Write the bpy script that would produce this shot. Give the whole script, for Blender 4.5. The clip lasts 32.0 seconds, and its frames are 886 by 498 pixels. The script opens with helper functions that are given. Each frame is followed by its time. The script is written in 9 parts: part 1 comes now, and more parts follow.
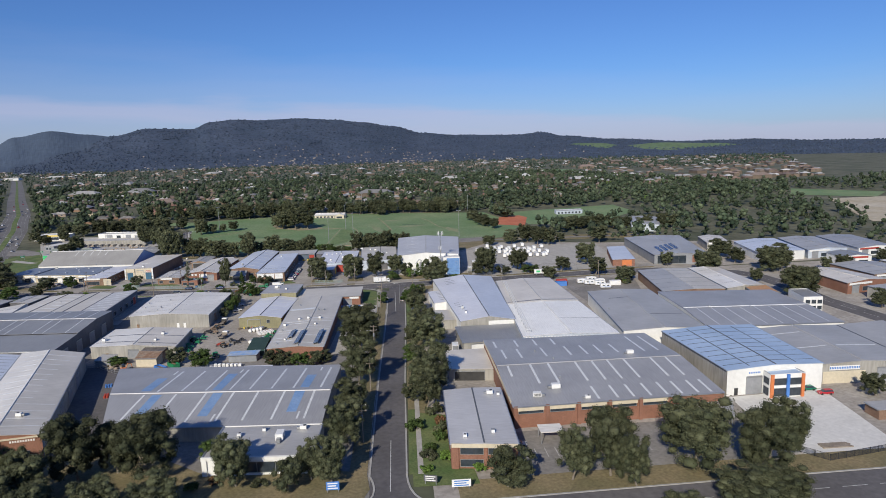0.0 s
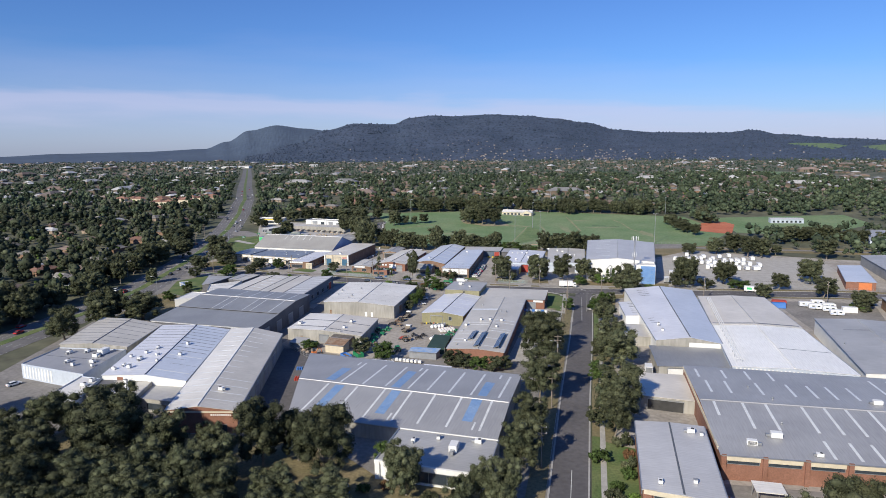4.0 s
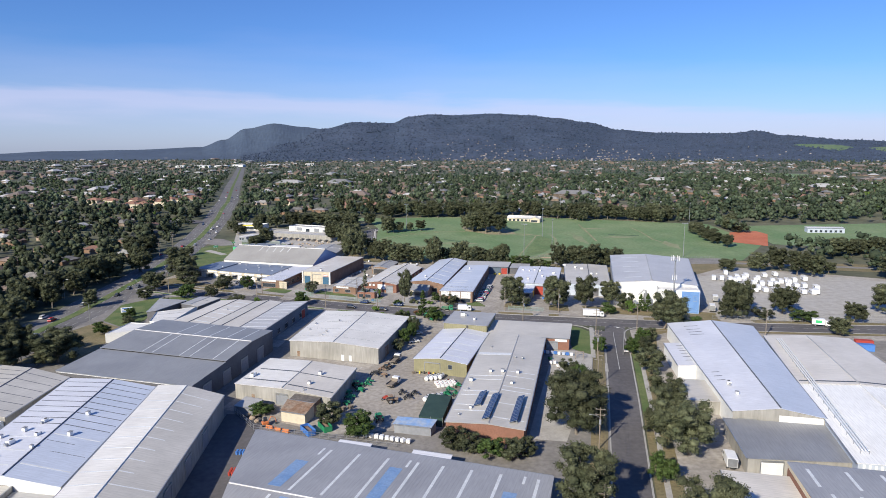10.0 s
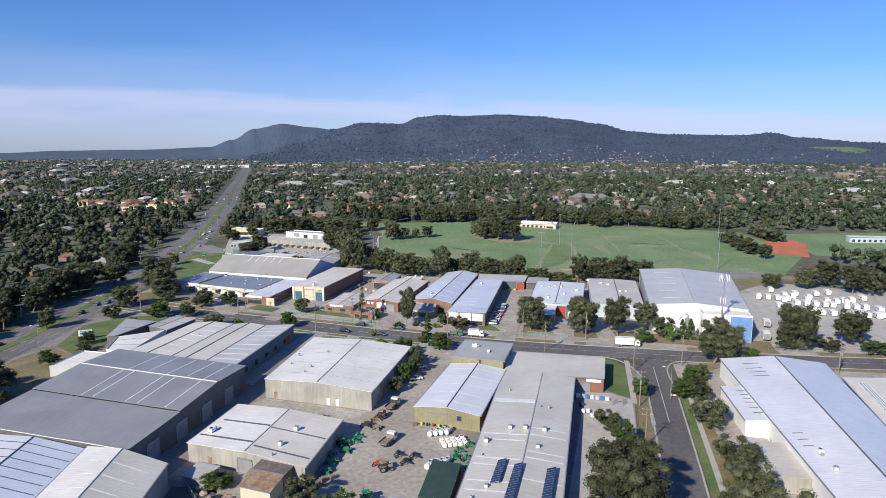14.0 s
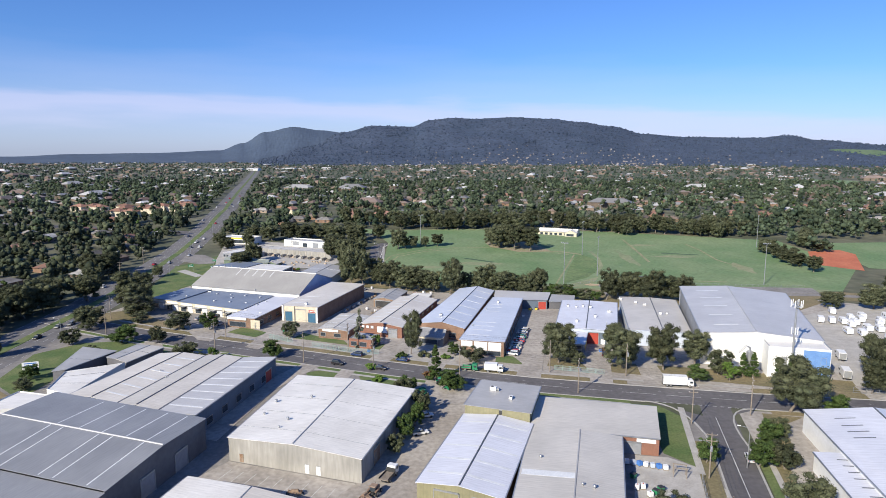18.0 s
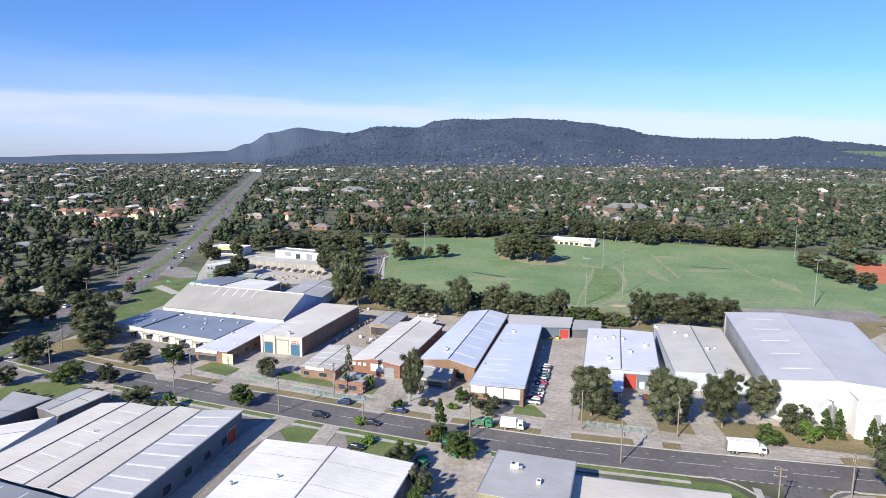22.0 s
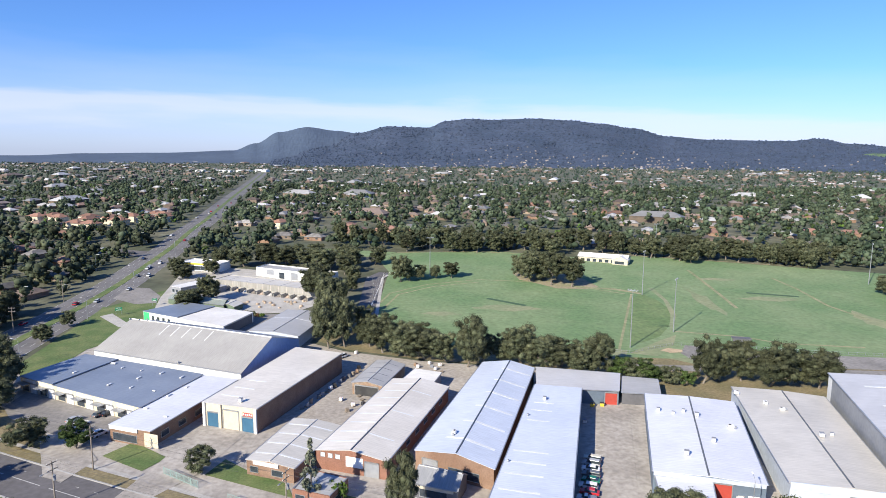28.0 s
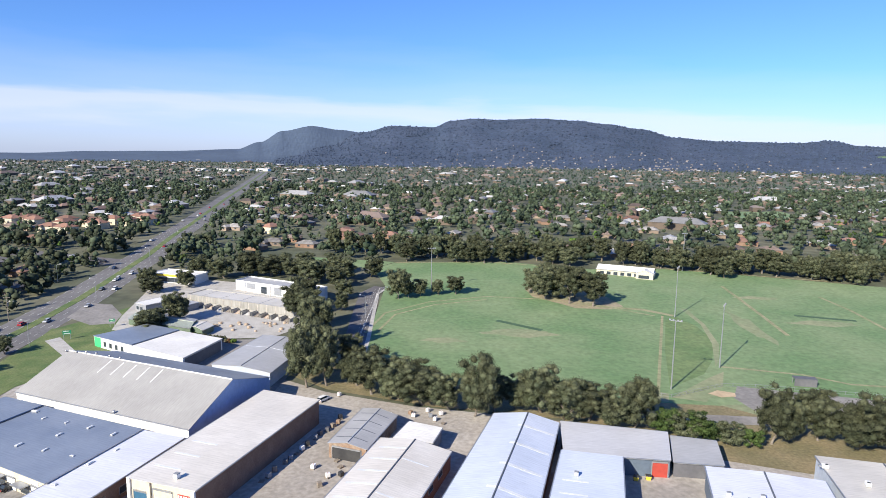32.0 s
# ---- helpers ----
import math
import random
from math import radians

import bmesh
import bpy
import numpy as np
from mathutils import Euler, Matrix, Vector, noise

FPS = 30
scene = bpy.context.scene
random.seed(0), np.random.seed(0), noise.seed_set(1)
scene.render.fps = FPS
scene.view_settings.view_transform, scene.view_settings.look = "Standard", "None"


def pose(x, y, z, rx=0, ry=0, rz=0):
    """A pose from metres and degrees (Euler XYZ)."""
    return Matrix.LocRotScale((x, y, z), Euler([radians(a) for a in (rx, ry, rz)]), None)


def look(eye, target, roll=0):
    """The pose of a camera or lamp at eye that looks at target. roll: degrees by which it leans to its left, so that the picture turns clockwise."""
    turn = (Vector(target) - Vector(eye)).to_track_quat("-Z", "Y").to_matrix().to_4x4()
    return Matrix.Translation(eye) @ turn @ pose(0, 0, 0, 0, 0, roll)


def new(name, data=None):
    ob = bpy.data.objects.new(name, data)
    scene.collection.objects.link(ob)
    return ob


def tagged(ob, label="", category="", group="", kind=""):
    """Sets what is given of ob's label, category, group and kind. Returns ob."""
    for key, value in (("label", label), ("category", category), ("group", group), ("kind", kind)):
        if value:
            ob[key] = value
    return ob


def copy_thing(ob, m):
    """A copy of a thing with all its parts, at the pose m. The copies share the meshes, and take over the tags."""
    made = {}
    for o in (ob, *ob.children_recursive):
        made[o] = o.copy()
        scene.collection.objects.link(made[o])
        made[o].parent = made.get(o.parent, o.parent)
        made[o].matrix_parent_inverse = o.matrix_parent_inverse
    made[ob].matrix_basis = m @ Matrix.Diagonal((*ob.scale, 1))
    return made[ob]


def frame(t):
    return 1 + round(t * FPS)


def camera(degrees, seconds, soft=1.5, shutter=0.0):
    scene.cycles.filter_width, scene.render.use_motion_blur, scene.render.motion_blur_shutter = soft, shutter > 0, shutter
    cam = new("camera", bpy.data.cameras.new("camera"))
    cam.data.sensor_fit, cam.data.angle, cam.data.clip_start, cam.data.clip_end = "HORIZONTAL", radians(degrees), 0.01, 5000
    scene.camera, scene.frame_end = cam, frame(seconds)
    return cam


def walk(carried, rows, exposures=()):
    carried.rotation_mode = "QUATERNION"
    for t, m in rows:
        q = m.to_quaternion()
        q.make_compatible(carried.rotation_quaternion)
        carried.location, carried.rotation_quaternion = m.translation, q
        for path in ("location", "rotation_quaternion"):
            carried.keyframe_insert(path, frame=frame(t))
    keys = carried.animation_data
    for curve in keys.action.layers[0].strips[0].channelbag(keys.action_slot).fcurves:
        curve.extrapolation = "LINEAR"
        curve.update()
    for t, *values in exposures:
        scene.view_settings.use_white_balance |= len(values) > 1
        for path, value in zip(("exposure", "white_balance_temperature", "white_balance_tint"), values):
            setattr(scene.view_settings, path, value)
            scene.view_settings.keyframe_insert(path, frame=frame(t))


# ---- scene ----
PATH = [
    (0, (1.95, 0.30, 77.13), (7.955, 19.117, 73.976), -1.52),
    (0.5, (2.70, -0.09, 77.11), (5.530, 19.464, 74.014), -0.94),
    (1, (2.94, 0.06, 77.18), (4.597, 19.756, 74.096), -0.77),
    (1.5, (2.79, 0.97, 77.32), (3.886, 20.701, 74.218), -0.71),
    (2, (2.61, 2.48, 77.30), (3.329, 22.223, 74.187), -0.68),
    (2.5, (2.54, 4.47, 77.31), (2.973, 24.220, 74.180), -0.62),
    (3, (2.58, 7.09, 77.33), (2.813, 26.834, 74.176), -0.60),
    (3.5, (2.69, 10.58, 77.27), (2.956, 30.329, 74.107), -0.60),
    (5.5, (2.89, 30.69, 77.55), (3.186, 50.435, 74.382), -0.42),
    (6, (2.95, 36.00, 77.53), (3.292, 55.744, 74.365), -0.43),
    (6.5, (3.11, 41.71, 77.58), (3.484, 61.457, 74.405), -0.42),
    (7, (3.28, 47.12, 77.59), (3.679, 66.865, 74.413), -0.43),
    (7.5, (3.42, 52.55, 77.86), (3.824, 72.287, 74.655), -0.26),
    (8, (3.66, 57.62, 77.75), (4.052, 77.356, 74.560), -0.32),
    (8.5, (3.59, 62.72, 77.44), (3.987, 82.457, 74.248), -0.32),
    (9, (3.64, 68.18, 77.24), (4.022, 87.917, 74.056), -0.28),
    (9.5, (3.85, 73.48, 77.07), (4.189, 93.226, 73.891), -0.29),
    (10, (3.99, 78.91, 76.92), (4.298, 98.650, 73.738), -0.23),
    (10.5, (3.97, 84.18, 76.93), (4.260, 103.923, 73.741), -0.20),
    (11, (4.15, 89.50, 76.82), (4.399, 109.245, 73.630), -0.20),
    (11.5, (4.13, 94.78, 76.34), (4.365, 114.530, 73.176), -0.20),
    (12, (4.02, 100.20, 76.37), (4.206, 119.945, 73.198), -0.14),
    (12.5, (4.10, 105.14, 76.29), (4.252, 124.891, 73.130), -0.14),
    (13, (4.35, 109.92, 76.27), (4.459, 129.667, 73.115), -0.21),
    (13.5, (4.56, 115.34, 76.23), (4.632, 135.091, 73.080), -0.08),
    (15.5, (4.75, 136.09, 75.91), (4.677, 155.850, 72.802), -0.03),
    (16, (4.73, 141.14, 75.46), (4.584, 160.904, 72.388), -0.06),
    (16.5, (4.68, 146.63, 75.22), (4.472, 166.395, 72.160), -0.09),
    (17, (4.67, 152.03, 74.90), (4.420, 171.798, 71.847), -0.09),
    (17.5, (4.65, 157.47, 74.68), (4.356, 177.239, 71.628), -0.10),
    (18, (4.68, 162.84, 74.61), (4.362, 182.605, 71.564), -0.05),
    (18.5, (4.58, 168.38, 74.51), (4.245, 188.142, 71.467), -0.05),
    (19, (4.52, 173.65, 74.51), (4.155, 193.413, 71.474), -0.05),
    (19.5, (4.11, 179.03, 74.70), (3.734, 198.800, 71.674), -0.04),
    (20, (4.05, 184.23, 74.88), (3.640, 203.996, 71.854), -0.02),
    (20.5, (3.90, 189.42, 75.00), (3.474, 209.184, 71.977), -0.03),
    (21, (3.96, 194.65, 75.14), (3.500, 214.421, 72.123), -0.01),
    (21.5, (3.66, 199.70, 75.45), (3.200, 219.462, 72.433), 0.03),
    (22, (3.70, 204.78, 75.71), (3.204, 224.549, 72.691), 0.05),
    (22.5, (3.55, 210.03, 75.89), (3.046, 229.795, 72.876), 0.05),
    (23, (3.54, 215.53, 76.19), (2.993, 235.290, 73.167), 0.02),
    (23.5, (3.37, 220.99, 76.40), (2.798, 240.750, 73.376), 0.09),
    (24, (3.30, 226.00, 76.54), (2.701, 245.760, 73.529), 0.13),
    (24.5, (3.47, 231.70, 76.73), (2.832, 251.460, 73.708), 0.07),
    (25, (3.35, 237.25, 76.85), (2.679, 257.007, 73.826), 0.09),
    (25.5, (3.00, 242.56, 76.91), (2.324, 262.320, 73.888), 0.11),
    (27.5, (2.41, 264.06, 76.77), (1.657, 283.817, 73.762), 0.34),
    (28, (2.71, 269.60, 76.84), (1.904, 289.353, 73.833), 0.34),
    (28.5, (2.52, 275.09, 76.87), (1.694, 294.846, 73.857), 0.42),
    (29, (2.36, 280.52, 76.83), (1.526, 300.279, 73.817), 0.50),
    (29.5, (2.23, 285.92, 76.71), (1.371, 305.673, 73.712), 0.50),
    (30, (2.22, 291.38, 76.76), (1.327, 311.133, 73.763), 0.53),
    (30.5, (2.21, 296.67, 76.81), (1.291, 316.420, 73.808), 0.55),
    (31, (2.02, 302.13, 76.75), (1.087, 321.881, 73.745), 0.55),
    (31.5, (1.76, 307.57, 76.69), (0.818, 327.325, 73.689), 0.60),
    (32, (1.44, 313.02, 76.74), (0.492, 332.765, 73.732), 0.70),
]
cam = camera(70.5, 32.0, 0.9)
walk(cam, [(t, look(e, g, r)) for t, e, g, r in PATH],
     exposures=[(0, -0.3), (1, -0.08), (3, -0.02), (6, 0.05), (9, 0.16), (13, 0.18), (16, 0.2), (19, 0.35), (22, 0.56), (25, 0.58), (32, 0.62)])

# ---- sky and sun ----
SUN_AZ, SUN_EL = 216.0, 30.5
world = bpy.data.worlds.new("world")
scene.world = world
world.use_nodes = True
wn, wl = world.node_tree.nodes, world.node_tree.links
background = wn["Background"]
sky = wn.new("ShaderNodeTexSky")
sky.sky_type, sky.sun_disc = "NISHITA", False
sky.sun_elevation, sky.sun_rotation = radians(SUN_EL), radians(SUN_AZ)
sky.altitude, sky.air_density, sky.dust_density, sky.ozone_density = 100, 1.0, 0.4, 2.5
tc, sep = wn.new("ShaderNodeTexCoord"), wn.new("ShaderNodeSeparateXYZ")
wl.new(tc.outputs["Generated"], sep.inputs[0])
stretch = wn.new("ShaderNodeMapping")
stretch.inputs["Scale"].default_value = (2.0, 2.0, 16.0)
wl.new(tc.outputs["Generated"], stretch.inputs[0])
wisps = wn.new("ShaderNodeTexNoise")
wisps.inputs["Scale"].default_value, wisps.inputs["Detail"].default_value = 1.6, 6
wl.new(stretch.outputs[0], wisps.inputs["Vector"])
lift = wn.new("ShaderNodeMath"); lift.operation = "MULTIPLY_ADD"
lift.inputs[1].default_value, lift.inputs[2].default_value = 0.085, -0.043
wl.new(wisps.outputs[0], lift.inputs[0])
height = wn.new("ShaderNodeMath"); height.operation = "ADD"
east = wn.new("ShaderNodeMath"); east.operation, east.inputs[1].default_value = "MAXIMUM", 0.0
wl.new(sep.outputs[0], east.inputs[0])
sink = wn.new("ShaderNodeMath"); sink.operation, sink.inputs[1].default_value = "MULTIPLY_ADD", 0.085
wl.new(east.outputs[0], sink.inputs[0]); wl.new(lift.outputs[0], sink.inputs[2])
wl.new(sep.outputs[2], height.inputs[0]); wl.new(sink.outputs[0], height.inputs[1])
band = wn.new("ShaderNodeValToRGB")
band.color_ramp.elements[0].position, band.color_ramp.elements[0].color = 0.0, (0.3, 0.3, 0.3, 1)
band.color_ramp.elements[1].position, band.color_ramp.elements[1].color = 0.16, (0, 0, 0, 1)
e = band.color_ramp.elements.new(0.038); e.color = (0.36, 0.36, 0.36, 1)
e = band.color_ramp.elements.new(0.058); e.color = (0.6, 0.6, 0.6, 1)
e = band.color_ramp.elements.new(0.074); e.color = (0.56, 0.56, 0.56, 1)
e = band.color_ramp.elements.new(0.09); e.color = (0.2, 0.2, 0.2, 1)
wl.new(height.outputs[0], band.inputs[0])
cloud = wn.new("ShaderNodeMix"); cloud.data_type = "RGBA"
cloud.inputs[7].default_value = (7.3, 7.35, 10.0, 1)
deep = wn.new("ShaderNodeMix"); deep.data_type, deep.blend_type = "RGBA", "MULTIPLY"
deep.inputs[0].default_value = 1.0
tint = wn.new("ShaderNodeValToRGB")
tint.color_ramp.elements[0].position, tint.color_ramp.elements[0].color = 0.0, (0.43, 0.59, 1.0, 1)
tint.color_ramp.elements[1].position, tint.color_ramp.elements[1].color = 0.13, (0.38, 0.59, 1.0, 1)
wl.new(sep.outputs[2], tint.inputs[0])
gain = wn.new("ShaderNodeVectorMath"); gain.operation = "SCALE"
gain.inputs["Scale"].default_value = 1.42
wl.new(tint.outputs[0], gain.inputs[0]); wl.new(gain.outputs[0], deep.inputs[7])
wl.new(sky.outputs[0], deep.inputs[6])
wl.new(band.outputs[0], cloud.inputs[0]); wl.new(deep.outputs[2], cloud.inputs[6])
wl.new(cloud.outputs[2], background.inputs[0])
background.inputs[1].default_value = 0.085
sun = new("sun", bpy.data.lights.new("sun", "SUN"))
sun.data.energy, sun.data.angle, sun.data.color = 5.4, radians(0.53), (1.0, 0.92, 0.765)
sx, sy = math.sin(radians(SUN_AZ)) * math.cos(radians(SUN_EL)), math.cos(radians(SUN_AZ)) * math.cos(radians(SUN_EL))
sun.matrix_world = look((sx * 300, sy * 300, math.sin(radians(SUN_EL)) * 300), (0, 0, 0))


# ---- materials ----
def surf(name, c1, c2, rough=0.8, big=0.06, fine=1.5, amount=0.25, bump=0.0, metal=0.0, stripe=None, vary=0.0, island=0.0, streak=None, spec=None):
    """A rough surface: two scales of noise between two colours, optional sheet lines along an axis, and variation from object to object."""
    m = bpy.data.materials.new(name)
    m.use_nodes = True
    n, l = m.node_tree.nodes, m.node_tree.links
    p = n["Principled BSDF"]
    p.inputs["Roughness"].default_value, p.inputs["Metallic"].default_value = rough, metal
    if spec is not None:
        p.inputs["Specular IOR Level"].default_value = spec
    co = n.new("ShaderNodeTexCoord")
    a, b = n.new("ShaderNodeTexNoise"), n.new("ShaderNodeTexNoise")
    a.inputs["Scale"].default_value, a.inputs["Detail"].default_value = big, 5
    b.inputs["Scale"].default_value, b.inputs["Detail"].default_value = fine, 4
    if streak:
        mp = n.new("ShaderNodeMapping"); mp.inputs["Scale"].default_value = streak
        l.new(co.outputs["Object"], mp.inputs[0]); l.new(mp.outputs[0], b.inputs["Vector"])
    else:
        l.new(co.outputs["Object"], b.inputs["Vector"])
    l.new(co.outputs["Object"], a.inputs["Vector"])
    ramp = n.new("ShaderNodeMapRange")
    ramp.inputs[1].default_value, ramp.inputs[2].default_value = 0.35, 0.68
    l.new(a.outputs[0], ramp.inputs[0])
    mix = n.new("ShaderNodeMix"); mix.data_type = "RGBA"
    mix.inputs[6].default_value, mix.inputs[7].default_value = (*c1, 1), (*c2, 1)
    l.new(ramp.outputs[0], mix.inputs[0])
    val = n.new("ShaderNodeMapRange")
    val.inputs[1].default_value, val.inputs[2].default_value = 0.25, 0.75
    val.inputs[3].default_value, val.inputs[4].default_value = 1 - amount, 1 + amount
    l.new(b.outputs[0], val.inputs[0])
    factor = val.outputs[0]
    if stripe:
        axis, period, depth = stripe
        s = n.new("ShaderNodeSeparateXYZ"); l.new(co.outputs["Object"], s.inputs[0])
        k = n.new("ShaderNodeMath"); k.operation = "MULTIPLY"; k.inputs[1].default_value = 1 / period
        l.new(s.outputs["xyz".index(axis)], k.inputs[0])
        w = n.new("ShaderNodeMath"); w.operation = "FRACT"; l.new(k.outputs[0], w.inputs[0])
        g = n.new("ShaderNodeMath"); g.operation = "LESS_THAN"; g.inputs[1].default_value = 0.14; l.new(w.outputs[0], g.inputs[0])
        d = n.new("ShaderNodeMath"); d.operation = "MULTIPLY_ADD"; d.inputs[1].default_value, d.inputs[2].default_value = -depth, 1.0
        l.new(g.outputs[0], d.inputs[0])
        q = n.new("ShaderNodeMath"); q.operation = "MULTIPLY"; l.new(factor, q.inputs[0]); l.new(d.outputs[0], q.inputs[1])
        factor = q.outputs[0]
    for amount_, source in ((vary, "ShaderNodeObjectInfo"), (island, "ShaderNodeNewGeometry")):
        if amount_:
            o = n.new(source)
            r = n.new("ShaderNodeMapRange"); r.inputs[3].default_value, r.inputs[4].default_value = 1 - amount_, 1 + amount_
            l.new(o.outputs["Random" if source.endswith("Info") else "Random Per Island"], r.inputs[0])
            q = n.new("ShaderNodeMath"); q.operation = "MULTIPLY"; l.new(factor, q.inputs[0]); l.new(r.outputs[0], q.inputs[1])
            factor = q.outputs[0]
    out = n.new("ShaderNodeVectorMath"); out.operation = "SCALE"
    l.new(mix.outputs[2], out.inputs[0]); l.new(factor, out.inputs["Scale"])
    l.new(out.outputs[0], p.inputs["Base Color"])
    if bump:
        u = n.new("ShaderNodeBump"); u.inputs["Strength"].default_value, u.inputs["Distance"].default_value = bump, 0.3
        l.new(b.outputs[0], u.inputs["Height"]); l.new(u.outputs[0], p.inputs["Normal"])
    return m


ASPHALT = surf("asphalt", (0.1, 0.094, 0.097), (0.14, 0.132, 0.134), 0.9, 0.05, 0.7, 0.2)
ASPHALT_OLD = surf("worn_asphalt", (0.19, 0.178, 0.165), (0.27, 0.253, 0.235), 0.9, 0.08, 0.8, 0.22)
CONCRETE = surf("yard_concrete", (0.3, 0.272, 0.24), (0.42, 0.385, 0.345), 0.9, 0.09, 0.7, 0.26)
GRAVEL = surf("yard_gravel", (0.3, 0.268, 0.232), (0.39, 0.355, 0.312), 0.95, 0.05, 0.8, 0.25, 0.2)
PATH_CONCRETE = surf("footpath_concrete", (0.36, 0.34, 0.31), (0.45, 0.43, 0.4), 0.9, 0.3, 2.0, 0.15)
KERB = surf("kerb_concrete", (0.35, 0.34, 0.32), (0.42, 0.41, 0.39), 0.9, 0.4, 2.0, 0.12)
PAINT = surf("road_paint", (0.62, 0.62, 0.6), (0.5, 0.5, 0.48), 0.8, 0.5, 3.0, 0.2)
LAWN = surf("lawn", (0.075, 0.125, 0.035), (0.15, 0.175, 0.065), 0.95, 0.12, 1.6, 0.3, 0.3)
DRY = surf("dry_grass", (0.16, 0.14, 0.07), (0.24, 0.19, 0.105), 0.95, 0.1, 1.2, 0.3, 0.3)
FIELD = surf("sports_turf", (0.12, 0.2, 0.085), (0.19, 0.25, 0.125), 0.95, 0.028, 0.5, 0.22)
FIELD_THIN = surf("thin_turf", (0.19, 0.23, 0.12), (0.265, 0.265, 0.155), 0.95, 0.05, 0.5, 0.2)
FIELD_WORN = surf("worn_turf", (0.3, 0.27, 0.16), (0.21, 0.225, 0.115), 0.95, 0.06, 0.5, 0.3)
SAND = surf("sand", (0.5, 0.38, 0.25), (0.42, 0.32, 0.2), 0.95, 0.2, 1.0, 0.15)
CLAY = surf("red_clay", (0.42, 0.12, 0.06), (0.5, 0.17, 0.09), 0.95, 0.06, 0.6, 0.15)
EARTH = surf("suburb_ground", (0.065, 0.075, 0.042), (0.14, 0.135, 0.09), 0.95, 0.02, 0.12, 0.4)
# Aerial haze is painted into both hill colours as blue over dark forest.
HILL = surf("hazed_wooded_hill", (0.031, 0.05, 0.086), (0.047, 0.067, 0.109), 0.95, 0.004, 0.05, 0.45)
HILL_FAR = surf("hazed_far_wooded_hill", (0.05, 0.075, 0.12), (0.062, 0.09, 0.135), 0.95, 0.004, 0.03, 0.15)
PASTURE = surf("pasture", (0.09, 0.15, 0.072), (0.125, 0.175, 0.092), 0.95, 0.006, 0.03, 0.25)
BARK = surf("bark", (0.15, 0.125, 0.1), (0.25, 0.22, 0.185), 0.9, 1.0, 6.0, 0.3)
LEAF = surf("gum_leaves", (0.05, 0.06, 0.034), (0.1, 0.106, 0.06), 0.8, 0.25, 1.2, 0.3, vary=0.3, island=0.4, spec=0.12)
LEAF_GREEN = surf("green_leaves", (0.045, 0.075, 0.022), (0.07, 0.1, 0.032), 0.7, 0.3, 2.0, 0.2, vary=0.2, island=0.4, spec=0.12)
LEAF_BRIGHT = surf("lime_leaves", (0.085, 0.15, 0.03), (0.12, 0.175, 0.045), 0.7, 0.3, 2.0, 0.2, vary=0.2, island=0.4, spec=0.12)
LEAF_GREY = surf("silver_leaves", (0.14, 0.16, 0.11), (0.18, 0.19, 0.14), 0.7, 0.3, 2.0, 0.2, vary=0.1, island=0.4, spec=0.12)
LEAF_RED = surf("bronze_leaves", (0.14, 0.07, 0.04), (0.12, 0.09, 0.04), 0.7, 0.3, 2.0, 0.2, vary=0.2, island=0.4, spec=0.12)
# Bluish tint in the leaf colour stands in for haze over the far canopy.
LEAF_HAZE = surf("hazed_distant_leaves", (0.03, 0.05, 0.037), (0.076, 0.102, 0.075), 0.8, 0.05, 0.01, 0.3, island=0.45, spec=0.12)
HIGHWAY_ASPHALT = surf("highway_asphalt", (0.125, 0.12, 0.12), (0.175, 0.168, 0.165), 0.9, 0.05, 0.7, 0.2)
# Same foliage as LEAF_FAR; the west side's darkness is put into the colour.
LEAF_WEST = surf("darkened_gum_leaves", (0.022, 0.032, 0.021), (0.076, 0.086, 0.05), 0.8, 0.08, 0.012, 0.3, island=0.45, spec=0.12)
LEAF_FAR = surf("far_leaves", (0.029, 0.046, 0.029), (0.092, 0.115, 0.069), 0.8, 0.08, 0.012, 0.3, island=0.45, spec=0.12)


def roof_mat(name, c1, c2, axis="y", rough=0.45, metal=0.0, amount=0.11, depth=0.1, period=0.8):
    return surf(name, c1, c2, rough, 0.09, 1.2, amount, 0.0, metal, stripe=(axis, period, depth), streak=(0.25, 2.5, 1) if axis == "y" else (2.5, 0.25, 1))


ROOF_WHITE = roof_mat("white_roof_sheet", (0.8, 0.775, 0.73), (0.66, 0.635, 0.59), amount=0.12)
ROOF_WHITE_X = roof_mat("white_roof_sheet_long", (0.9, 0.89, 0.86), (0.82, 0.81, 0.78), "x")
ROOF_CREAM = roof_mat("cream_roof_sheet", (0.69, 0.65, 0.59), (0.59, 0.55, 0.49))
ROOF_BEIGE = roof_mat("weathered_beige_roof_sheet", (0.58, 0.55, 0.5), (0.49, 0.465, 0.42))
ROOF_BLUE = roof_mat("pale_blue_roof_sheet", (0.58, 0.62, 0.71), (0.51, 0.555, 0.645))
ROOF_SKY = roof_mat("sky_blue_roof_sheet", (0.42, 0.53, 0.69), (0.35, 0.46, 0.62))
ROOF_SILVER = roof_mat("silver_roof_sheet", (0.53, 0.525, 0.53), (0.46, 0.455, 0.46))
NEW_CONCRETE = surf("new_concrete", (0.68, 0.665, 0.63), (0.58, 0.565, 0.535), 0.9, 0.1, 0.8, 0.12)
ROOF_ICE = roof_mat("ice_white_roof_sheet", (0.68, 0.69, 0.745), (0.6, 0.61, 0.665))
ROOF_GREY = roof_mat("grey_roof_sheet", (0.36, 0.36, 0.37), (0.3, 0.3, 0.31), "x")
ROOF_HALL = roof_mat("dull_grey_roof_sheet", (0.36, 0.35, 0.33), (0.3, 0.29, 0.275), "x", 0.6)
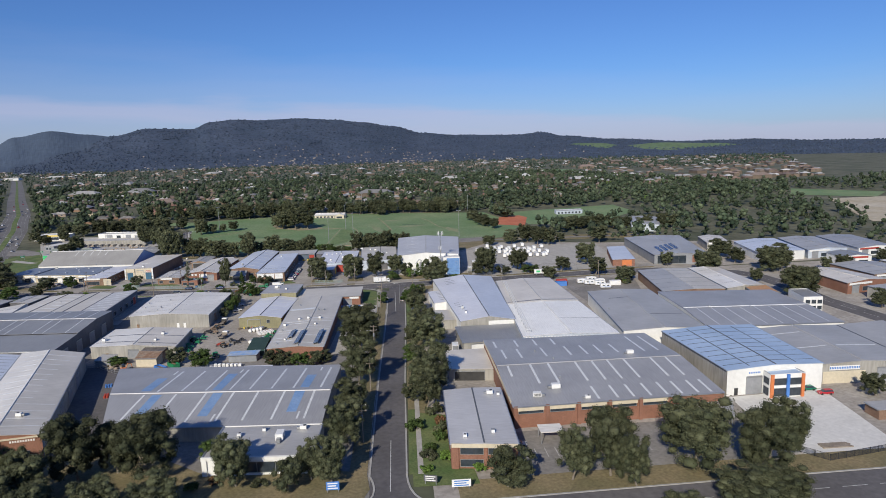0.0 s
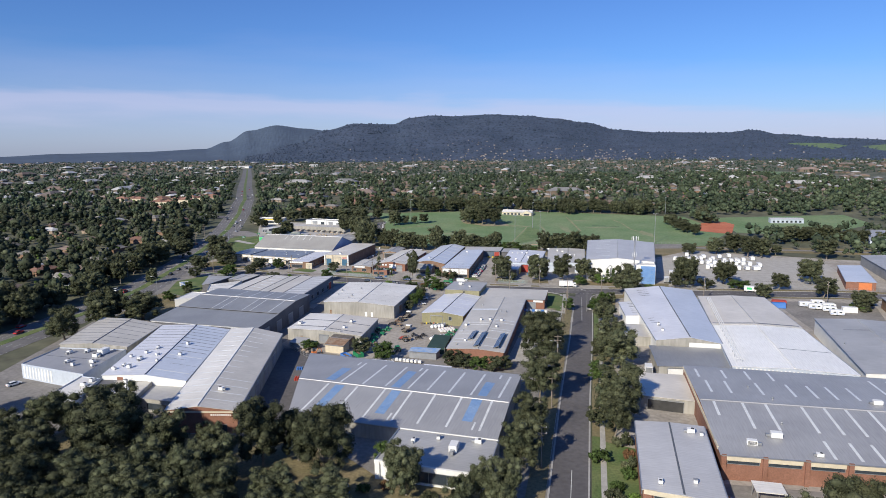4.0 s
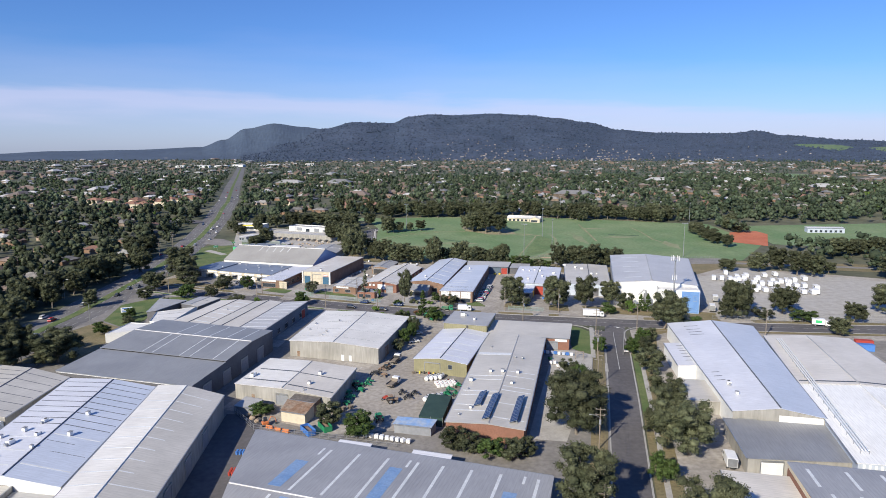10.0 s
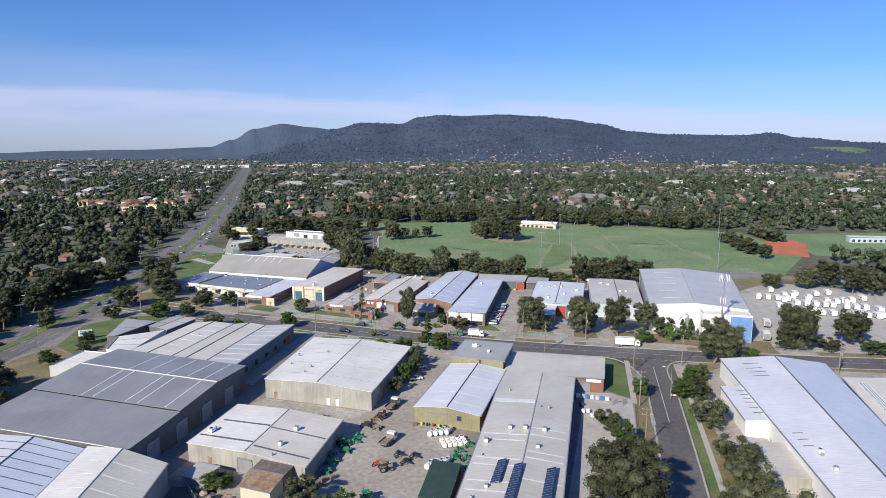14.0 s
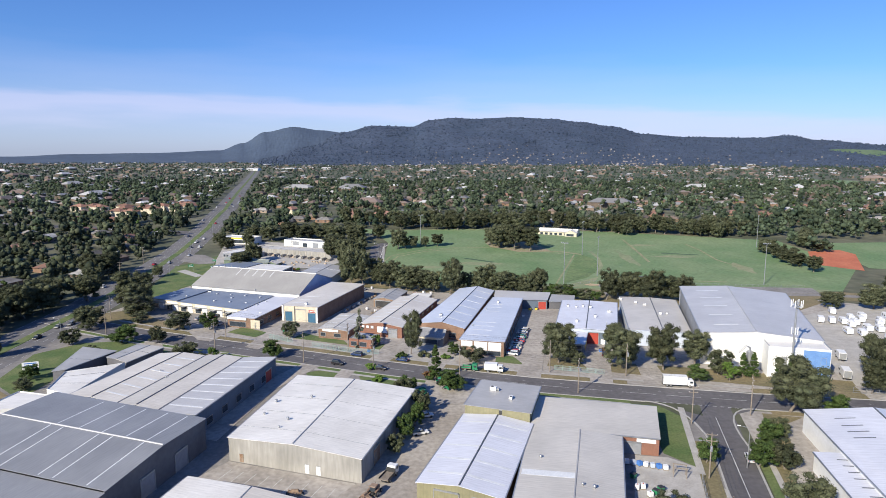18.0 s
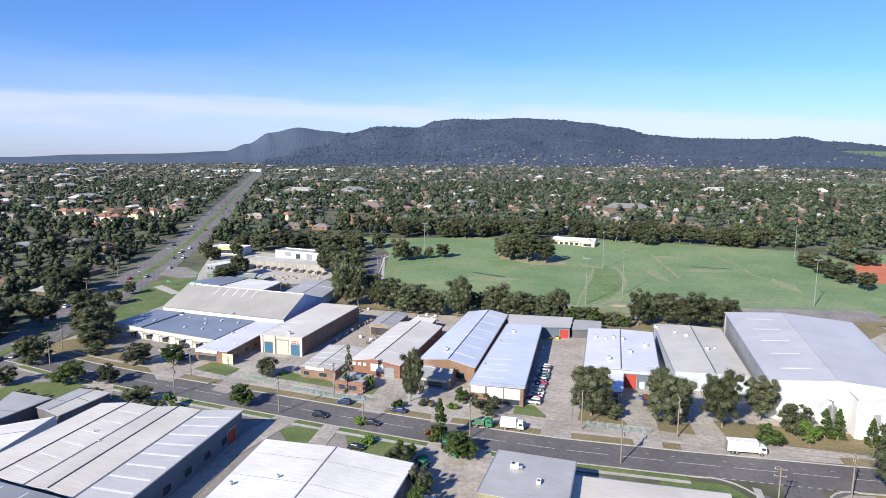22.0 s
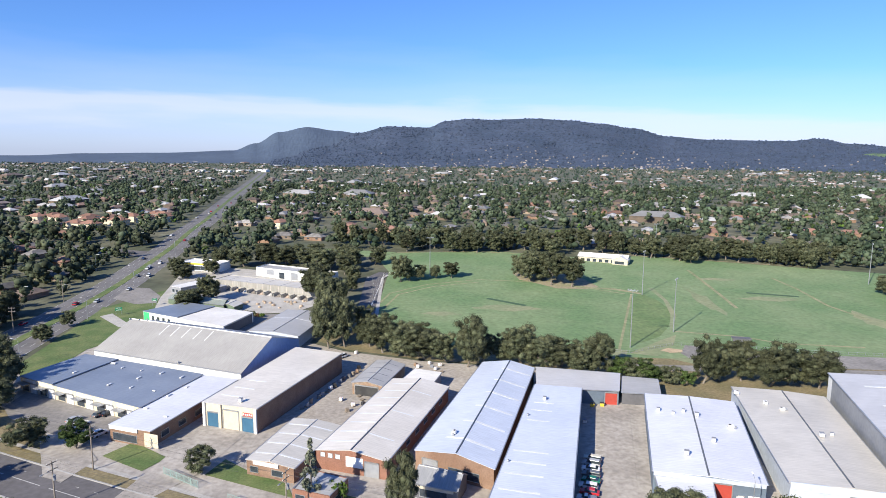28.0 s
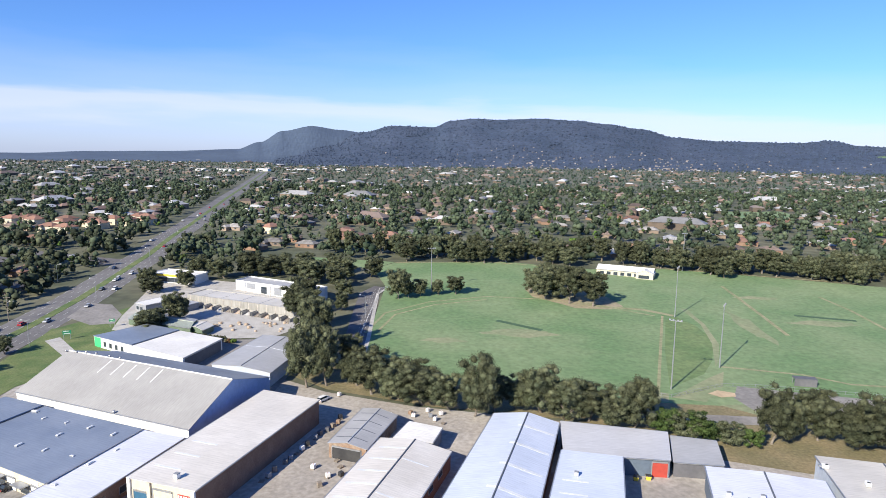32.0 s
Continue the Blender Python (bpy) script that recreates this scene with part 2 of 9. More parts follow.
ROOF_MID = roof_mat("mid_grey_roof_sheet", (0.42, 0.415, 0.41), (0.35, 0.345, 0.34))
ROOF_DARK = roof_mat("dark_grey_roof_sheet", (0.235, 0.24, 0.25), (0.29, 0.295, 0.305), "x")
ROOF_SLATE = roof_mat("slate_blue_roof_sheet", (0.175, 0.21, 0.275), (0.225, 0.26, 0.325), "y")
ROOF_TILE = surf("terracotta_roof", (0.22, 0.115, 0.085), (0.17, 0.11, 0.085), 0.85, 0.3, 3.0, 0.2, vary=0.4)
ROOF_TILE_GREY = surf("grey_tile_roof", (0.17, 0.16, 0.15), (0.27, 0.255, 0.24), 0.85, 0.3, 3.0, 0.2, vary=0.5)
SKYLIGHT = surf("skylight_sheet", (0.72, 0.73, 0.73), (0.6, 0.61, 0.61), 0.35, 0.4, 3.0, 0.12)
SKYLIGHT_BLUE = surf("blue_roof_sheet", (0.12, 0.24, 0.5), (0.16, 0.3, 0.55), 0.5, 0.3, 2.0, 0.12)
LAP = surf("dark_roof_seam", (0.09, 0.1, 0.12), (0.12, 0.13, 0.15), 0.6, 0.5, 3.0, 0.2)
BRICK_RED = surf("red_brick", (0.22, 0.105, 0.07), (0.27, 0.135, 0.095), 0.9, 0.25, 3.0, 0.2, stripe=("z", 0.3, 0.12))
BRICK_BROWN = surf("brown_brick", (0.2, 0.12, 0.08), (0.26, 0.17, 0.12), 0.9, 0.25, 3.0, 0.2, stripe=("z", 0.3, 0.12))
BLOCK = surf("concrete_wall", (0.36, 0.345, 0.315), (0.27, 0.26, 0.235), 0.9, 0.15, 0.8, 0.2, streak=(1.5, 1.5, 0.2))
WALL_WHITE = surf("white_wall", (0.76, 0.76, 0.74), (0.68, 0.68, 0.66), 0.8, 0.15, 1.0, 0.06)
WALL_CREAM = surf("cream_wall", (0.6, 0.53, 0.4), (0.54, 0.48, 0.37), 0.8, 0.15, 1.0, 0.1)
WALL_OLIVE = surf("olive_sheet_wall", (0.27, 0.25, 0.145), (0.22, 0.205, 0.12), 0.6, 0.15, 1.0, 0.12, stripe=("x", 0.8, 0.12))
WALL_GREY = surf("grey_sheet_wall", (0.28, 0.29, 0.31), (0.22, 0.23, 0.25), 0.6, 0.15, 1.0, 0.12)
WALL_SLATE = surf("blue_grey_wall", (0.13, 0.17, 0.22), (0.1, 0.13, 0.17), 0.7, 0.15, 1.0, 0.1)
WALL_PALE = surf("pale_blue_wall", (0.5, 0.55, 0.62), (0.42, 0.47, 0.55), 0.7, 0.15, 1.0, 0.1)
WALL_BLUE = surf("light_blue_wall", (0.28, 0.4, 0.64), (0.24, 0.35, 0.58), 0.7, 0.15, 1.0, 0.1)
WALL_DARK = surf("dark_sheet_wall", (0.1, 0.1, 0.11), (0.14, 0.14, 0.15), 0.7, 0.15, 1.0, 0.12)
FADED_BLUE = surf("faded_blue_roof_sheet", (0.17, 0.29, 0.5), (0.24, 0.35, 0.53), 0.5, 0.3, 2.0, 0.15)
TEAL = surf("dark_teal_paint", (0.03, 0.1, 0.17), (0.04, 0.13, 0.22), 0.6, 0.2, 1.0, 0.08)
TAN_SOIL = surf("bare_tan_soil", (0.4, 0.34, 0.24), (0.5, 0.45, 0.36), 0.95, 0.02, 0.2, 0.2)
BLUE = surf("blue_paint", (0.06, 0.18, 0.5), (0.08, 0.22, 0.56), 0.6, 0.2, 1.0, 0.08)
ORANGE = surf("orange_paint", (0.62, 0.2, 0.07), (0.55, 0.17, 0.06), 0.6, 0.2, 1.0, 0.08)
REDP = surf("red_paint", (0.42, 0.06, 0.04), (0.36, 0.05, 0.035), 0.6, 0.2, 1.0, 0.1)
YELLOW = surf("yellow_paint", (0.75, 0.55, 0.06), (0.68, 0.5, 0.06), 0.6, 0.2, 1.0, 0.1)
GREENP = surf("green_paint", (0.02, 0.2, 0.09), (0.03, 0.24, 0.11), 0.5, 0.4, 2.0, 0.15)
GREEN_SIGN = surf("green_sign_paint", (0.05, 0.5, 0.18), (0.06, 0.46, 0.17), 0.6, 0.4, 2.0, 0.1)
WHITE = surf("white_paint", (0.78, 0.78, 0.77), (0.72, 0.72, 0.71), 0.45, 0.4, 2.0, 0.05)
STEEL = surf("galvanised_steel", (0.42, 0.43, 0.44), (0.34, 0.35, 0.36), 0.45, 0.5, 4.0, 0.12, metal=0.6)
DARK = surf("dark_plastic", (0.03, 0.03, 0.032), (0.05, 0.05, 0.05), 0.6, 0.5, 3.0, 0.1)
RUBBER = surf("tyre_rubber", (0.02, 0.02, 0.02), (0.035, 0.035, 0.035), 0.9, 1.0, 5.0, 0.1)
GLASS = surf("dark_window_glass", (0.03, 0.04, 0.05), (0.05, 0.06, 0.075), 0.08, 0.5, 2.0, 0.1)
SOLAR = surf("solar_cells", (0.02, 0.03, 0.075), (0.03, 0.045, 0.1), 0.15, 0.8, 3.0, 0.1)
TIMBER = surf("weathered_timber", (0.2, 0.165, 0.13), (0.28, 0.24, 0.2), 0.9, 0.6, 4.0, 0.25)
RUST = surf("rusty_sheet", (0.22, 0.13, 0.08), (0.32, 0.26, 0.2), 0.9, 0.4, 1.5, 0.3)
MESHNET = surf("dark_green_shade_cloth", (0.02, 0.05, 0.045), (0.03, 0.065, 0.055), 0.9, 0.4, 3.0, 0.2)
STONE = surf("garden_rock", (0.33, 0.25, 0.18), (0.42, 0.34, 0.26), 0.95, 0.5, 2.0, 0.3)
FENCE_PAINT = surf("olive_green_paint", (0.1, 0.14, 0.09), (0.13, 0.17, 0.12), 0.7, 0.4, 2.0, 0.15)
CAR_COLOURS = {}
for _n, _c in (("white", (0.75, 0.75, 0.75)), ("silver", (0.42, 0.43, 0.45)), ("black", (0.02, 0.02, 0.025)), ("red", (0.45, 0.03, 0.04)), ("blue", (0.02, 0.045, 0.13)), ("grey", (0.15, 0.16, 0.17)), ("green", (0.02, 0.16, 0.1)), ("cream", (0.6, 0.56, 0.46))):
    CAR_COLOURS[_n] = surf(_n + "_car_paint", _c, tuple(v * 0.92 for v in _c), 0.25, 0.6, 3.0, 0.04)


# ---- geometry helpers ----
def gz(y):
    """Height of the land: level in the estate, rising gently beyond it."""
    s = min(max((y - 470) / 430, 0.0), 1.0)
    return 12 * s * s * (3 - 2 * s)


class Geo:
    """A mesh in the making: lists of corners and faces."""
    def __init__(self):
        self.v, self.f = [], []

    def face(self, *pts):
        n = len(self.v)
        self.v += [tuple(p) for p in pts]
        self.f.append(tuple(range(n, n + len(pts))))
        return self

    def prism(self, low, high):
        """A solid between two rings of the same number of corners (low anticlockwise from above)."""
        n, k = len(self.v), len(low)
        self.v += [tuple(p) for p in low] + [tuple(p) for p in high]
        self.f.append(tuple(range(n + k - 1, n - 1, -1)))
        self.f.append(tuple(range(n + k, n + 2 * k)))
        for i in range(k):
            j = (i + 1) % k
            self.f.append((n + i, n + j, n + k + j, n + k + i))
        return self

    def box(self, x0, x1, y0, y1, z0, z1, taper=0.0):
        t = taper
        return self.prism([(x0, y0, z0), (x1, y0, z0), (x1, y1, z0), (x0, y1, z0)],
                          [(x0 + t, y0 + t, z1), (x1 - t, y0 + t, z1), (x1 - t, y1 - t, z1), (x0 + t, y1 - t, z1)])

    def tube(self, pts, radii, sides=6):
        """A round rod through points, with a radius at each."""
        rings = []
        for i, p in enumerate(pts):
            a, b = Vector(pts[max(i - 1, 0)]), Vector(pts[min(i + 1, len(pts) - 1)])
            d = (b - a).normalized()
            s = d.cross(Vector((0, 0, 1)) if abs(d.z) < 0.9 else Vector((1, 0, 0))).normalized()
            u = s.cross(d)
            rings.append([Vector(p) + (s * math.cos(q) + u * math.sin(q)) * radii[i] for q in (2 * math.pi * j / sides for j in range(sides))])
        n = len(self.v)
        for r in rings:
            self.v += [tuple(p) for p in r]
        for i in range(len(rings) - 1):
            for j in range(sides):
                k = (j + 1) % sides
                self.f.append((n + i * sides + j, n + (i + 1) * sides + j, n + (i + 1) * sides + k, n + i * sides + k))
        self.f.append(tuple(n + j for j in range(sides)))
        self.f.append(tuple(n + (len(rings) - 1) * sides + j for j in range(sides - 1, -1, -1)))
        return self

    def mesh(self, name):
        me = bpy.data.meshes.new(name)
        me.from_pydata(self.v, [], self.f)
        bm = bmesh.new()
        bm.from_mesh(me)
        bmesh.ops.recalc_face_normals(bm, faces=bm.faces)
        bm.to_mesh(me)
        bm.free()
        return me


def part(name, geo, material, parent=None, label="", bevel=0.0):
    """Links geometry as one mesh object, under a thing or a part."""
    me = geo.mesh(name) if isinstance(geo, Geo) else geo
    if material and not me.materials:
        me.materials.append(material)
    ob = new(name, me)
    if parent:
        ob.parent = parent
    if bevel:
        b = ob.modifiers.new("bevel", "BEVEL")
        b.width, b.segments, b.limit_method = bevel, 2, "ANGLE"
    if label:
        ob["label"] = label
    return ob


def thing(name, x, y, z=0.0, yaw=0.0, label="", category="", group="", kind=""):
    ob = new(name)
    ob.matrix_world = pose(x, y, z, 0, 0, yaw)
    return tagged(ob, label, category, group, kind)


def drape(name, pts, z, material, label, kind="structure", step=15.0, category=""):
    """A patch of ground surface, laid over the land."""
    bm = bmesh.new()
    bm.faces.new([bm.verts.new((x, y, 0)) for x, y in pts]).normal_update()
    ys = [p[1] for p in pts]
    if max(ys) > 470:
        y = math.ceil(max(min(ys), 460) / step) * step
        while y < max(ys):
            bmesh.ops.bisect_plane(bm, geom=bm.verts[:] + bm.edges[:] + bm.faces[:], plane_co=(0, y, 0), plane_no=(0, 1, 0))
            y += step
    bm.normal_update()
    bmesh.ops.triangulate(bm, faces=bm.faces)
    for v in bm.verts:
        v.co.z = gz(v.co.y) + z
    bmesh.ops.recalc_face_normals(bm, faces=bm.faces)
    if sum(f.normal.z for f in bm.faces) < 0:
        bmesh.ops.reverse_faces(bm, faces=bm.faces)
    me = bpy.data.meshes.new(name)
    bm.to_mesh(me)
    bm.free()
    me.materials.append(material)
    return tagged(new(name, me), label, category or name.replace("_", " "), kind=kind)


def resample(pts, step=12.0):
    out = [Vector(pts[0])]
    for a, b in zip(pts, pts[1:]):
        a, b = Vector(a), Vector(b)
        n = max(1, int((b - a).length / step))
        out += [a.lerp(b, (i + 1) / n) for i in range(n)]
    return out


def ribbon(geo, pts, o0, o1, z0, z1=None):
    """A strip along a line between two sideways offsets (to its right); with z1 a solid from z0 up to z1."""
    line = resample(pts)
    sides = []
    for i, p in enumerate(line):
        d = (line[min(i + 1, len(line) - 1)] - line[max(i - 1, 0)]).normalized()
        s = Vector((d.y, -d.x))
        a, b = p + s * o0, p + s * o1
        sides.append((a, b))
    for (a, b), (c, d) in zip(sides, sides[1:]):
        if z1 is None:
            geo.face(*[(q.x, q.y, gz(q.y) + z0) for q in (a, b, d, c)])
        else:
            geo.prism([(q.x, q.y, gz(q.y) + z0) for q in (a, b, d, c)], [(q.x, q.y, gz(q.y) + z1) for q in (a, b, d, c)])
    return geo


def dashes(geo, pts, off, width, length, gap, z):
    line = resample(pts, 1.0)
    i, on = 0, int(length)
    while i + on < len(line):
        a, b = line[i], line[i + on]
        d = (b - a).normalized()
        s = Vector((d.y, -d.x))
        geo.face(*[(q.x, q.y, gz(q.y) + z) for q in (a + s * (off - width / 2), a + s * (off + width / 2), b + s * (off + width / 2), b + s * (off - width / 2))])
        i += on + int(gap)
    return geo

# ---- land, hills ----
def land():
    rings, seg = [0, 60, 130, 220, 330, 420] + list(range(440, 1260, 10)) + [1300, 1400, 1500, 1750, 2000, 2600, 3300, 4100, 4930], 240
    g = Geo()
    for r in rings[1:]:
        for k in range(seg):
            a = 2 * math.pi * k / seg
            x, y = r * math.sin(a), r * math.cos(a)
            g.v.append((x, y, gz(y) - 0.02))
    g.v.append((0, 0, -0.02))
    c = len(g.v) - 1
    for k in range(seg):
        g.f.append((c, (k + 1) % seg, k))
    for i in range(len(rings) - 2):
        for k in range(seg):
            a, b = i * seg + k, i * seg + (k + 1) % seg
            g.f.append((a, b, b + seg, a + seg))
    tagged(part("ground", g, EARTH), "grassy and earthy suburban land reaching the horizon", "ground", kind="structure")


land()


def skyline(x, knots):
    for (a, za), (b, zb) in zip(knots, knots[1:]):
        if a <= x <= b:
            s = (x - a) / (b - a)
            return za + (zb - za) * s * s * (3 - 2 * s)
    return 0.0


def hill_height(deg, s, knots, depth, rough, bearing):
    h = skyline(deg, knots)
    fold = noise.fractal(Vector((deg * 0.14 + s * 0.5, s * depth / 600, bearing)), 0.9, 2.0, 3)
    return h * (s ** 1.35) * (1 + rough * fold * (1 - s) * 1.6) + h * 0.008 * noise.noise(Vector((deg * 5, s * depth / 60, 3)))


def hills(name, knots, radius, depth, material, label, rough, bearing):
    """A range of hills along an arc; knots give bearing in degrees and height of the crest."""
    n, m = 260, 14
    a0, a1 = knots[0][0], knots[-1][0]
    g = Geo()
    for j in range(m + 1):
        s = j / m
        r = radius - depth * (1 - s)
        for i in range(n + 1):
            deg = a0 + (a1 - a0) * i / n
            z = hill_height(deg, s, knots, depth, rough, bearing)
            a = radians(deg)
            g.v.append((r * math.sin(a), 150 + r * math.cos(a), gz(900) + max(z, 0) - 1))
    for j in range(m):
        for i in range(n):
            k = j * (n + 1) + i
            g.f.append((k, k + 1, k + n + 2, k + n + 1))
    return tagged(part(name, g, material), label, "hills", kind="structure")


hills("far_hill", [(-26, 55), (-20.2, 80), (-18.3, 133), (-16.4, 215), (-14, 254), (-11.6, 230), (-9.6, 212), (-6, 150), (-1, 60)], 4930, 900, HILL_FAR, "distant wooded hill tinted haze blue with a rounded peak", 0.06, 1.0)
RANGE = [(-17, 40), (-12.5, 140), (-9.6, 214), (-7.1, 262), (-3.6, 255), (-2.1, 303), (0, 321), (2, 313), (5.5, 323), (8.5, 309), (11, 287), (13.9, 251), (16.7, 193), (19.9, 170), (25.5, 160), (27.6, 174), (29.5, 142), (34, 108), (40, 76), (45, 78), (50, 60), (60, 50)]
hills("hill_range", RANGE, 4820, 1700, HILL, "long dark haze-tinted wooded mountain range behind the suburbs", 0.3, 4.0)
hills("low_ridge", [(-75, 30), (-35, 40), (-31, 55), (-26, 61), (-20, 78), (-12, 50)], 4900, 700, HILL_FAR, "low wooded ridge tinted haze blue on the horizon", 0.2, 7.0)
hills("pasture_hill", [(25, 4), (28, 50), (31, 80), (33, 76), (35, 58), (38, 70), (42, 60), (46, 40), (52, 6)], 4200, 700, PASTURE, "green pasture slope below the range", 0.2, 9.0)

# ---- roads ----
SIDE_STREET = [(27, 122), (29.6, 134), (46.2, 200), (62.6, 262), (79.2, 328), (83.5, 345)]
THROUGH_ROAD = [(-178, 437), (-150, 424), (-130, 414.5), (-98, 402), (-56, 386.5), (-30, 377), (-2, 367.3), (30, 358), (60, 351.5), (98, 344.5), (150, 337.5), (209, 331), (245, 322), (266, 311), (279, 297), (282, 282), (277, 257), (267, 228), (262, 195), (255, 150), (246, 95)]
NEAR_ROAD = [(-260, 140), (-160, 131), (-70, 125), (27, 118.5), (100, 103), (150, 92), (260, 66), (400, 34)]
HIGHWAY = [(-230, 90), (-196, 180), (-178, 250), (-166, 320), (-165, 370), (-172, 450), (-182, 520), (-187, 562), (-194, 610), (-205, 665), (-216, 720), (-233, 785), (-252, 865), (-338, 1157), (-456, 1571), (-620, 2140), (-665, 2290)]
CROSS_ROAD = [(-600, 765), (-420, 742), (-300, 716), (-215, 690)]
SERVICE_ROAD = [(-44, 533), (-46, 560), (-50, 600), (-53, 632), (-49, 644), (-44, 640)]


def road(name, line, half, label, z=0.03, material=None, kerbs=None):
    tagged(part(name, ribbon(Geo(), line, -half, half, z), material or ASPHALT), label, "road", kind="structure")
    for s, stretch in (kerbs or [(-1, line), (1, line)]) if kerbs is not False else ():
        g = ribbon(Geo(), stretch, s * half, s * (half + 0.45), 0.0, 0.16)
        tagged(part("kerb", g, KERB), "pale concrete kerb along the road", "kerb", kind="structure")


_mid = [(30.6, 138), (46.2, 200), (62.6, 262), (76.2, 316)]
road("side_street", SIDE_STREET, 4.25, "grey asphalt side street with tree shade", 0.034, kerbs=[(-1, _mid), (1, _mid)])
road("through_road", THROUGH_ROAD, 6.3, "wide grey asphalt road with painted lines", 0.03, kerbs=[(-1, THROUGH_ROAD), (1, THROUGH_ROAD[:8] + [(60, 351.5), (64, 350.8)]), (1, [(95, 345)] + THROUGH_ROAD[9:])])
road("near_road", NEAR_ROAD, 6.0, "asphalt road in front of the offices", 0.03, kerbs=[(1, NEAR_ROAD), (-1, NEAR_ROAD[:3] + [(16, 119.3)]), (-1, [(40, 115.7)] + NEAR_ROAD[4:])])


def corner(a, b, c, label):
    """A rounded kerb from a to c with its bend at b, and the asphalt inside it."""
    a, b, c = Vector(a), Vector(b), Vector(c)
    arc = [tuple(a * (1 - t) ** 2 + b * 2 * t * (1 - t) + c * t * t) for t in (i / 8 for i in range(9))]
    tagged(part("kerb", ribbon(Geo(), arc, -0.22, 0.22, 0.0, 0.16), KERB), label, "kerb", kind="structure")
    return arc


CORNERS = [corner((62.8, 344.7), (74.4, 342.4), (71.9, 317), "rounded concrete kerb at the street corner"), corner((94, 338.9), (82.8, 341), (80.5, 314.8), "rounded concrete kerb at the street corner"),
           corner((16, 125.6), (27.6, 126), (26.4, 139), "rounded concrete kerb at the office corner"), corner((41.4, 121.8), (32, 123), (34.9, 136.8), "rounded concrete kerb at the office corner")]
for arc, mouth in zip(CORNERS, ((76.5, 334), (80, 332), (27, 126), (31, 126))):
    drape("junction_asphalt", arc + [mouth], 0.032, ASPHALT, "asphalt flare of the road junction", category="road")
road("cross_road", CROSS_ROAD, 8.0, "asphalt road meeting the highway", 0.05, kerbs=False)
road("park_service_road", SERVICE_ROAD, 4.5, "dark asphalt park road with a pale edge", 0.08, kerbs=False)
for s, nm in ((-1, "west"), (1, "east")):
    g = ribbon(Geo(), HIGHWAY, s * 2.2 if s > 0 else -12.4, 12.4 if s > 0 else -2.2, 0.06)
    tagged(part("highway_" + nm, g, HIGHWAY_ASPHALT), "carriageway of a busy divided highway", "road", kind="structure")
tagged(part("median_strip", ribbon(Geo(), HIGHWAY, -2.2, 2.2, 0.0, 0.16), LAWN), "green grassed median of the highway", "median", kind="structure")
tagged(part("park_path", ribbon(Geo(), SERVICE_ROAD, 4.5, 6.2, 0.0, 0.16), PATH_CONCRETE), "pale concrete path beside the park road", "path", kind="structure")
g = Geo()
dashes(g, THROUGH_ROAD, 0.0, 0.16, 10, 3, 0.045)
dashes(g, THROUGH_ROAD, -2.9, 0.1, 1, 5, 0.045)
ribbon(g, [(79.5, 333), (69, 288)], -0.09, 0.09, 0.05)
dashes(g, [(66, 344.2), (94, 338.6)], 0.0, 0.22, 1, 1, 0.05)
ribbon(g, [(29.5, 131), (35.5, 156)], -0.08, 0.08, 0.05)
ribbon(g, [(24, 133), (38.2, 189)], -0.06, 0.06, 0.05)
dashes(g, NEAR_ROAD, 0.0, 0.15, 6, 3, 0.045)
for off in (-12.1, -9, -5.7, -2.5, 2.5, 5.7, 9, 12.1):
    dashes(g, HIGHWAY[:13], off, 0.15, 4, 6, 0.075)
tagged(part("road_markings", g, PAINT), "white painted lane lines on the roads", "road marking", kind="structure")
g = Geo()
for off in (0.6, 1.9, 3.1):
    dashes(g, SERVICE_ROAD, off, 0.1, 2, 3, 0.1)
tagged(part("parking_lines", g, PAINT), "white parking bay lines on the park road", "road marking", kind="structure")


def along(line, a, b, o0, o1):
    """Corners of a strip beside a road from point index a to b."""
    pts = [Vector(p) for p in line[a:b + 1]]
    left, right = [], []
    for i, p in enumerate(pts):
        d = (pts[min(i + 1, len(pts) - 1)] - pts[max(i - 1, 0)]).normalized()
        s = Vector((d.y, -d.x))
        left.append(tuple(p + s * o0)); right.append(tuple(p + s * o1))
    return left + right[::-1]


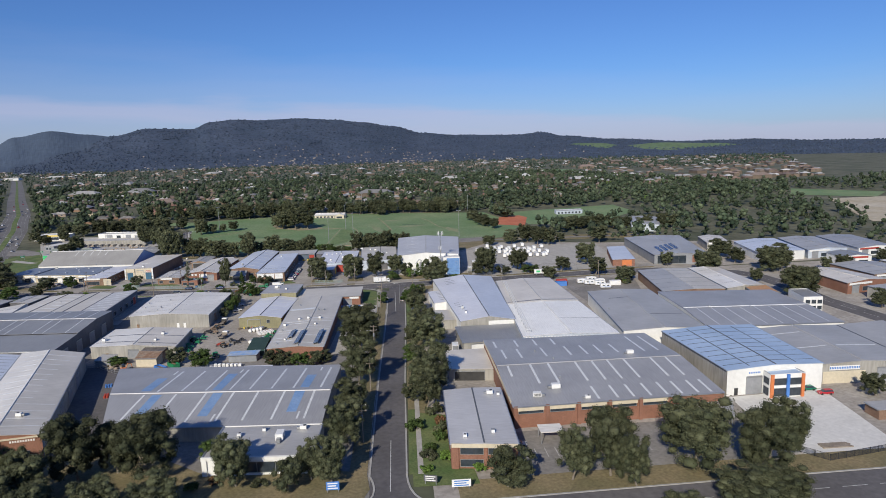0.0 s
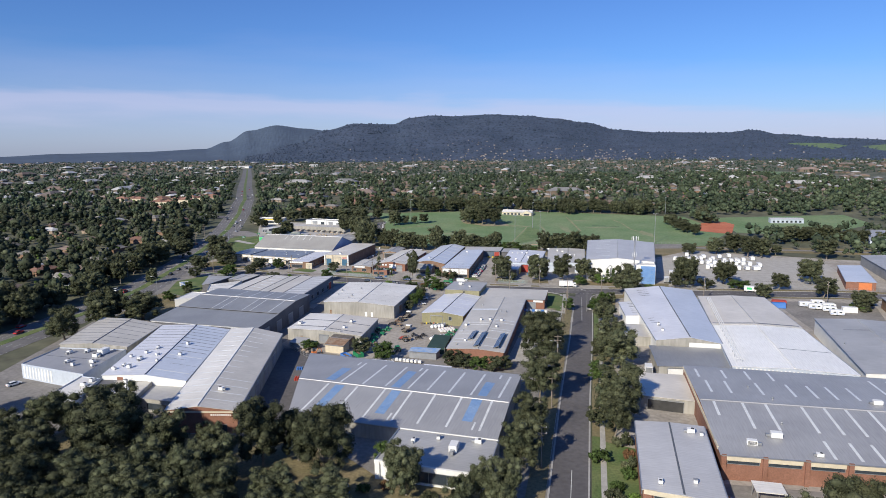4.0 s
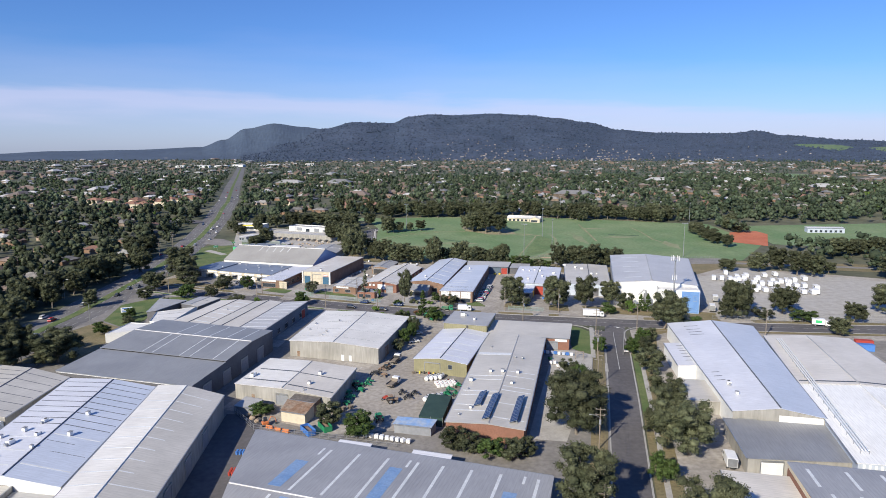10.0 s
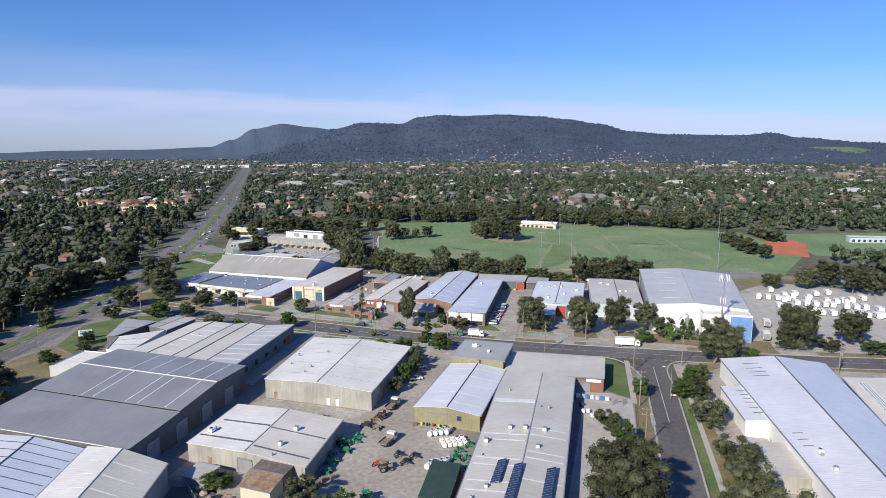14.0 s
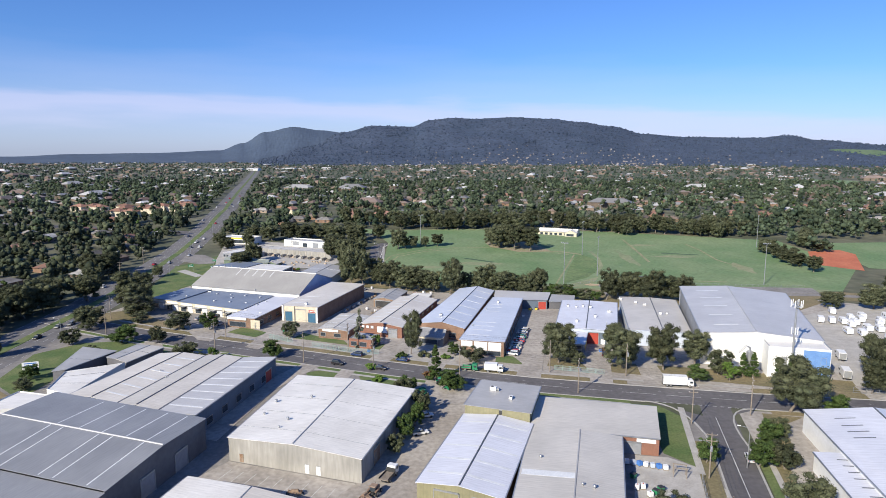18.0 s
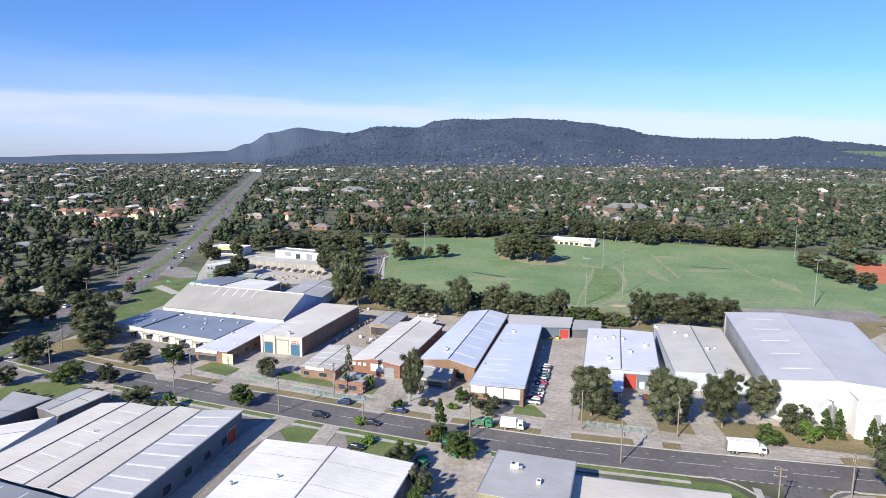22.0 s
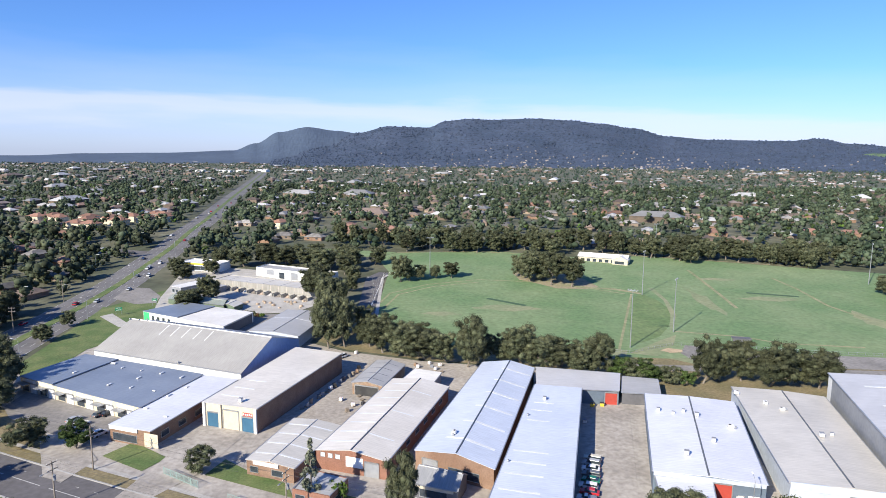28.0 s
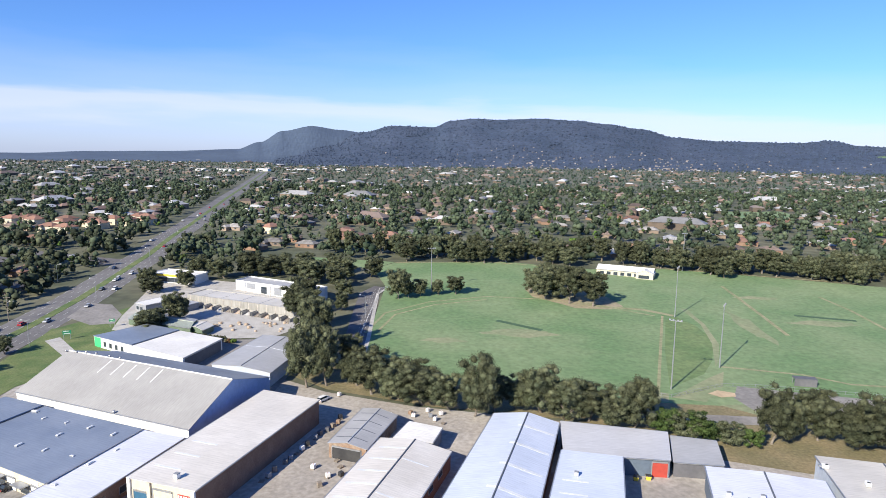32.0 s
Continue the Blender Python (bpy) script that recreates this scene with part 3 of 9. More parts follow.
# verges, footpaths and yards
drape("estate_apron_south", [(-150, 168), (27, 124), (75, 330), (-60, 382), (-160, 425)], 0.012, ASPHALT_OLD, "worn asphalt aprons between the warehouses")
drape("estate_apron_east", [(38, 124), (160, 98), (330, 62), (440, 285), (262, 320), (200, 328), (88, 338)], 0.014, CONCRETE, "concrete yards between the warehouses")
drape("estate_apron_north", [(-160, 438), (-56, 393), (60, 358), (150, 344), (330, 309), (450, 300), (440, 372), (345, 405), (275, 432), (190, 478), (60, 482), (-45, 500), (-140, 548)], 0.016, CONCRETE, "concrete forecourts north of the road")
for nm, line, a, b, lo, hi, mat in (
        ("verge", _mid, 0, 3, -9.5, -5.1, DRY), ("verge", [(30.6, 138), (40, 175)], 0, 1, 5.1, 7.2, LAWN), ("verge", [(40, 175), (46.2, 200), (60, 252)], 0, 2, 5.1, 7.2, DRY), ("verge", [(60, 252), (62.6, 262), (76.2, 316)], 0, 2, 5.1, 7.2, LAWN), ("verge", _mid, 0, 3, 8.6, 11.5, DRY),
        ("verge", THROUGH_ROAD, 1, 8, -10.4, -6.8, DRY), ("verge", THROUGH_ROAD, 1, 8, 6.8, 9.0, LAWN), ("verge", THROUGH_ROAD, 9, 12, -11, -6.8, DRY), ("verge", THROUGH_ROAD, 9, 12, 6.8, 9.5, DRY),
        ("verge", NEAR_ROAD, 0, 2, -16, -6.5, DRY), ("verge", [(42, 115.3), (100, 103), (150, 92), (260, 66)], 0, 3, -15, -6.5, DRY), ("verge", NEAR_ROAD, 0, 6, 6.5, 40, LAWN)):
    drape(nm, along(line, a, b, lo, hi), 0.1 if nm == "verge" else 0.12, mat, "grass verge beside the road" if mat is LAWN else "dry grass verge beside the road", category="verge")
for line, a, b, lo, hi in ((_mid, 0, 3, 7.2, 8.6), (THROUGH_ROAD, 1, 8, 9.0, 10.4), (THROUGH_ROAD, 1, 9, -11.8, -10.4)):
    drape("footpath", along(line, a, b, lo, hi), 0.13, PATH_CONCRETE, "pale concrete footpath", category="footpath")
def patch(pts, mat, lab):
    drape("lawn" if mat in (LAWN, DRY) else "yard", pts, 0.06 if mat not in (LAWN, DRY) else 0.11, mat, lab, category="lawn" if mat in (LAWN, DRY) else "yard")


patch([(35, 131), (50, 127), (56, 165), (45, 172)], LAWN, "planted front garden lawn beside the office")
patch([(-118, 141), (16.5, 128.2), (22.5, 129.2), (25.2, 133.5), (26, 141), (20, 144.5), (-10, 152.5), (-30, 176), (-60, 178), (-100, 186)], DRY, "dry grass under the gum trees")
patch([(-146, 357), (-128, 343), (-127.5, 357), (-132, 383), (-112, 388), (-104, 386), (-102, 390), (-128, 403), (-142, 400), (-152, 386)], LAWN, "green lawn beside the highway")
patch([(-148, 300), (-124, 300), (-128, 322), (-128, 342), (-147, 356), (-152, 340)], DRY, "dry grass beside the highway")
patch([(57.5, 311), (64, 303), (70, 333), (66, 341), (52, 344), (48, 337), (60, 332)], LAWN, "small lawn on the street corner")
patch([(-46, 368), (-36, 350), (-28, 352), (-36, 372)], LAWN, "lawn in front of the concrete warehouse")
patch([(-27, 365), (-22, 348), (-8, 349), (-12, 361)], LAWN, "lawn beside the driveway")
patch([(-93, 392), (-84, 378), (-76, 378), (-80, 390)], LAWN, "small lawn with a bright shrub")
patch([(-162, 444), (-156, 432), (-144, 431), (-100, 413), (-98, 419), (-130, 437), (-148, 455)], DRY, "dry grass roadside island")
patch([(-160, 480), (-143, 462), (-146, 500), (-132, 535), (-160, 600), (-175, 560)], LAWN, "lawn between the highway and the sheds")
patch([(-60, 408), (-36, 399), (-39, 405), (-51, 411), (-58, 416)], LAWN, "lawn with a steel fence")
patch([(-90, 416), (-76, 409), (-73, 416), (-86, 424)], LAWN, "lawn in front of the brick office")
patch([(-36, 398), (-19, 392), (-22, 400), (-33, 404)], LAWN, "lawn in front of the brick cottage")
patch([(20, 380), (30, 377), (27, 386), (21, 388)], LAWN, "lawn at the driveway")
patch([(38, 376), (52, 372), (50, 383), (41, 386)], DRY, "dry grass patch under a tree")
patch([(58, 370), (132, 350), (136, 362), (100, 372), (62, 380)], DRY, "dry garden bed in front of the white warehouse")
patch([(94, 336), (85, 310), (90, 310), (96, 328), (104, 333)], DRY, "dry garden bed on the corner")
patch([(-52, 176), (-40, 172), (-38, 181), (-43, 232), (-46, 252), (-57, 254), (-52, 182)], ASPHALT, "asphalt driveway between two warehouses")
patch([(-24, 240), (8, 243), (6, 284), (-3, 287), (12, 340), (16, 354), (-4, 360), (-8, 340), (-17, 296), (-24, 284), (-22, 254), (-58, 266), (-60, 258)], GRAVEL, "dusty gravel machinery yard")
patch([(139, 147), (170, 142), (163, 124), (155, 104), (131, 104.5), (130, 117)], NEW_CONCRETE, "new pale concrete forecourt")
patch([(62, 150), (72, 148), (131, 136), (118, 112), (58, 126)], ASPHALT_OLD, "asphalt car park beside the brick wall")
patch([(30, 384), (38, 382), (54, 456), (44, 458)], CONCRETE, "long concrete driveway")
patch([(130, 352), (184, 344), (222, 336), (252, 392), (264, 428), (200, 468), (156, 440)], PATH_CONCRETE, "pale dusty caravan yard")
patch([(-12, 408), (12, 398), (8, 388), (4, 378), (-12, 384)], PATH_CONCRETE, "pale paved forecourt")
patch([(-74, 434), (-56, 428), (-52, 412), (-72, 416)], CONCRETE, "concrete forecourt with oil stains")
patch([(-55, 432), (-40, 478), (-20, 486), (-32, 432)], GRAVEL, "gravel storage yard")

# sports fields
drape("sports_field", [(-40, 540), (-30, 520), (0, 512), (66, 503), (140, 500), (215, 497), (262, 560), (262, 660), (160, 694), (122, 706), (70, 700), (25, 717), (-48, 708), (-60, 690), (-46, 648)], 0.1, FIELD, "mown green sports field with faded patches")
drape("far_field", [(270, 560), (330, 540), (420, 600), (430, 660), (290, 650)], 0.1, FIELD, "green athletics field")
drape("clay_court", [(241, 572), (262, 552), (290, 606), (288, 622), (262, 616)], 0.14, CLAY, "orange-red clay courts")
drape("park_lawn", [(-113, 722), (-48, 710), (-60, 690), (-90, 700)], 0.1, FIELD, "green park lawn")
drape("road_reserve", [(-40, 505), (60, 484), (190, 480), (330, 440), (335, 470), (200, 498), (66, 503), (-30, 520)], 0.08, DRY, "dry grass strip behind the warehouses")
tagged(part("field_boundary_road", ribbon(Geo(), [(56, 493), (110, 491), (200, 489), (330, 455)], -3, 3, 0.1), ASPHALT_OLD), "narrow asphalt road behind the warehouses", "road", kind="structure")
for pts, nm in (([(79, 503), (88, 496), (200, 494), (210, 500), (120, 508)], "worn_strip"), ([(91, 538), (94, 543), (102, 564), (106, 591), (106, 616), (103, 617), (104, 591), (99.5, 565)], "worn_strip"), ([(66, 508), (76, 505), (86, 518), (92, 533), (84, 526)], "worn_strip"), ([(48, 508), (64, 504), (66, 511), (60, 514)], "worn_strip")):
    drape(nm, pts, 0.13, FIELD_THIN, "worn pale turf", category="turf")
for line in ([(-43, 567), (-39, 597), (-20, 618), (9, 631), (37, 628), (69, 615), (87, 603)], [(63, 512), (76, 555), (90.6, 603)], [(-38, 571), (-34, 595), (-17, 613), (9, 625)]):
    tagged(part("worn_path", ribbon(Geo(), line, -0.55, 0.55, 0.14), FIELD_WORN), "narrow worn line across the turf", "turf", kind="structure")
drape("grass_mound", [(68, 516), (84, 530), (92, 544), (102, 570), (101, 590), (96, 604), (90, 596), (78, 556)], 0.12, surf("long_grass", (0.11, 0.175, 0.065), (0.155, 0.205, 0.085), 0.95, 0.06, 0.5, 0.25), "longer dark grass between the two fields", category="turf")
for x, y, a, b in ((22, 572, 16, 5), (-10, 560, 9, 3), (161, 597, 15, 4), (125, 590, 4, 22), (190, 560, 5, 14), (150, 640, 12, 3)):
    drape("worn_patch", [(x + a * math.cos(k * 0.4488) * (1 + 0.25 * math.sin(k * 2.3 + x)), y + b * math.sin(k * 0.4488) * (1 + 0.3 * math.cos(k * 1.7 + y))) for k in range(14)], 0.12, FIELD_THIN, "thin paler turf worn by play", category="turf")
for line, w in (([(141, 664), (140, 640), (138, 605), (136, 578)], 0.9), ([(184, 645), (186, 620), (184, 585), (190, 560)], 0.8), ([(93, 538), (106, 535), (119, 532), (131, 524), (163, 520)], 0.7), ([(46, 632), (56, 624), (68, 616), (84, 613), (96, 604)], 1.6), ([(122, 706), (160, 695), (215, 679)], 0.8), ([(-48, 708), (10, 716), (70, 701)], 0.7)):
    tagged(part("worn_path", ribbon(Geo(), line, -w, w, 0.15), FIELD_WORN), "bare worn line across the turf", "turf", kind="structure")
drape("bare_ground", [(30, 648), (33, 632), (44, 622), (52, 613), (68, 612), (76, 618), (72, 634), (64, 648), (68, 676), (60, 690), (38, 676)], 0.135, surf("bare_dirt", (0.3, 0.25, 0.17), (0.24, 0.23, 0.13), 0.95, 0.12, 0.6, 0.25), "bare dusty ground under the field trees", category="turf")
g = Geo()
ribbon(g, [(12.8, 589.5), (31.8, 576.7)], -1.4, 1.4, 0.16)
tagged(part("cricket_pitch", g, surf("pitch_turf", (0.05, 0.1, 0.05), (0.07, 0.12, 0.06))), "dark green artificial cricket pitch", "pitch", kind="structure")
g = Geo()
ribbon(g, [(153.7, 609.2), (178.5, 602.5)], -1.4, 1.4, 0.16)
tagged(part("cricket_pitch", g, bpy.data.materials["pitch_turf"]), "dark green artificial cricket pitch", "pitch", kind="structure")
drape("car_park", [(91, 519), (86, 509), (89, 496.5), (200, 492), (203, 505), (134, 510)], 0.15, ASPHALT_OLD, "asphalt car park beside the field")
drape("sand_patch", [(79, 512), (82, 509), (87, 510), (88, 513), (83, 515)], 0.2, SAND, "bare orange sand patch")

drape("dirt_lane", [(-62, 514), (-60, 486), (-40, 478), (-20, 482), (8, 477), (30, 479), (30, 487), (-10, 493), (-45, 504)], 0.05, GRAVEL, "dusty gravel lane behind the sheds", category="lane")
drape("supply_yard", [(-157, 582), (-172, 640), (-150, 654), (-120, 646), (-72, 622), (-68, 580), (-80, 558), (-112, 552), (-150, 562)], 0.12, PATH_CONCRETE, "pale dusty yard of the garden supply centre", category="yard")
drape("supply_entrance", [(-185, 602), (-180, 578), (-163, 568), (-154, 571), (-158, 584), (-172, 600)], 0.125, ASPHALT_OLD, "asphalt entrance off the highway", category="driveway")
drape("highway_verge", [(-165, 525), (-142, 505), (-140, 535), (-142, 556), (-158, 560), (-176, 562)], 0.13, LAWN, "green verge beside the highway", category="verge")
drape("highway_footpath", [(-168, 546), (-150, 530), (-146, 533), (-165, 551)], 0.16, PATH_CONCRETE, "pale concrete path across the verge", category="footpath")
drape("stores_yard", [(-140, 548), (-134, 512), (-62, 492), (-60, 545), (-78, 556)], 0.1, ASPHALT_OLD, "asphalt yard around the stores", category="yard")
drape("green_paddock", [(698, 652), (774, 592), (840, 630), (760, 712)], 0.3, FIELD, "long green paddock among the trees", category="field")
drape("tan_field", [(560, 430), (590, 410), (800, 560), (790, 590), (705, 602), (634, 520)], 0.3, TAN_SOIL, "dry tan paddock beyond the trees", category="field")
drape("pale_paddock", [(723, 1425), (786, 1341), (890, 1561), (820, 1652)], 0.3, FIELD, "pale green paddock among the trees", category="field")
drape("middle_green", [(260, 965), (365, 1010), (372, 1090), (297, 1076)], 0.2, FIELD, "open green among the houses", category="field")
drape("caravan_lot", [(162, 266), (190, 257), (214, 303), (200, 318), (172, 318)], 0.05, ASPHALT_OLD, "asphalt lot with parked caravans", category="yard")

# driveways across the verges
def crossover(*pts):
    drape("driveway", list(pts), 0.135, CONCRETE, "pale concrete driveway across the verge", category="driveway")


crossover((-76, 396), (-70, 393), (-62, 408), (-58, 430), (-72, 434), (-74, 412))
crossover((-98, 405), (-92, 403), (-90, 414), (-96, 420), (-108, 430), (-112, 424))
crossover((-26, 381), (-19, 378.5), (-12, 396), (-14, 408), (-20, 408))
crossover((-4, 373.5), (1, 372), (6, 390), (4, 398), (-4, 394))
crossover((26, 366), (34, 363.5), (38, 384), (52, 452), (44, 456), (31, 384))
crossover((50, 360.5), (57, 359), (62, 384), (60, 402), (55, 402))
crossover((67, 357.5), (73, 356), (76, 366), (78, 398), (73, 400))
crossover((132, 346.5), (146, 344.5), (146, 354), (134, 358))
crossover((-49, 377), (-42, 374.5), (-52, 352), (-57, 316), (-63, 318), (-56, 362))
crossover((-34, 371.5), (-29, 370), (-32, 351), (-37, 352))
crossover((-4, 361), (12, 356.5), (14, 340), (-8, 342))
crossover((-90, 392.5), (-82, 389.5), (-84, 374), (-96, 376))
crossover((-66, 383.5), (-60, 381.5), (-62, 368), (-70, 370))
crossover((-118, 403), (-110, 400), (-104, 388), (-116, 386))
drape("corner_yard", [(29, 236), (39, 234), (51, 266), (60, 287), (64.6, 286), (66.4, 294), (62.5, 297), (64.5, 303), (58, 309), (50, 310)], 0.055, PATH_CONCRETE, "pale dusty concrete corner yard", category="yard")
drape("corner_path", [(62.2, 301), (63.8, 300.4), (72.8, 339.4), (71.2, 340.2)], 0.14, PATH_CONCRETE, "concrete footpath across the corner lawn", category="footpath")
drape("store_apron", [(-58, 292), (-22, 280.5), (-16, 295), (-50, 305.5)], 0.05, CONCRETE, "stained concrete apron with bay lines", category="yard")
g = Geo()
for i in range(9):
    x, y = -48 + i * 3.3, 301.5 - i * 1.02
    g.prism([(x, y, 0.06), (x - 1.6, y - 5.0, 0.06), (x - 1.48, y - 5.04, 0.06), (x + 0.12, y - 0.04, 0.06)], [(x, y, 0.066), (x - 1.6, y - 5.0, 0.066), (x - 1.48, y - 5.04, 0.066), (x + 0.12, y - 0.04, 0.066)])
tagged(part("parking_lines", g, PAINT), "worn white bay lines on the apron", "road marking", kind="structure")

drape("rear_lane", [(28, 480), (52, 471), (86, 461), (113, 458), (156, 445), (190, 472), (190, 486), (110, 488), (56, 490), (30, 493)], 0.09, DRY, "dry dirt and leaf litter behind the sheds", category="lane")
drape("belt_litter", [(-64, 520), (-45, 506), (-10, 495), (30, 489), (30, 500), (0, 508), (-30, 516), (-42, 534), (-50, 560), (-66, 575)], 0.095, DRY, "dry leaf litter under the tree belt", category="lane")
drape("shop_car_park", [(-137, 440), (-112, 428), (-98, 422), (-93, 425), (-87, 437), (-139, 457)], 0.07, ASPHALT_OLD, "worn asphalt car park of the shop row", category="car park")

# ---- warehouses ----
def building(name, label, corners, profile, roof, wall, axis="d", front=None, sky=(), seams=(), blue=(), fronts=(), sides=(), backs=(), lefts=(), parapet=0.0, cap=None, over=0.25, category="warehouse", gutter=True):
    """A shed on four corners (front left, front right, back right, back left). profile: (fraction, height) across the ridge;
    axis 'd': ridges run front to back, 'w': side to side. roof: one material or one a slope. sky/seams/blue: rows of
    (slope, from, to, start, end) strips laid on the roof. fronts/sides/backs/lefts: (kind, from, width, low, high, material)."""
    c = [Vector(p) for p in corners]
    mid = sum(c, Vector((0, 0))) / 4
    d = (c[1] - c[0]) + (c[2] - c[3])
    yaw = math.atan2(d.y, d.x)
    zb = min(gz(p.y) for p in c)
    base = thing(name, mid.x, mid.y, zb, math.degrees(yaw), label, category)
    rot = Matrix.Rotation(-yaw, 2)
    q = [rot @ (p - mid) for p in c]

    def at(u, v):
        return q[0].lerp(q[1], u).lerp(q[3].lerp(q[2], u), v)

    def on(s, t):
        """s across the ridge, t along it."""
        return at(s, t) if axis == "d" else at(t, s)

    def level(s):
        for (a, za), (b, zb_) in zip(profile, profile[1:]):
            if a <= s <= b:
                return za + (zb_ - za) * ((s - a) / (b - a) if b > a else 0)
        return profile[-1][1]
    # walls
    low = min(z for _, z in profile)
    th = 0.3
    ring = [at(0, 0), at(1, 0), at(1, 1), at(0, 1)]
    inner = []
    for i in range(4):
        a, b, e_ = ring[i - 1], ring[i], ring[(i + 1) % 4]
        d1, d2 = (b - a).normalized(), (e_ - b).normalized()
        inner.append(b + (-d1 + d2) * th)
    ends = {"d": (0, 2), "w": (3, 1)}[axis]
    for i in range(4):
        a, b = ring[i], ring[(i + 1) % 4]
        ia, ib = inner[i], inner[(i + 1) % 4]
        g = Geo()
        if i in ends:
            rev = {("d", 0): False, ("d", 2): True, ("w", 1): False, ("w", 3): True}[(axis, i)]
            prof = [(1 - s, z) for s, z in reversed(profile)] if rev else list(profile)
            for (s0, z0), (s1, z1) in zip(prof, prof[1:]):
                if s1 <= s0:
                    continue
                p0, p1 = a.lerp(b, s0), a.lerp(b, s1)
                r0, r1 = ia.lerp(ib, s0), ia.lerp(ib, s1)
                g.prism([(*p0, -0.3), (*p1, -0.3), (*r1, -0.3), (*r0, -0.3)], [(*p0, z0 + parapet - 0.02), (*p1, z1 + parapet - 0.02), (*r1, z1 + parapet - 0.02), (*r0, z0 + parapet - 0.02)])
        else:
            z = (profile[0][1] if (i == 3 and axis == "d") or (i == 0 and axis == "w") else profile[-1][1]) + parapet - 0.02
            g.prism([(*a, -0.3), (*b, -0.3), (*ib, -0.3), (*ia, -0.3)], [(*a, z), (*b, z), (*ib, z), (*ia, z)])
        part("wall", g, front if (front and i == 0) else wall, base)
    # roof slopes
    k = 0
    slopes = []
    o = over if parapet == 0 else -th - 0.02
    for (s0, z0), (s1, z1) in zip(profile, profile[1:]):
        if s1 - s0 < 0.003:
            continue
        m = roof[k % len(roof)] if isinstance(roof, (list, tuple)) else roof
        slopes.append((s0, z0, s1, z1))
        L = (on(0, 1) - on(0, 0)).length
        Wd = (on(1, 0) - on(0, 0)).length
        e0 = o / Wd if s0 == 0 else 0
        e1 = o / Wd if s1 == 1 else 0
        t0, t1 = -o / L, 1 + o / L
        pts = [on(s0 - e0, t0), on(s1 + e1, t0), on(s1 + e1, t1), on(s0 - e0, t1)]
        zs = [z0, z1, z1, z0]
        if axis == "w":
            pts, zs = pts[::-1], zs[::-1]
        g = Geo().prism([(*p, z) for p, z in zip(pts, zs)], [(*p, z + 0.09) for p, z in zip(pts, zs)])
        part("roof_slope", g, m, base)
        k += 1

    def strip(nm, m, slope, a, b, t, width, lift):
        s0, z0, s1, z1 = slopes[slope]
        L = (on(0, 1) - on(0, 0)).length
        h = width / 2 / L
        ta, tb = t if isinstance(t, tuple) else (t, t)
        f0, f1 = s0 + (s1 - s0) * a, s0 + (s1 - s0) * b
        y0, y1 = z0 + (z1 - z0) * a, z0 + (z1 - z0) * b
        pts = [on(f0, ta - h), on(f1, tb - h), on(f1, tb + h), on(f0, ta + h)]
        zs = [y0, y1, y1, y0]
        if axis == "w":
            pts, zs = pts[::-1], zs[::-1]
        return part(nm, Geo().prism([(*p, z + 0.085) for p, z in zip(pts, zs)], [(*p, z + 0.09 + lift) for p, z in zip(pts, zs)]), m, base)
    for slope, a, b, t, width in sky:
        strip("skylight_strip", SKYLIGHT, slope, a, b, t, width, 0.03)
    for slope, a, b, t, width in seams:
        strip("roof_seam", LAP, slope, a, b, t, width, 0.035)
    for slope, a, b, t, width in blue:
        strip("blue_roof_strip", FADED_BLUE, slope, a, b, t, width, 0.03)
    # ridge caps and gutters
    for (s0, z0), (s1, z1), (s2, z2) in zip(profile, profile[1:], profile[2:]):
        if z1 > z0 and z1 > z2:
            p, r = on(s1, 0), on(s1, 1)
            part("ridge_cap", Geo().tube([(*p, z1 + 0.08), (*r, z1 + 0.08)], [0.22, 0.22], 6), cap or (roof[0] if isinstance(roof, (list, tuple)) else roof), base)
        elif z1 < z0 and z1 < z2:
            p, r = on(s1, 0), on(s1, 1)
            dd = (r - p).normalized()
            sd = Vector((dd.y, -dd.x)) * 0.3
            pts = [p - sd, p + sd, r + sd, r - sd]
            part("valley_gutter", Geo().prism([(*x, z1 + 0.02) for x in pts], [(*x, z1 + 0.14) for x in pts]), LAP, base)
    if gutter and parapet == 0:
        for s, z in ((0, profile[0][1]), (1, profile[-1][1])):
            p, r = on(s, 0), on(s, 1)
            outd = (on(s, 0.5) - on(0.5, 0.5)).normalized() * 0.33
            part("gutter", Geo().prism([(*(p + outd * 0.6), z - 0.12), (*(r + outd * 0.6), z - 0.12), (*(r + outd * 1.4), z - 0.12), (*(p + outd * 1.4), z - 0.12)],
                                       [(*(p + outd * 0.6), z + 0.1), (*(r + outd * 0.6), z + 0.1), (*(r + outd * 1.4), z + 0.1), (*(p + outd * 1.4), z + 0.1)]), STEEL, base)
    if parapet:
        for i in range(4):
            a, b, ia, ib = ring[i], ring[(i + 1) % 4], inner[i], inner[(i + 1) % 4]
            if i in ends or len(profile) > 2:
                continue
            z = (profile[0][1] if i in (3, 0) else profile[-1][1]) + parapet
            part("parapet_cap", Geo().prism([(*a, z - 0.02), (*b, z - 0.02), (*ib, z - 0.02), (*ia, z - 0.02)], [(*a, z + 0.06), (*b, z + 0.06), (*ib, z + 0.06), (*ia, z + 0.06)]), STEEL, base)
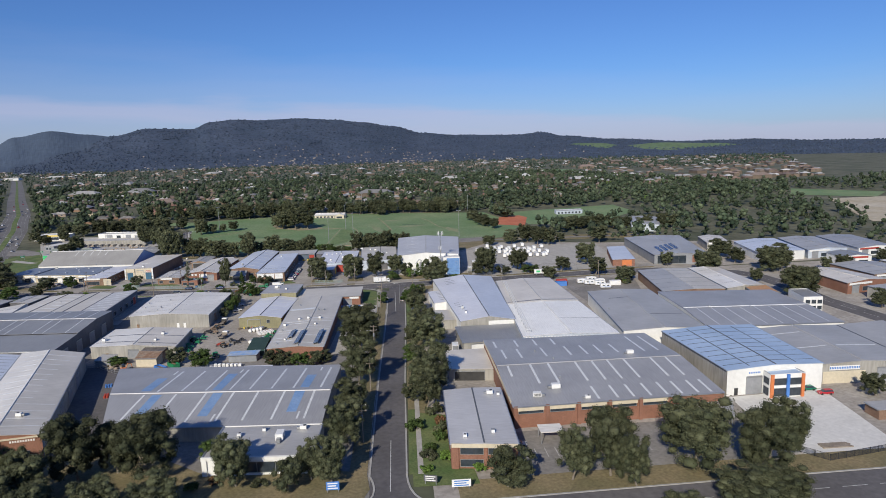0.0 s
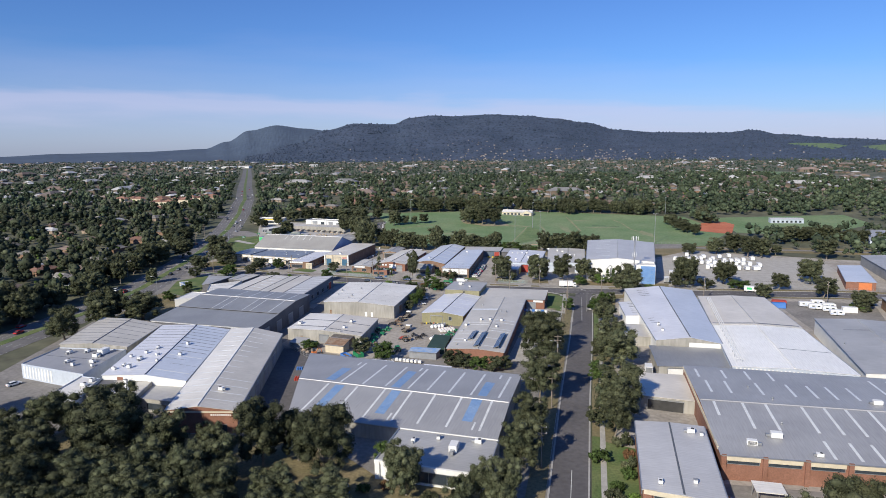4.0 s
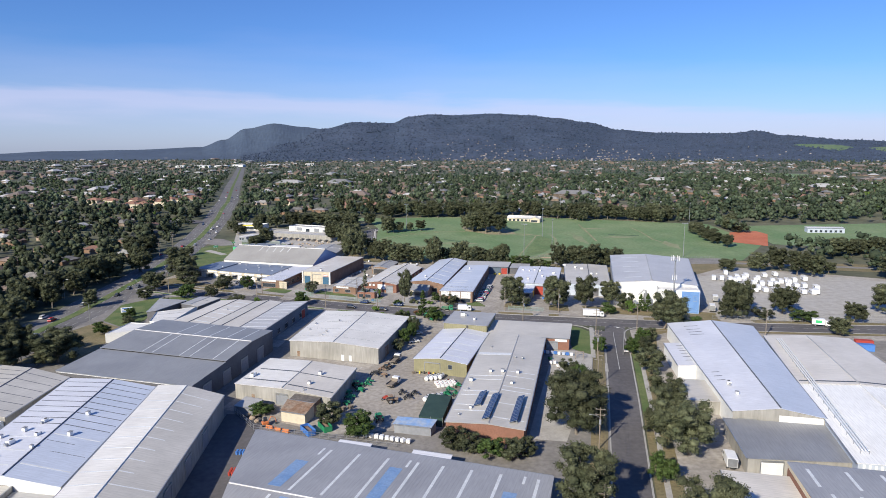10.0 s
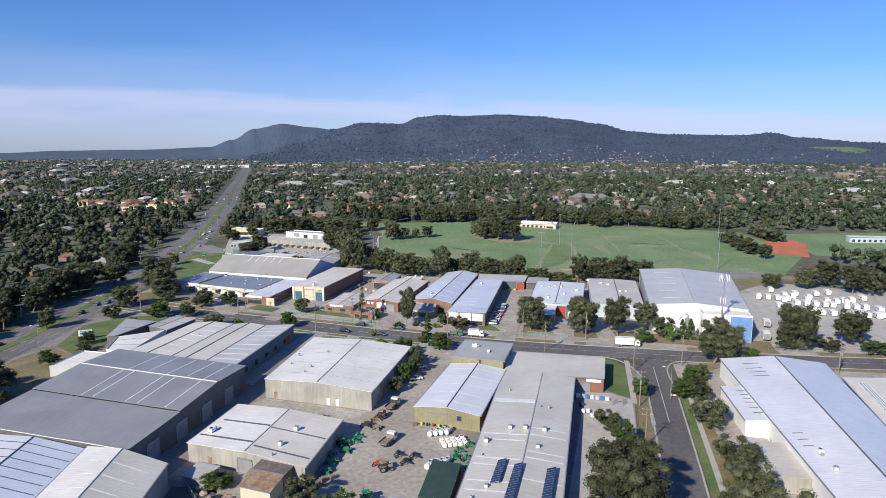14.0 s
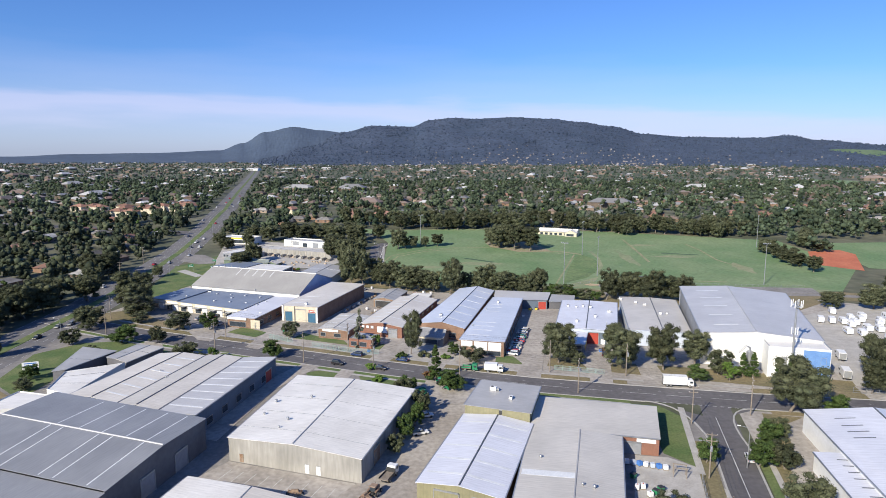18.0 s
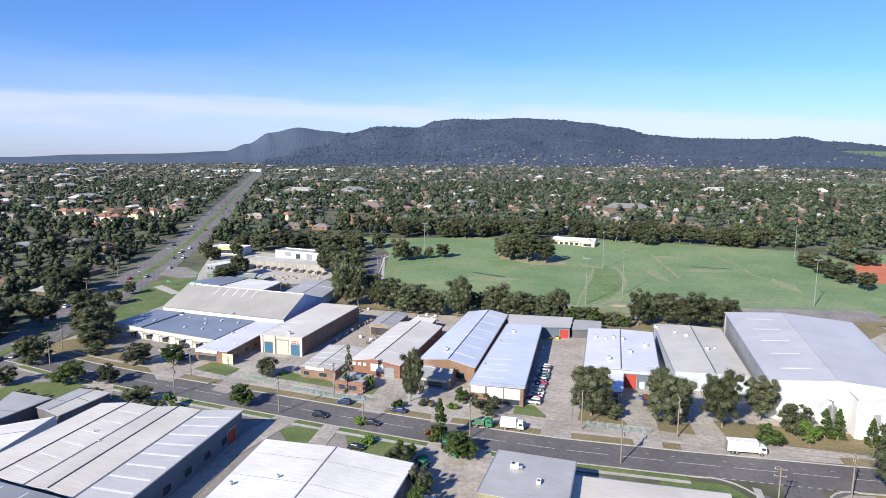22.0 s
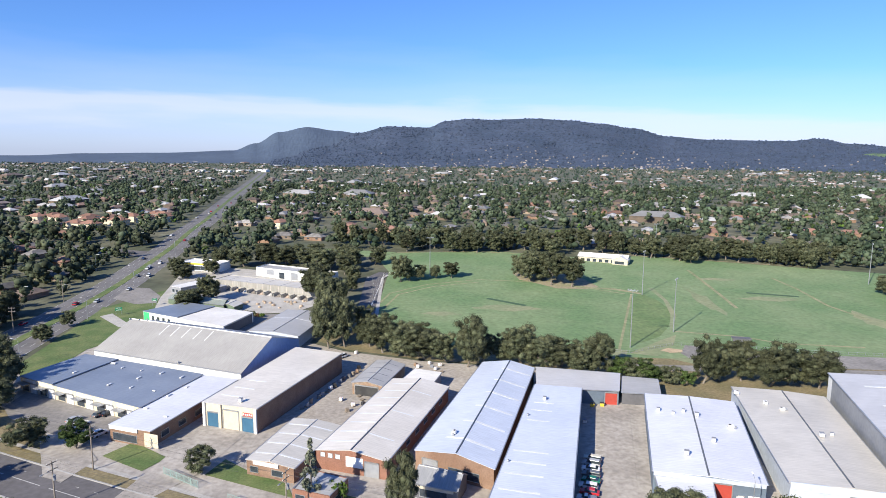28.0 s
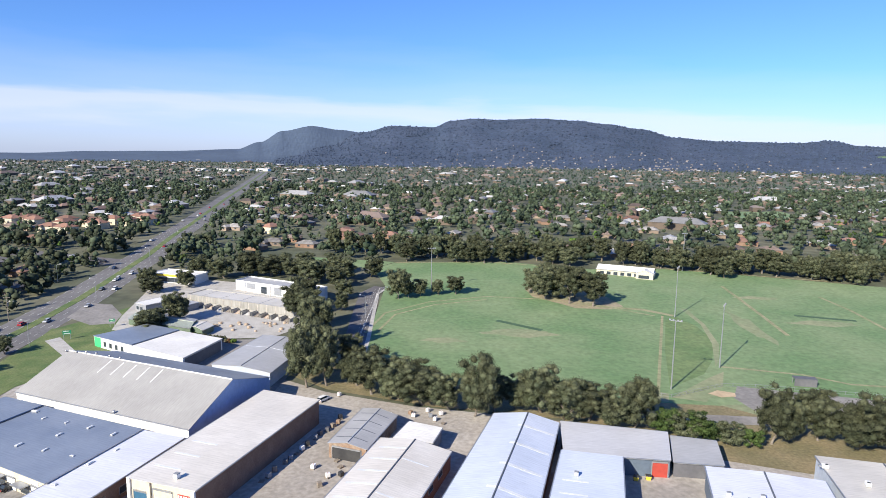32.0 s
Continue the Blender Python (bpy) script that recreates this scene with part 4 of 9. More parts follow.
    # openings
    for i, rows in ((0, fronts), (1, sides), (2, backs), (3, lefts)):
        a, b = ring[i], ring[(i + 1) % 4]
        dd = (b - a).normalized()
        nn = Vector((dd.y, -dd.x))
        for kind, x0, w, z0, z1, m in rows:
            p, r = a + dd * x0, a + dd * (x0 + w)

            def slab(a_, b_, lo, hi, d0, d1):
                return Geo().prism([(*(a_ + nn * d1), lo), (*(b_ + nn * d1), lo), (*(b_ + nn * d0), lo), (*(a_ + nn * d0), lo)],
                                   [(*(a_ + nn * d1), hi), (*(b_ + nn * d1), hi), (*(b_ + nn * d0), hi), (*(a_ + nn * d0), hi)])
            if kind == "window":
                win = part("window", slab(p, r, z0, z1, -0.02, 0.04), m or GLASS, base)
                part("frame", slab(p - dd * 0.08, r + dd * 0.08, z1, z1 + 0.1, -0.02, 0.1), STEEL, win)
                part("sill", slab(p - dd * 0.08, r + dd * 0.08, z0 - 0.1, z0, -0.02, 0.14), STEEL, win)
                n = max(1, int(w / 4.2))
                for j in range(n + 1):
                    x = p + dd * (w * j / n)
                    part("mullion", slab(x - dd * 0.04, x + dd * 0.04, z0, z1, -0.02, 0.08), STEEL, win)
            elif kind == "roller":
                door = part("roller_door", slab(p, r, z0, z1, -0.02, 0.05), m or WALL_GREY, base)
                part("door_frame", slab(p - dd * 0.2, p, z0, z1 + 0.2, -0.02, 0.12), STEEL, door)
                part("door_frame", slab(r, r + dd * 0.2, z0, z1 + 0.2, -0.02, 0.12), STEEL, door)
                part("roller_box", slab(p, r, z1, z1 + 0.35, -0.02, 0.3), STEEL, door)
            elif kind == "door":
                door = part("door", slab(p, r, z0, z1, -0.02, 0.06), m or WHITE, base)
                part("door_frame", slab(p - dd * 0.08, r + dd * 0.08, z1, z1 + 0.08, -0.02, 0.1), STEEL, door)
                part("handle", slab(r - dd * 0.2, r - dd * 0.1, z0 + 1.0, z0 + 1.1, 0.05, 0.13), STEEL, door)
            elif kind == "panel":
                part("panel", slab(p, r, z0, z1, -0.02, 0.07), m, base)
            elif kind == "fin":
                part("pillar", slab(p, r, z0, z1, -0.02, 0.45), m, base)
            elif kind == "awning":
                part("awning", slab(p, r, z0, z1, 0.0, 2.2), m, base)
            elif kind == "fascia":
                part("fascia", slab(p, r, z0, z1, -0.02, 0.3), m, base)
            elif kind == "letters":
                n = max(3, int(w / 0.55))
                sign = part("sign_board", slab(p, r, z0, z1, -0.02, 0.06), m, base)
                for j in range(n):
                    x = p + dd * (w * (j + 0.2) / n)
                    part("bar", slab(x, x + dd * (w * 0.6 / n), z0 + (z1 - z0) * 0.25, z1 - (z1 - z0) * 0.25, 0.05, 0.11), WHITE if m not in (WHITE, WALL_WHITE) else BLUE, sign)
    return base, at, level


def strips(slope, count, a, b, width, t0=0.04, t1=0.96):
    return [(slope, a, b, t0 + (t1 - t0) * (i + 0.5) / count, width) for i in range(count)]


def inverse(corners, p):
    """Fractions across and into a four-cornered plan at which a place lies."""
    a, b, c, d = [Vector(q) for q in corners]
    u, v = 0.5, 0.5
    for _ in range(12):
        e = a.lerp(b, u).lerp(d.lerp(c, u), v) - Vector(p)
        du, dv = (b - a).lerp(c - d, v), d.lerp(c, u) - a.lerp(b, u)
        k = du.x * dv.y - du.y * dv.x
        u, v = u - (e.x * dv.y - e.y * dv.x) / k, v - (du.x * e.y - du.y * e.x) / k
    return u, v


def laid(corners, ridge, p, q, width):
    """A roof strip from place p to place q on a side-to-side roof whose ridge lies at that fraction; both on one slope."""
    (u0, v0), (u1, v1) = sorted((inverse(corners, p), inverse(corners, q)), key=lambda w: w[1])
    k = 0 if (v0 + v1) / 2 < ridge else 1
    lo, hi = (0.0, ridge) if k == 0 else (ridge, 1.0)
    a, b = [min(max((v - lo) / (hi - lo), 0.015), 0.985) for v in (v0, v1)]
    return (k, a, b, (u0, u1), width)


def windows(start, step, count, w, z0, z1, m=None):
    return [("window", start + i * step, w, z0, z1, m) for i in range(count)]


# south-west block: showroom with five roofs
# Sun painted into the roof colours: whiter sheet on the west slope, beige east.
building("showroom_warehouse", "long gabled warehouse, cream roof painted lighter sunward, red brick front", [(-72, 180), (-52, 179), (-57, 252), (-79, 260)],
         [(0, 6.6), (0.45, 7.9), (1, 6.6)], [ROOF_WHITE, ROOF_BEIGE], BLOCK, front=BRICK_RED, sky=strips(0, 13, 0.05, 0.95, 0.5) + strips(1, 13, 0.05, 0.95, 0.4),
         fronts=[("letters", 12.5, 6.0, 4.9, 6.0, BRICK_RED), ("door", 14, 3.0, 0, 2.6, GLASS), ("fascia", 0.3, 19, 6.1, 6.5, WALL_CREAM)],
         sides=[("roller", 10 + 14 * i, 4.5, 0, 4.5, WALL_GREY) for i in range(4)])
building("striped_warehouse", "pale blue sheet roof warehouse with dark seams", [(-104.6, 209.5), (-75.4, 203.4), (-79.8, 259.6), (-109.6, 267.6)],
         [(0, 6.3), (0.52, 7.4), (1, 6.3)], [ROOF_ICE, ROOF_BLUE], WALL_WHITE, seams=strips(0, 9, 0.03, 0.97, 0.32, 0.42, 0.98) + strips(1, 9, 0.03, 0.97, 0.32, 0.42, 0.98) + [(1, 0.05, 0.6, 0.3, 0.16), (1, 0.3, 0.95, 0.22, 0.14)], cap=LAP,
         sky=[(0, 0.04, 0.9, t, 0.5) for t in (0.08, 0.2, 0.32)] + [(1, 0.06, 0.95, t, 0.5) for t in (0.1, 0.36)])
building("grey_striped_warehouse", "weathered grey roof warehouse with dark seams", [(-138, 243.6), (-110.8, 239), (-110.6, 268.6), (-141, 281)],
         [(0, 6.2), (0.5, 7.2), (1, 6.3)], [ROOF_BEIGE, ROOF_BEIGE], BLOCK, seams=strips(0, 9, 0.03, 0.97, 0.3) + strips(1, 6, 0.03, 0.97, 0.34), cap=LAP)
building("flat_roof_store", "flat dark grey roof store with rooftop plant", [(-140.5, 225), (-112.6, 212.8), (-110.9, 238.4), (-138, 243)],
         [(0, 4.9), (1, 5.2)], ROOF_GREY, WALL_PALE, parapet=0.35, fronts=[("panel", 1 + 1.5 * i, 0.7, 0.6, 4.6, WALL_WHITE) for i in range(10)], seams=[(0, 0.02, 0.98, 0.55, 0.25)])
building("white_roof_showroom", "white flat roofed showroom with blue grey walls", [(-114.2, 190.4), (-103, 188.6), (-104.8, 209.2), (-112.8, 212.2)],
         [(0, 4.9), (1, 5.1)], ROOF_WHITE, WALL_PALE, parapet=0.3, fronts=[("window", 1.5, 7.5, 0.6, 3.2, None), ("panel", 0.4, 10, 3.9, 5.0, WALL_SLATE)], lefts=[("window", 3, 14, 0.6, 3.2, None)])
building("louvred_store", "narrow store with a dark ribbed metal roof", [(-102.8, 196.4), (-98.2, 194.8), (-99.9, 208.6), (-104.5, 209)],
         [(0, 4.7), (1, 4.9)], WALL_DARK, BLOCK, seams=[], sky=[], fronts=[("roller", 0.8, 3, 0, 3, WALL_GREY)])
building("entry_annex", "beige flat roofed entrance annex with brick edge", [(-98, 195), (-86.4, 191), (-87.2, 206.2), (-99.6, 208.4)],
         [(0, 4.8), (1, 5.0)], ROOF_BEIGE, BLOCK, parapet=0.25, backs=[("fascia", 0.1, 12.2, 4.4, 6.1, BRICK_RED)], seams=[(0, 0.02, 0.98, 0.5, 0.15)])
building("court_roof", "low grey roof in the shaded entrance court", [(-86, 195.5), (-74.9, 192), (-75.2, 202.9), (-86.6, 205.4)], [(0, 4.0), (1, 4.2)], ROOF_MID, BLOCK, fronts=[("window", 2, 7, 0.8, 2.8, None)])
# dark warehouse and white strips behind it
building("dark_roof_warehouse", "wide dark grey roof warehouse with pale skylight lines", [(-117, 273), (-68.5, 258.5), (-58, 312), (-107, 329)],
         [(0, 7.0), (0.36, 7.6), (0.362, 7.9), (0.7, 8.9), (1, 8.0)], [ROOF_DARK, ROOF_DARK, ROOF_DARK], WALL_DARK, axis="w", cap=ROOF_SILVER,
         sky=[(1, 0.03, 0.97, t, 0.35) for t in (0.34, 0.42, 0.64, 0.72, 0.9)] + [(2, 0.03, 0.97, t, 0.35) for t in (0.36, 0.5, 0.64, 0.78, 0.9)],
         fronts=[("fascia", 0.2, 50, 6.6, 7.0, WHITE)], sides=[("roller", 6 + 12 * i, 4.5, 0, 4.6, WALL_GREY) for i in range(4)])
building("triple_gable_warehouse", "white triple roof warehouse with dark side wall", [(-106, 333), (-63, 318), (-55, 365), (-97, 371)],
         [(0, 5.6), (0.2, 6.4), (0.40, 5.7), (0.56, 6.4), (0.72, 5.7), (1, 6.5)], [ROOF_CREAM, ROOF_CREAM, ROOF_BEIGE, ROOF_CREAM, ROOF_SILVER], WALL_SLATE,
         sky=strips(1, 6, 0.1, 0.9, 0.7) + strips(4, 8, 0.05, 0.95, 0.5), cap=LAP,
         sides=[("window", 5 + 8 * i, 3, 1.2, 3.2, None) for i in range(5)] + [("roller", 40, 4, 0, 4, REDP)])
building("low_offices", "low grey flat roofed offices beside the lawn", [(-126, 357), (-122.4, 357.6), (-116.4, 377.6), (-130.4, 382.6)],
         [(0, 4.0), (1, 4.4)], ROOF_MID, WALL_DARK, seams=[(0, 0.02, 0.98, 0.5, 0.2)], lefts=[("window", 3 + 6 * i, 4, 1, 2.6, None) for i in range(4)], backs=[("window", 1.5, 11, 1, 2.8, None)])
building("low_offices", "stepped grey roofed offices beside the road", [(-116.2, 371.6), (-106.4, 366), (-101.4, 382.6), (-112.6, 386)],
         [(0, 4.0), (0.5, 4.3), (1, 4.1)], [ROOF_MID, ROOF_BEIGE], WALL_DARK, seams=[(0, 0.02, 0.98, 0.4, 0.2), (1, 0.02, 0.98, 0.6, 0.2)], backs=[("window", 2, 8, 1, 2.8, None)])
building("low_offices", "white roofed office wing beside the triple warehouse", [(-118, 341.6), (-107.6, 336.6), (-106.6, 365.4), (-121.8, 357)],
         [(0, 3.8), (1, 4.0)], ROOF_WHITE, WALL_WHITE, parapet=0.3, seams=[(0, 0.02, 0.98, 0.35, 0.12), (0, 0.02, 0.98, 0.7, 0.12)])
building("low_offices", "small white roofed office beside dark warehouse", [(-128, 324), (-108.5, 331), (-108.2, 335.8), (-125.6, 340.6)],
         [(0, 3.6), (1, 3.8)], ROOF_WHITE, WALL_WHITE, parapet=0.3)
# blue-striped warehouse and its office
_c4 = [(-38.6, 182.4), (18, 163.6), (30.2, 208), (-42.2, 233)]


def striped(fractions, a, b, width):
    """Strips square to the ridge, from a to b metres beyond it (before it when negative)."""
    rows = []
    for f in fractions:
        x, y = -39.9 + 64 * f, 204.3 - 19.6 * f
        rows.append(laid(_c4, 0.44, (x + 0.29 * a, y + 0.957 * a), (x + 0.29 * b, y + 0.957 * b), width))
    return [r for r in rows if min(r[3]) > 0.01 and max(r[3]) < 0.99]


building("blue_stripe_warehouse", "low grey roof warehouse with blue sheet strips", _c4,
         [(0, 4.3), (0.44, 6.0), (1, 4.7)], [ROOF_GREY, ROOF_GREY], BLOCK, axis="w", cap=ROOF_SILVER,
         sky=striped((0.155, 0.3, 0.435, 0.56, 0.67, 0.79, 0.925), -18.6, -1.2, 0.6) + striped((0.265, 0.54, 0.895), -18.6, -14.5, 0.5) + striped((0.2, 0.31, 0.42, 0.53, 0.62, 0.72, 0.82, 0.945), 1.2, 21.5, 0.55) + striped((0.17, 0.5, 0.9), 18.4, 22, 0.45),
         blue=striped((0.215,), -15, -1.4, 2.7) + striped((0.49,), -15.5, -1.4, 2.7) + striped((0.86,), -14.5, -1.4, 2.7) + striped((0.14,), 2, 14.5, 2.7) + striped((0.47,), 1.2, 17.5, 2.5) + striped((0.87,), 1.4, 14, 2.4),
         lefts=[("roller", 8 + 14 * i, 4, 0, 3.6, WALL_GREY) for i in range(3)])
building("front_office", "flat roofed grey office with white portal columns", [(-12, 154), (14, 145.5), (18.6, 162.8), (-7, 171)],
         [(0, 4.5), (1, 4.6)], ROOF_MID, WALL_WHITE, parapet=0.3, fronts=[("fin", 0.2, 1.2, 0, 4.6, WALL_WHITE), ("fin", 2.6, 1.0, 0, 4.6, WALL_WHITE), ("window", 4.5, 18, 0.8, 3.4, None), ("fascia", 0, 27, 3.9, 4.8, WALL_WHITE)],
         category="office")
# east of the street: brick office and the big grey roof
building("brick_office", "two-storey red brick office with pale flat roof", [(46, 136), (61, 130), (71, 165), (55, 169)],
         [(0, 6.4), (0.5, 6.7), (1, 6.4)], [ROOF_SILVER, ROOF_SILVER], BRICK_RED, cap=LAP,
         fronts=[("fascia", 0.1, 16, 5.6, 6.6, WALL_CREAM), ("window", 2.2, 5.6, 3.9, 5.4, None), ("window", 9.0, 5.6, 3.9, 5.4, None), ("window", 2.2, 5.6, 0.7, 2.4, None), ("fin", 0.2, 1.6, 0, 5.6, BRICK_RED), ("fin", 7.9, 0.9, 0, 5.6, BRICK_RED), ("fin", 14.7, 1.2, 0, 5.6, BRICK_RED)],
         lefts=windows(3, 5, 6, 3.4, 3.9, 5.3), category="office")
_g4 = [(69.2, 150.8), (129.4, 138.6), (142.4, 194.4), (83.6, 209.4)]


def row_of(xs, y, slope, length, width=0.7):
    """Skylights of one row: x at the south end and y falling eastwards, all running with the side walls."""
    return [laid(_g4, 0.48, (x, y + slope * (x - 69)), (x + 0.24 * length, y + slope * (x - 69) + 0.97 * length), width) for x in xs]


building("big_grey_warehouse", "large grey roof warehouse with white skylights and brick wall", _g4,
         [(0, 6.2), (0.48, 7.9), (1, 6.6)], [ROOF_GREY, ROOF_GREY], BRICK_RED, axis="w", front=BRICK_RED,
         sky=row_of((94, 99.4, 104, 108.9, 113.6, 117.9, 122.6, 126.4), 152.6, -0.217, 8.2) + row_of((82.9, 88.6, 97.3, 102.7, 107.7, 113.1, 121.9, 126.8), 165.2, -0.222, 15.2) + row_of((77.2,), 171.2, -0.2, 8.2)
         + row_of((82, 87.2, 95.5, 103.7, 109.2, 114.1, 119.6), 187.8, -0.22, 10.6) + row_of((128.5, 133.2), 187.8, -0.22, 19) + row_of((84, 91.6, 98.3, 104.8), 201.6, -0.22, 8.2),
         fronts=[it for i in range(5) for it in (("fascia", 1.2 + 9.0 * i, 7.4, 5.0, 6.2, WALL_CREAM), ("window", 1.4 + 9.0 * i, 7.0, 4.2, 4.9, None), ("fin", 0.1 + 9.0 * i, 1.0, 0, 6.4, BRICK_RED))],
         lefts=[("fascia", 0.2, 57, 6.0, 6.7, WALL_CREAM)])
building("tiled_roof_warehouse", "white warehouse with blue paneled roof and orange office", [(139, 148), (170.5, 142.5), (182.5, 184), (147, 190)],
         [(0, 8.2), (0.5, 9.0), (1, 8.2)], [ROOF_SKY, ROOF_SKY], BLOCK, front=WALL_WHITE, parapet=0.0,
         seams=strips(0, 9, 0.05, 0.5, 0.3) + strips(0, 9, 0.54, 0.98, 0.3) + strips(1, 9, 0.02, 0.46, 0.3) + strips(1, 9, 0.5, 0.95, 0.3) + [(0, 0.49, 0.515, 0.5, 40), (1, 0.47, 0.495, 0.5, 40)], cap=LAP,
         fronts=[("roller", 6.5, 5, 0, 5.5, WALL_GREY), ("letters", 7.0, 4.0, 6.4, 7.4, WALL_WHITE), ("door", 2.5, 1.2, 0, 2.3, DARK)])
building("orange_office", "white two-storey office with orange and blue panels", [(149.7, 142.2), (160.4, 139.6), (161.2, 143.9), (150.6, 145.7)],
         [(0, 7.0), (1, 7.1)], ROOF_SKY, WALL_WHITE, parapet=0.4,
         fronts=[("window", 0.8, 9.6, 0.5, 2.9, None), ("window", 0.8, 9.6, 4.0, 6.0, None), ("fin", 0.1, 1.0, 0, 7.3, ORANGE), ("fin", 5.2, 0.9, 0, 7.3, BLUE), ("fin", 9.9, 0.9, 0, 7.3, ORANGE)],
         lefts=[("window", 0.4, 2.8, 4.0, 6.0, None), ("window", 0.4, 2.8, 0.5, 2.9, None)], category="office")
building("east_grey_warehouse", "wide grey roof warehouse with white sign", [(170, 146), (220, 133), (234, 172), (180, 184)],
         [(0, 6.4), (0.33, 7.2), (0.66, 6.4), (1, 7.2)], [ROOF_MID, ROOF_MID, ROOF_MID], BLOCK, sky=[(0, 0.1, 0.9, 0.4, 0.5), (1, 0.1, 0.9, 0.4, 0.5), (0, 0.1, 0.9, 0.8, 0.5)],
         fronts=[("letters", 6, 10, 4.4, 5.8, WHITE), ("roller", 22, 5, 0, 4.5, WALL_GREY), ("panel", 4, 14, 0, 4.0, WALL_CREAM)])
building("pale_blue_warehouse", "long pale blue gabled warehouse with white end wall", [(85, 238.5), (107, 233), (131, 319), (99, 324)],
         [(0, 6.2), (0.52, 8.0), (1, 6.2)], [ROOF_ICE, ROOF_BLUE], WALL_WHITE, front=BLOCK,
         seams=[(0, 0.15, 0.32, t, 0.35) for t in (0.26, 0.3, 0.34)] + [(1, 0.3, 0.5, t, 0.3) for t in (0.36, 0.4, 0.44, 0.48)] + [(0, 0.3, 0.6, t, 0.35) for t in (0.8, 0.84, 0.88, 0.93)],
         fronts=[("panel", 11.5, 10.8, 0.2, 6.0, WALL_WHITE), ("roller", 1.5, 4.5, 0, 4, WALL_GREY)], cap=LAP)
building("lean_to", "pale blue skillion roof beside the long warehouse", [(86, 279), (96.3, 276.5), (101, 300), (90, 303)],
         [(0, 4.6), (1, 5.6)], ROOF_ICE, WALL_WHITE, seams=[(0, 0.3, 0.9, t, 0.35) for t in (0.2, 0.35, 0.5, 0.62, 0.74, 0.86)])
building("loading_annex", "grey low annex below the white end wall", [(78, 216), (102, 213), (106.5, 232.5), (82.5, 238)],
         [(0, 4.3), (1, 4.4)], ROOF_DARK, BLOCK, parapet=0.0, fronts=[("roller", 3, 5, 0, 3.6, WHITE)])
# The front is open; the dark roller panel stands in for its shadow.
building("yard_canopy", "pale flat roofed loading canopy beside the grey warehouse", [(64, 192), (78.5, 186.5), (83, 207.5), (69.5, 211)],
         [(0, 4.0), (1, 4.1)], ROOF_CREAM, BLOCK, fronts=[("roller", 2, 10, 0, 3.2, DARK)])
building("loading_shed", "cream roofed loading shed beside the warehouse", [(78, 252), (88, 249.5), (92, 266), (82, 269)],
         [(0, 3.8), (1, 4.0)], ROOF_BEIGE, BLOCK, lefts=[("roller", 4, 5, 0, 3.2, WALL_GREY)])
building("white_roof_factory", "white roof factory with pale corrugated wall", [(100, 210), (135, 199.5), (146.4, 250.3), (114.4, 257.8)],
         [(0, 6.0), (0.5, 6.8), (1, 6.2)], [ROOF_WHITE_X, ROOF_WHITE_X], WALL_PALE, cap=ROOF_WHITE, seams=[(1, 0.02, 0.98, 0.42, 0.3)],
         fronts=[("panel", 1 + 1.2 * i, 0.5, 0.4, 5.8, WALL_WHITE) for i in range(29)])
building("cream_roof_factory", "cream roof factory behind the white roofed one", [(114.6, 258.2), (146.6, 250.7), (158, 301), (129, 306)],
         [(0, 6.2), (0.5, 7.0), (1, 6.4)], [ROOF_CREAM, ROOF_CREAM], WALL_PALE, cap=ROOF_MID, seams=[(0, 0.02, 0.98, 0.04, 0.9), (1, 0.02, 0.98, 0.04, 0.9)])
building("grey_roof_factory", "grey flat gabled factory with white end wall", [(138, 201), (169, 193), (189, 256), (160, 264)],
         [(0, 6.3), (0.5, 7.1), (1, 6.3)], [ROOF_MID, ROOF_MID], WALL_WHITE, seams=[(0, 0.4, 0.98, 0.75, 0.6), (1, 0.05, 0.9, 0.3, 0.4)])
building("grey_roof_factory", "wide grey roof factory with pale skylight lines", [(170, 192), (222, 178), (240, 232), (190, 250)],
         [(0, 6.5), (0.45, 7.1), (1, 6.3)], [ROOF_GREY, ROOF_GREY], WALL_WHITE, axis="w", cap=SKYLIGHT, sky=strips(0, 8, 0.05, 0.95, 0.3), fronts=[("panel", 0.5, 50, 0.3, 6.0, WALL_WHITE)])
building("low_store", "low weathered grey roof store with brown wall", [(196, 254), (226.5, 246.5), (244, 296.5), (216, 303)],
         [(0, 5.2), (0.5, 5.8), (1, 5.2)], [ROOF_MID, ROOF_BEIGE], BRICK_BROWN, seams=strips(0, 5, 0.05, 0.95, 0.15) + strips(1, 5, 0.05, 0.95, 0.15))
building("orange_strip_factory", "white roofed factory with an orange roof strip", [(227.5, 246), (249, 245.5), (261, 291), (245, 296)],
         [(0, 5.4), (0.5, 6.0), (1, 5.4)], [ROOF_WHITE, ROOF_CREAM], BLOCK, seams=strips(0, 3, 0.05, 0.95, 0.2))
building("orange_roof_bay", "small bay with faded orange roof", [(233, 234), (244, 231.5), (249, 244), (238, 245)], [(0, 5.2), (1, 5.3)], surf("faded_orange_sheet", (0.5, 0.27, 0.12), (0.42, 0.25, 0.14), 0.7), BLOCK)
building("corner_office", "white two-storey corner office with dark flat roof", [(241, 214), (249, 211), (256, 226), (248, 229)], [(0, 6.4), (1, 6.5)], ROOF_DARK, WALL_WHITE, parapet=0.3, fronts=windows(1, 2.6, 3, 2, 3.6, 5.2) + windows(1, 2.6, 3, 2, 0.8, 2.4), sides=windows(1, 3, 5, 2.2, 3.6, 5.2) + windows(1, 3, 5, 2.2, 0.8, 2.4))
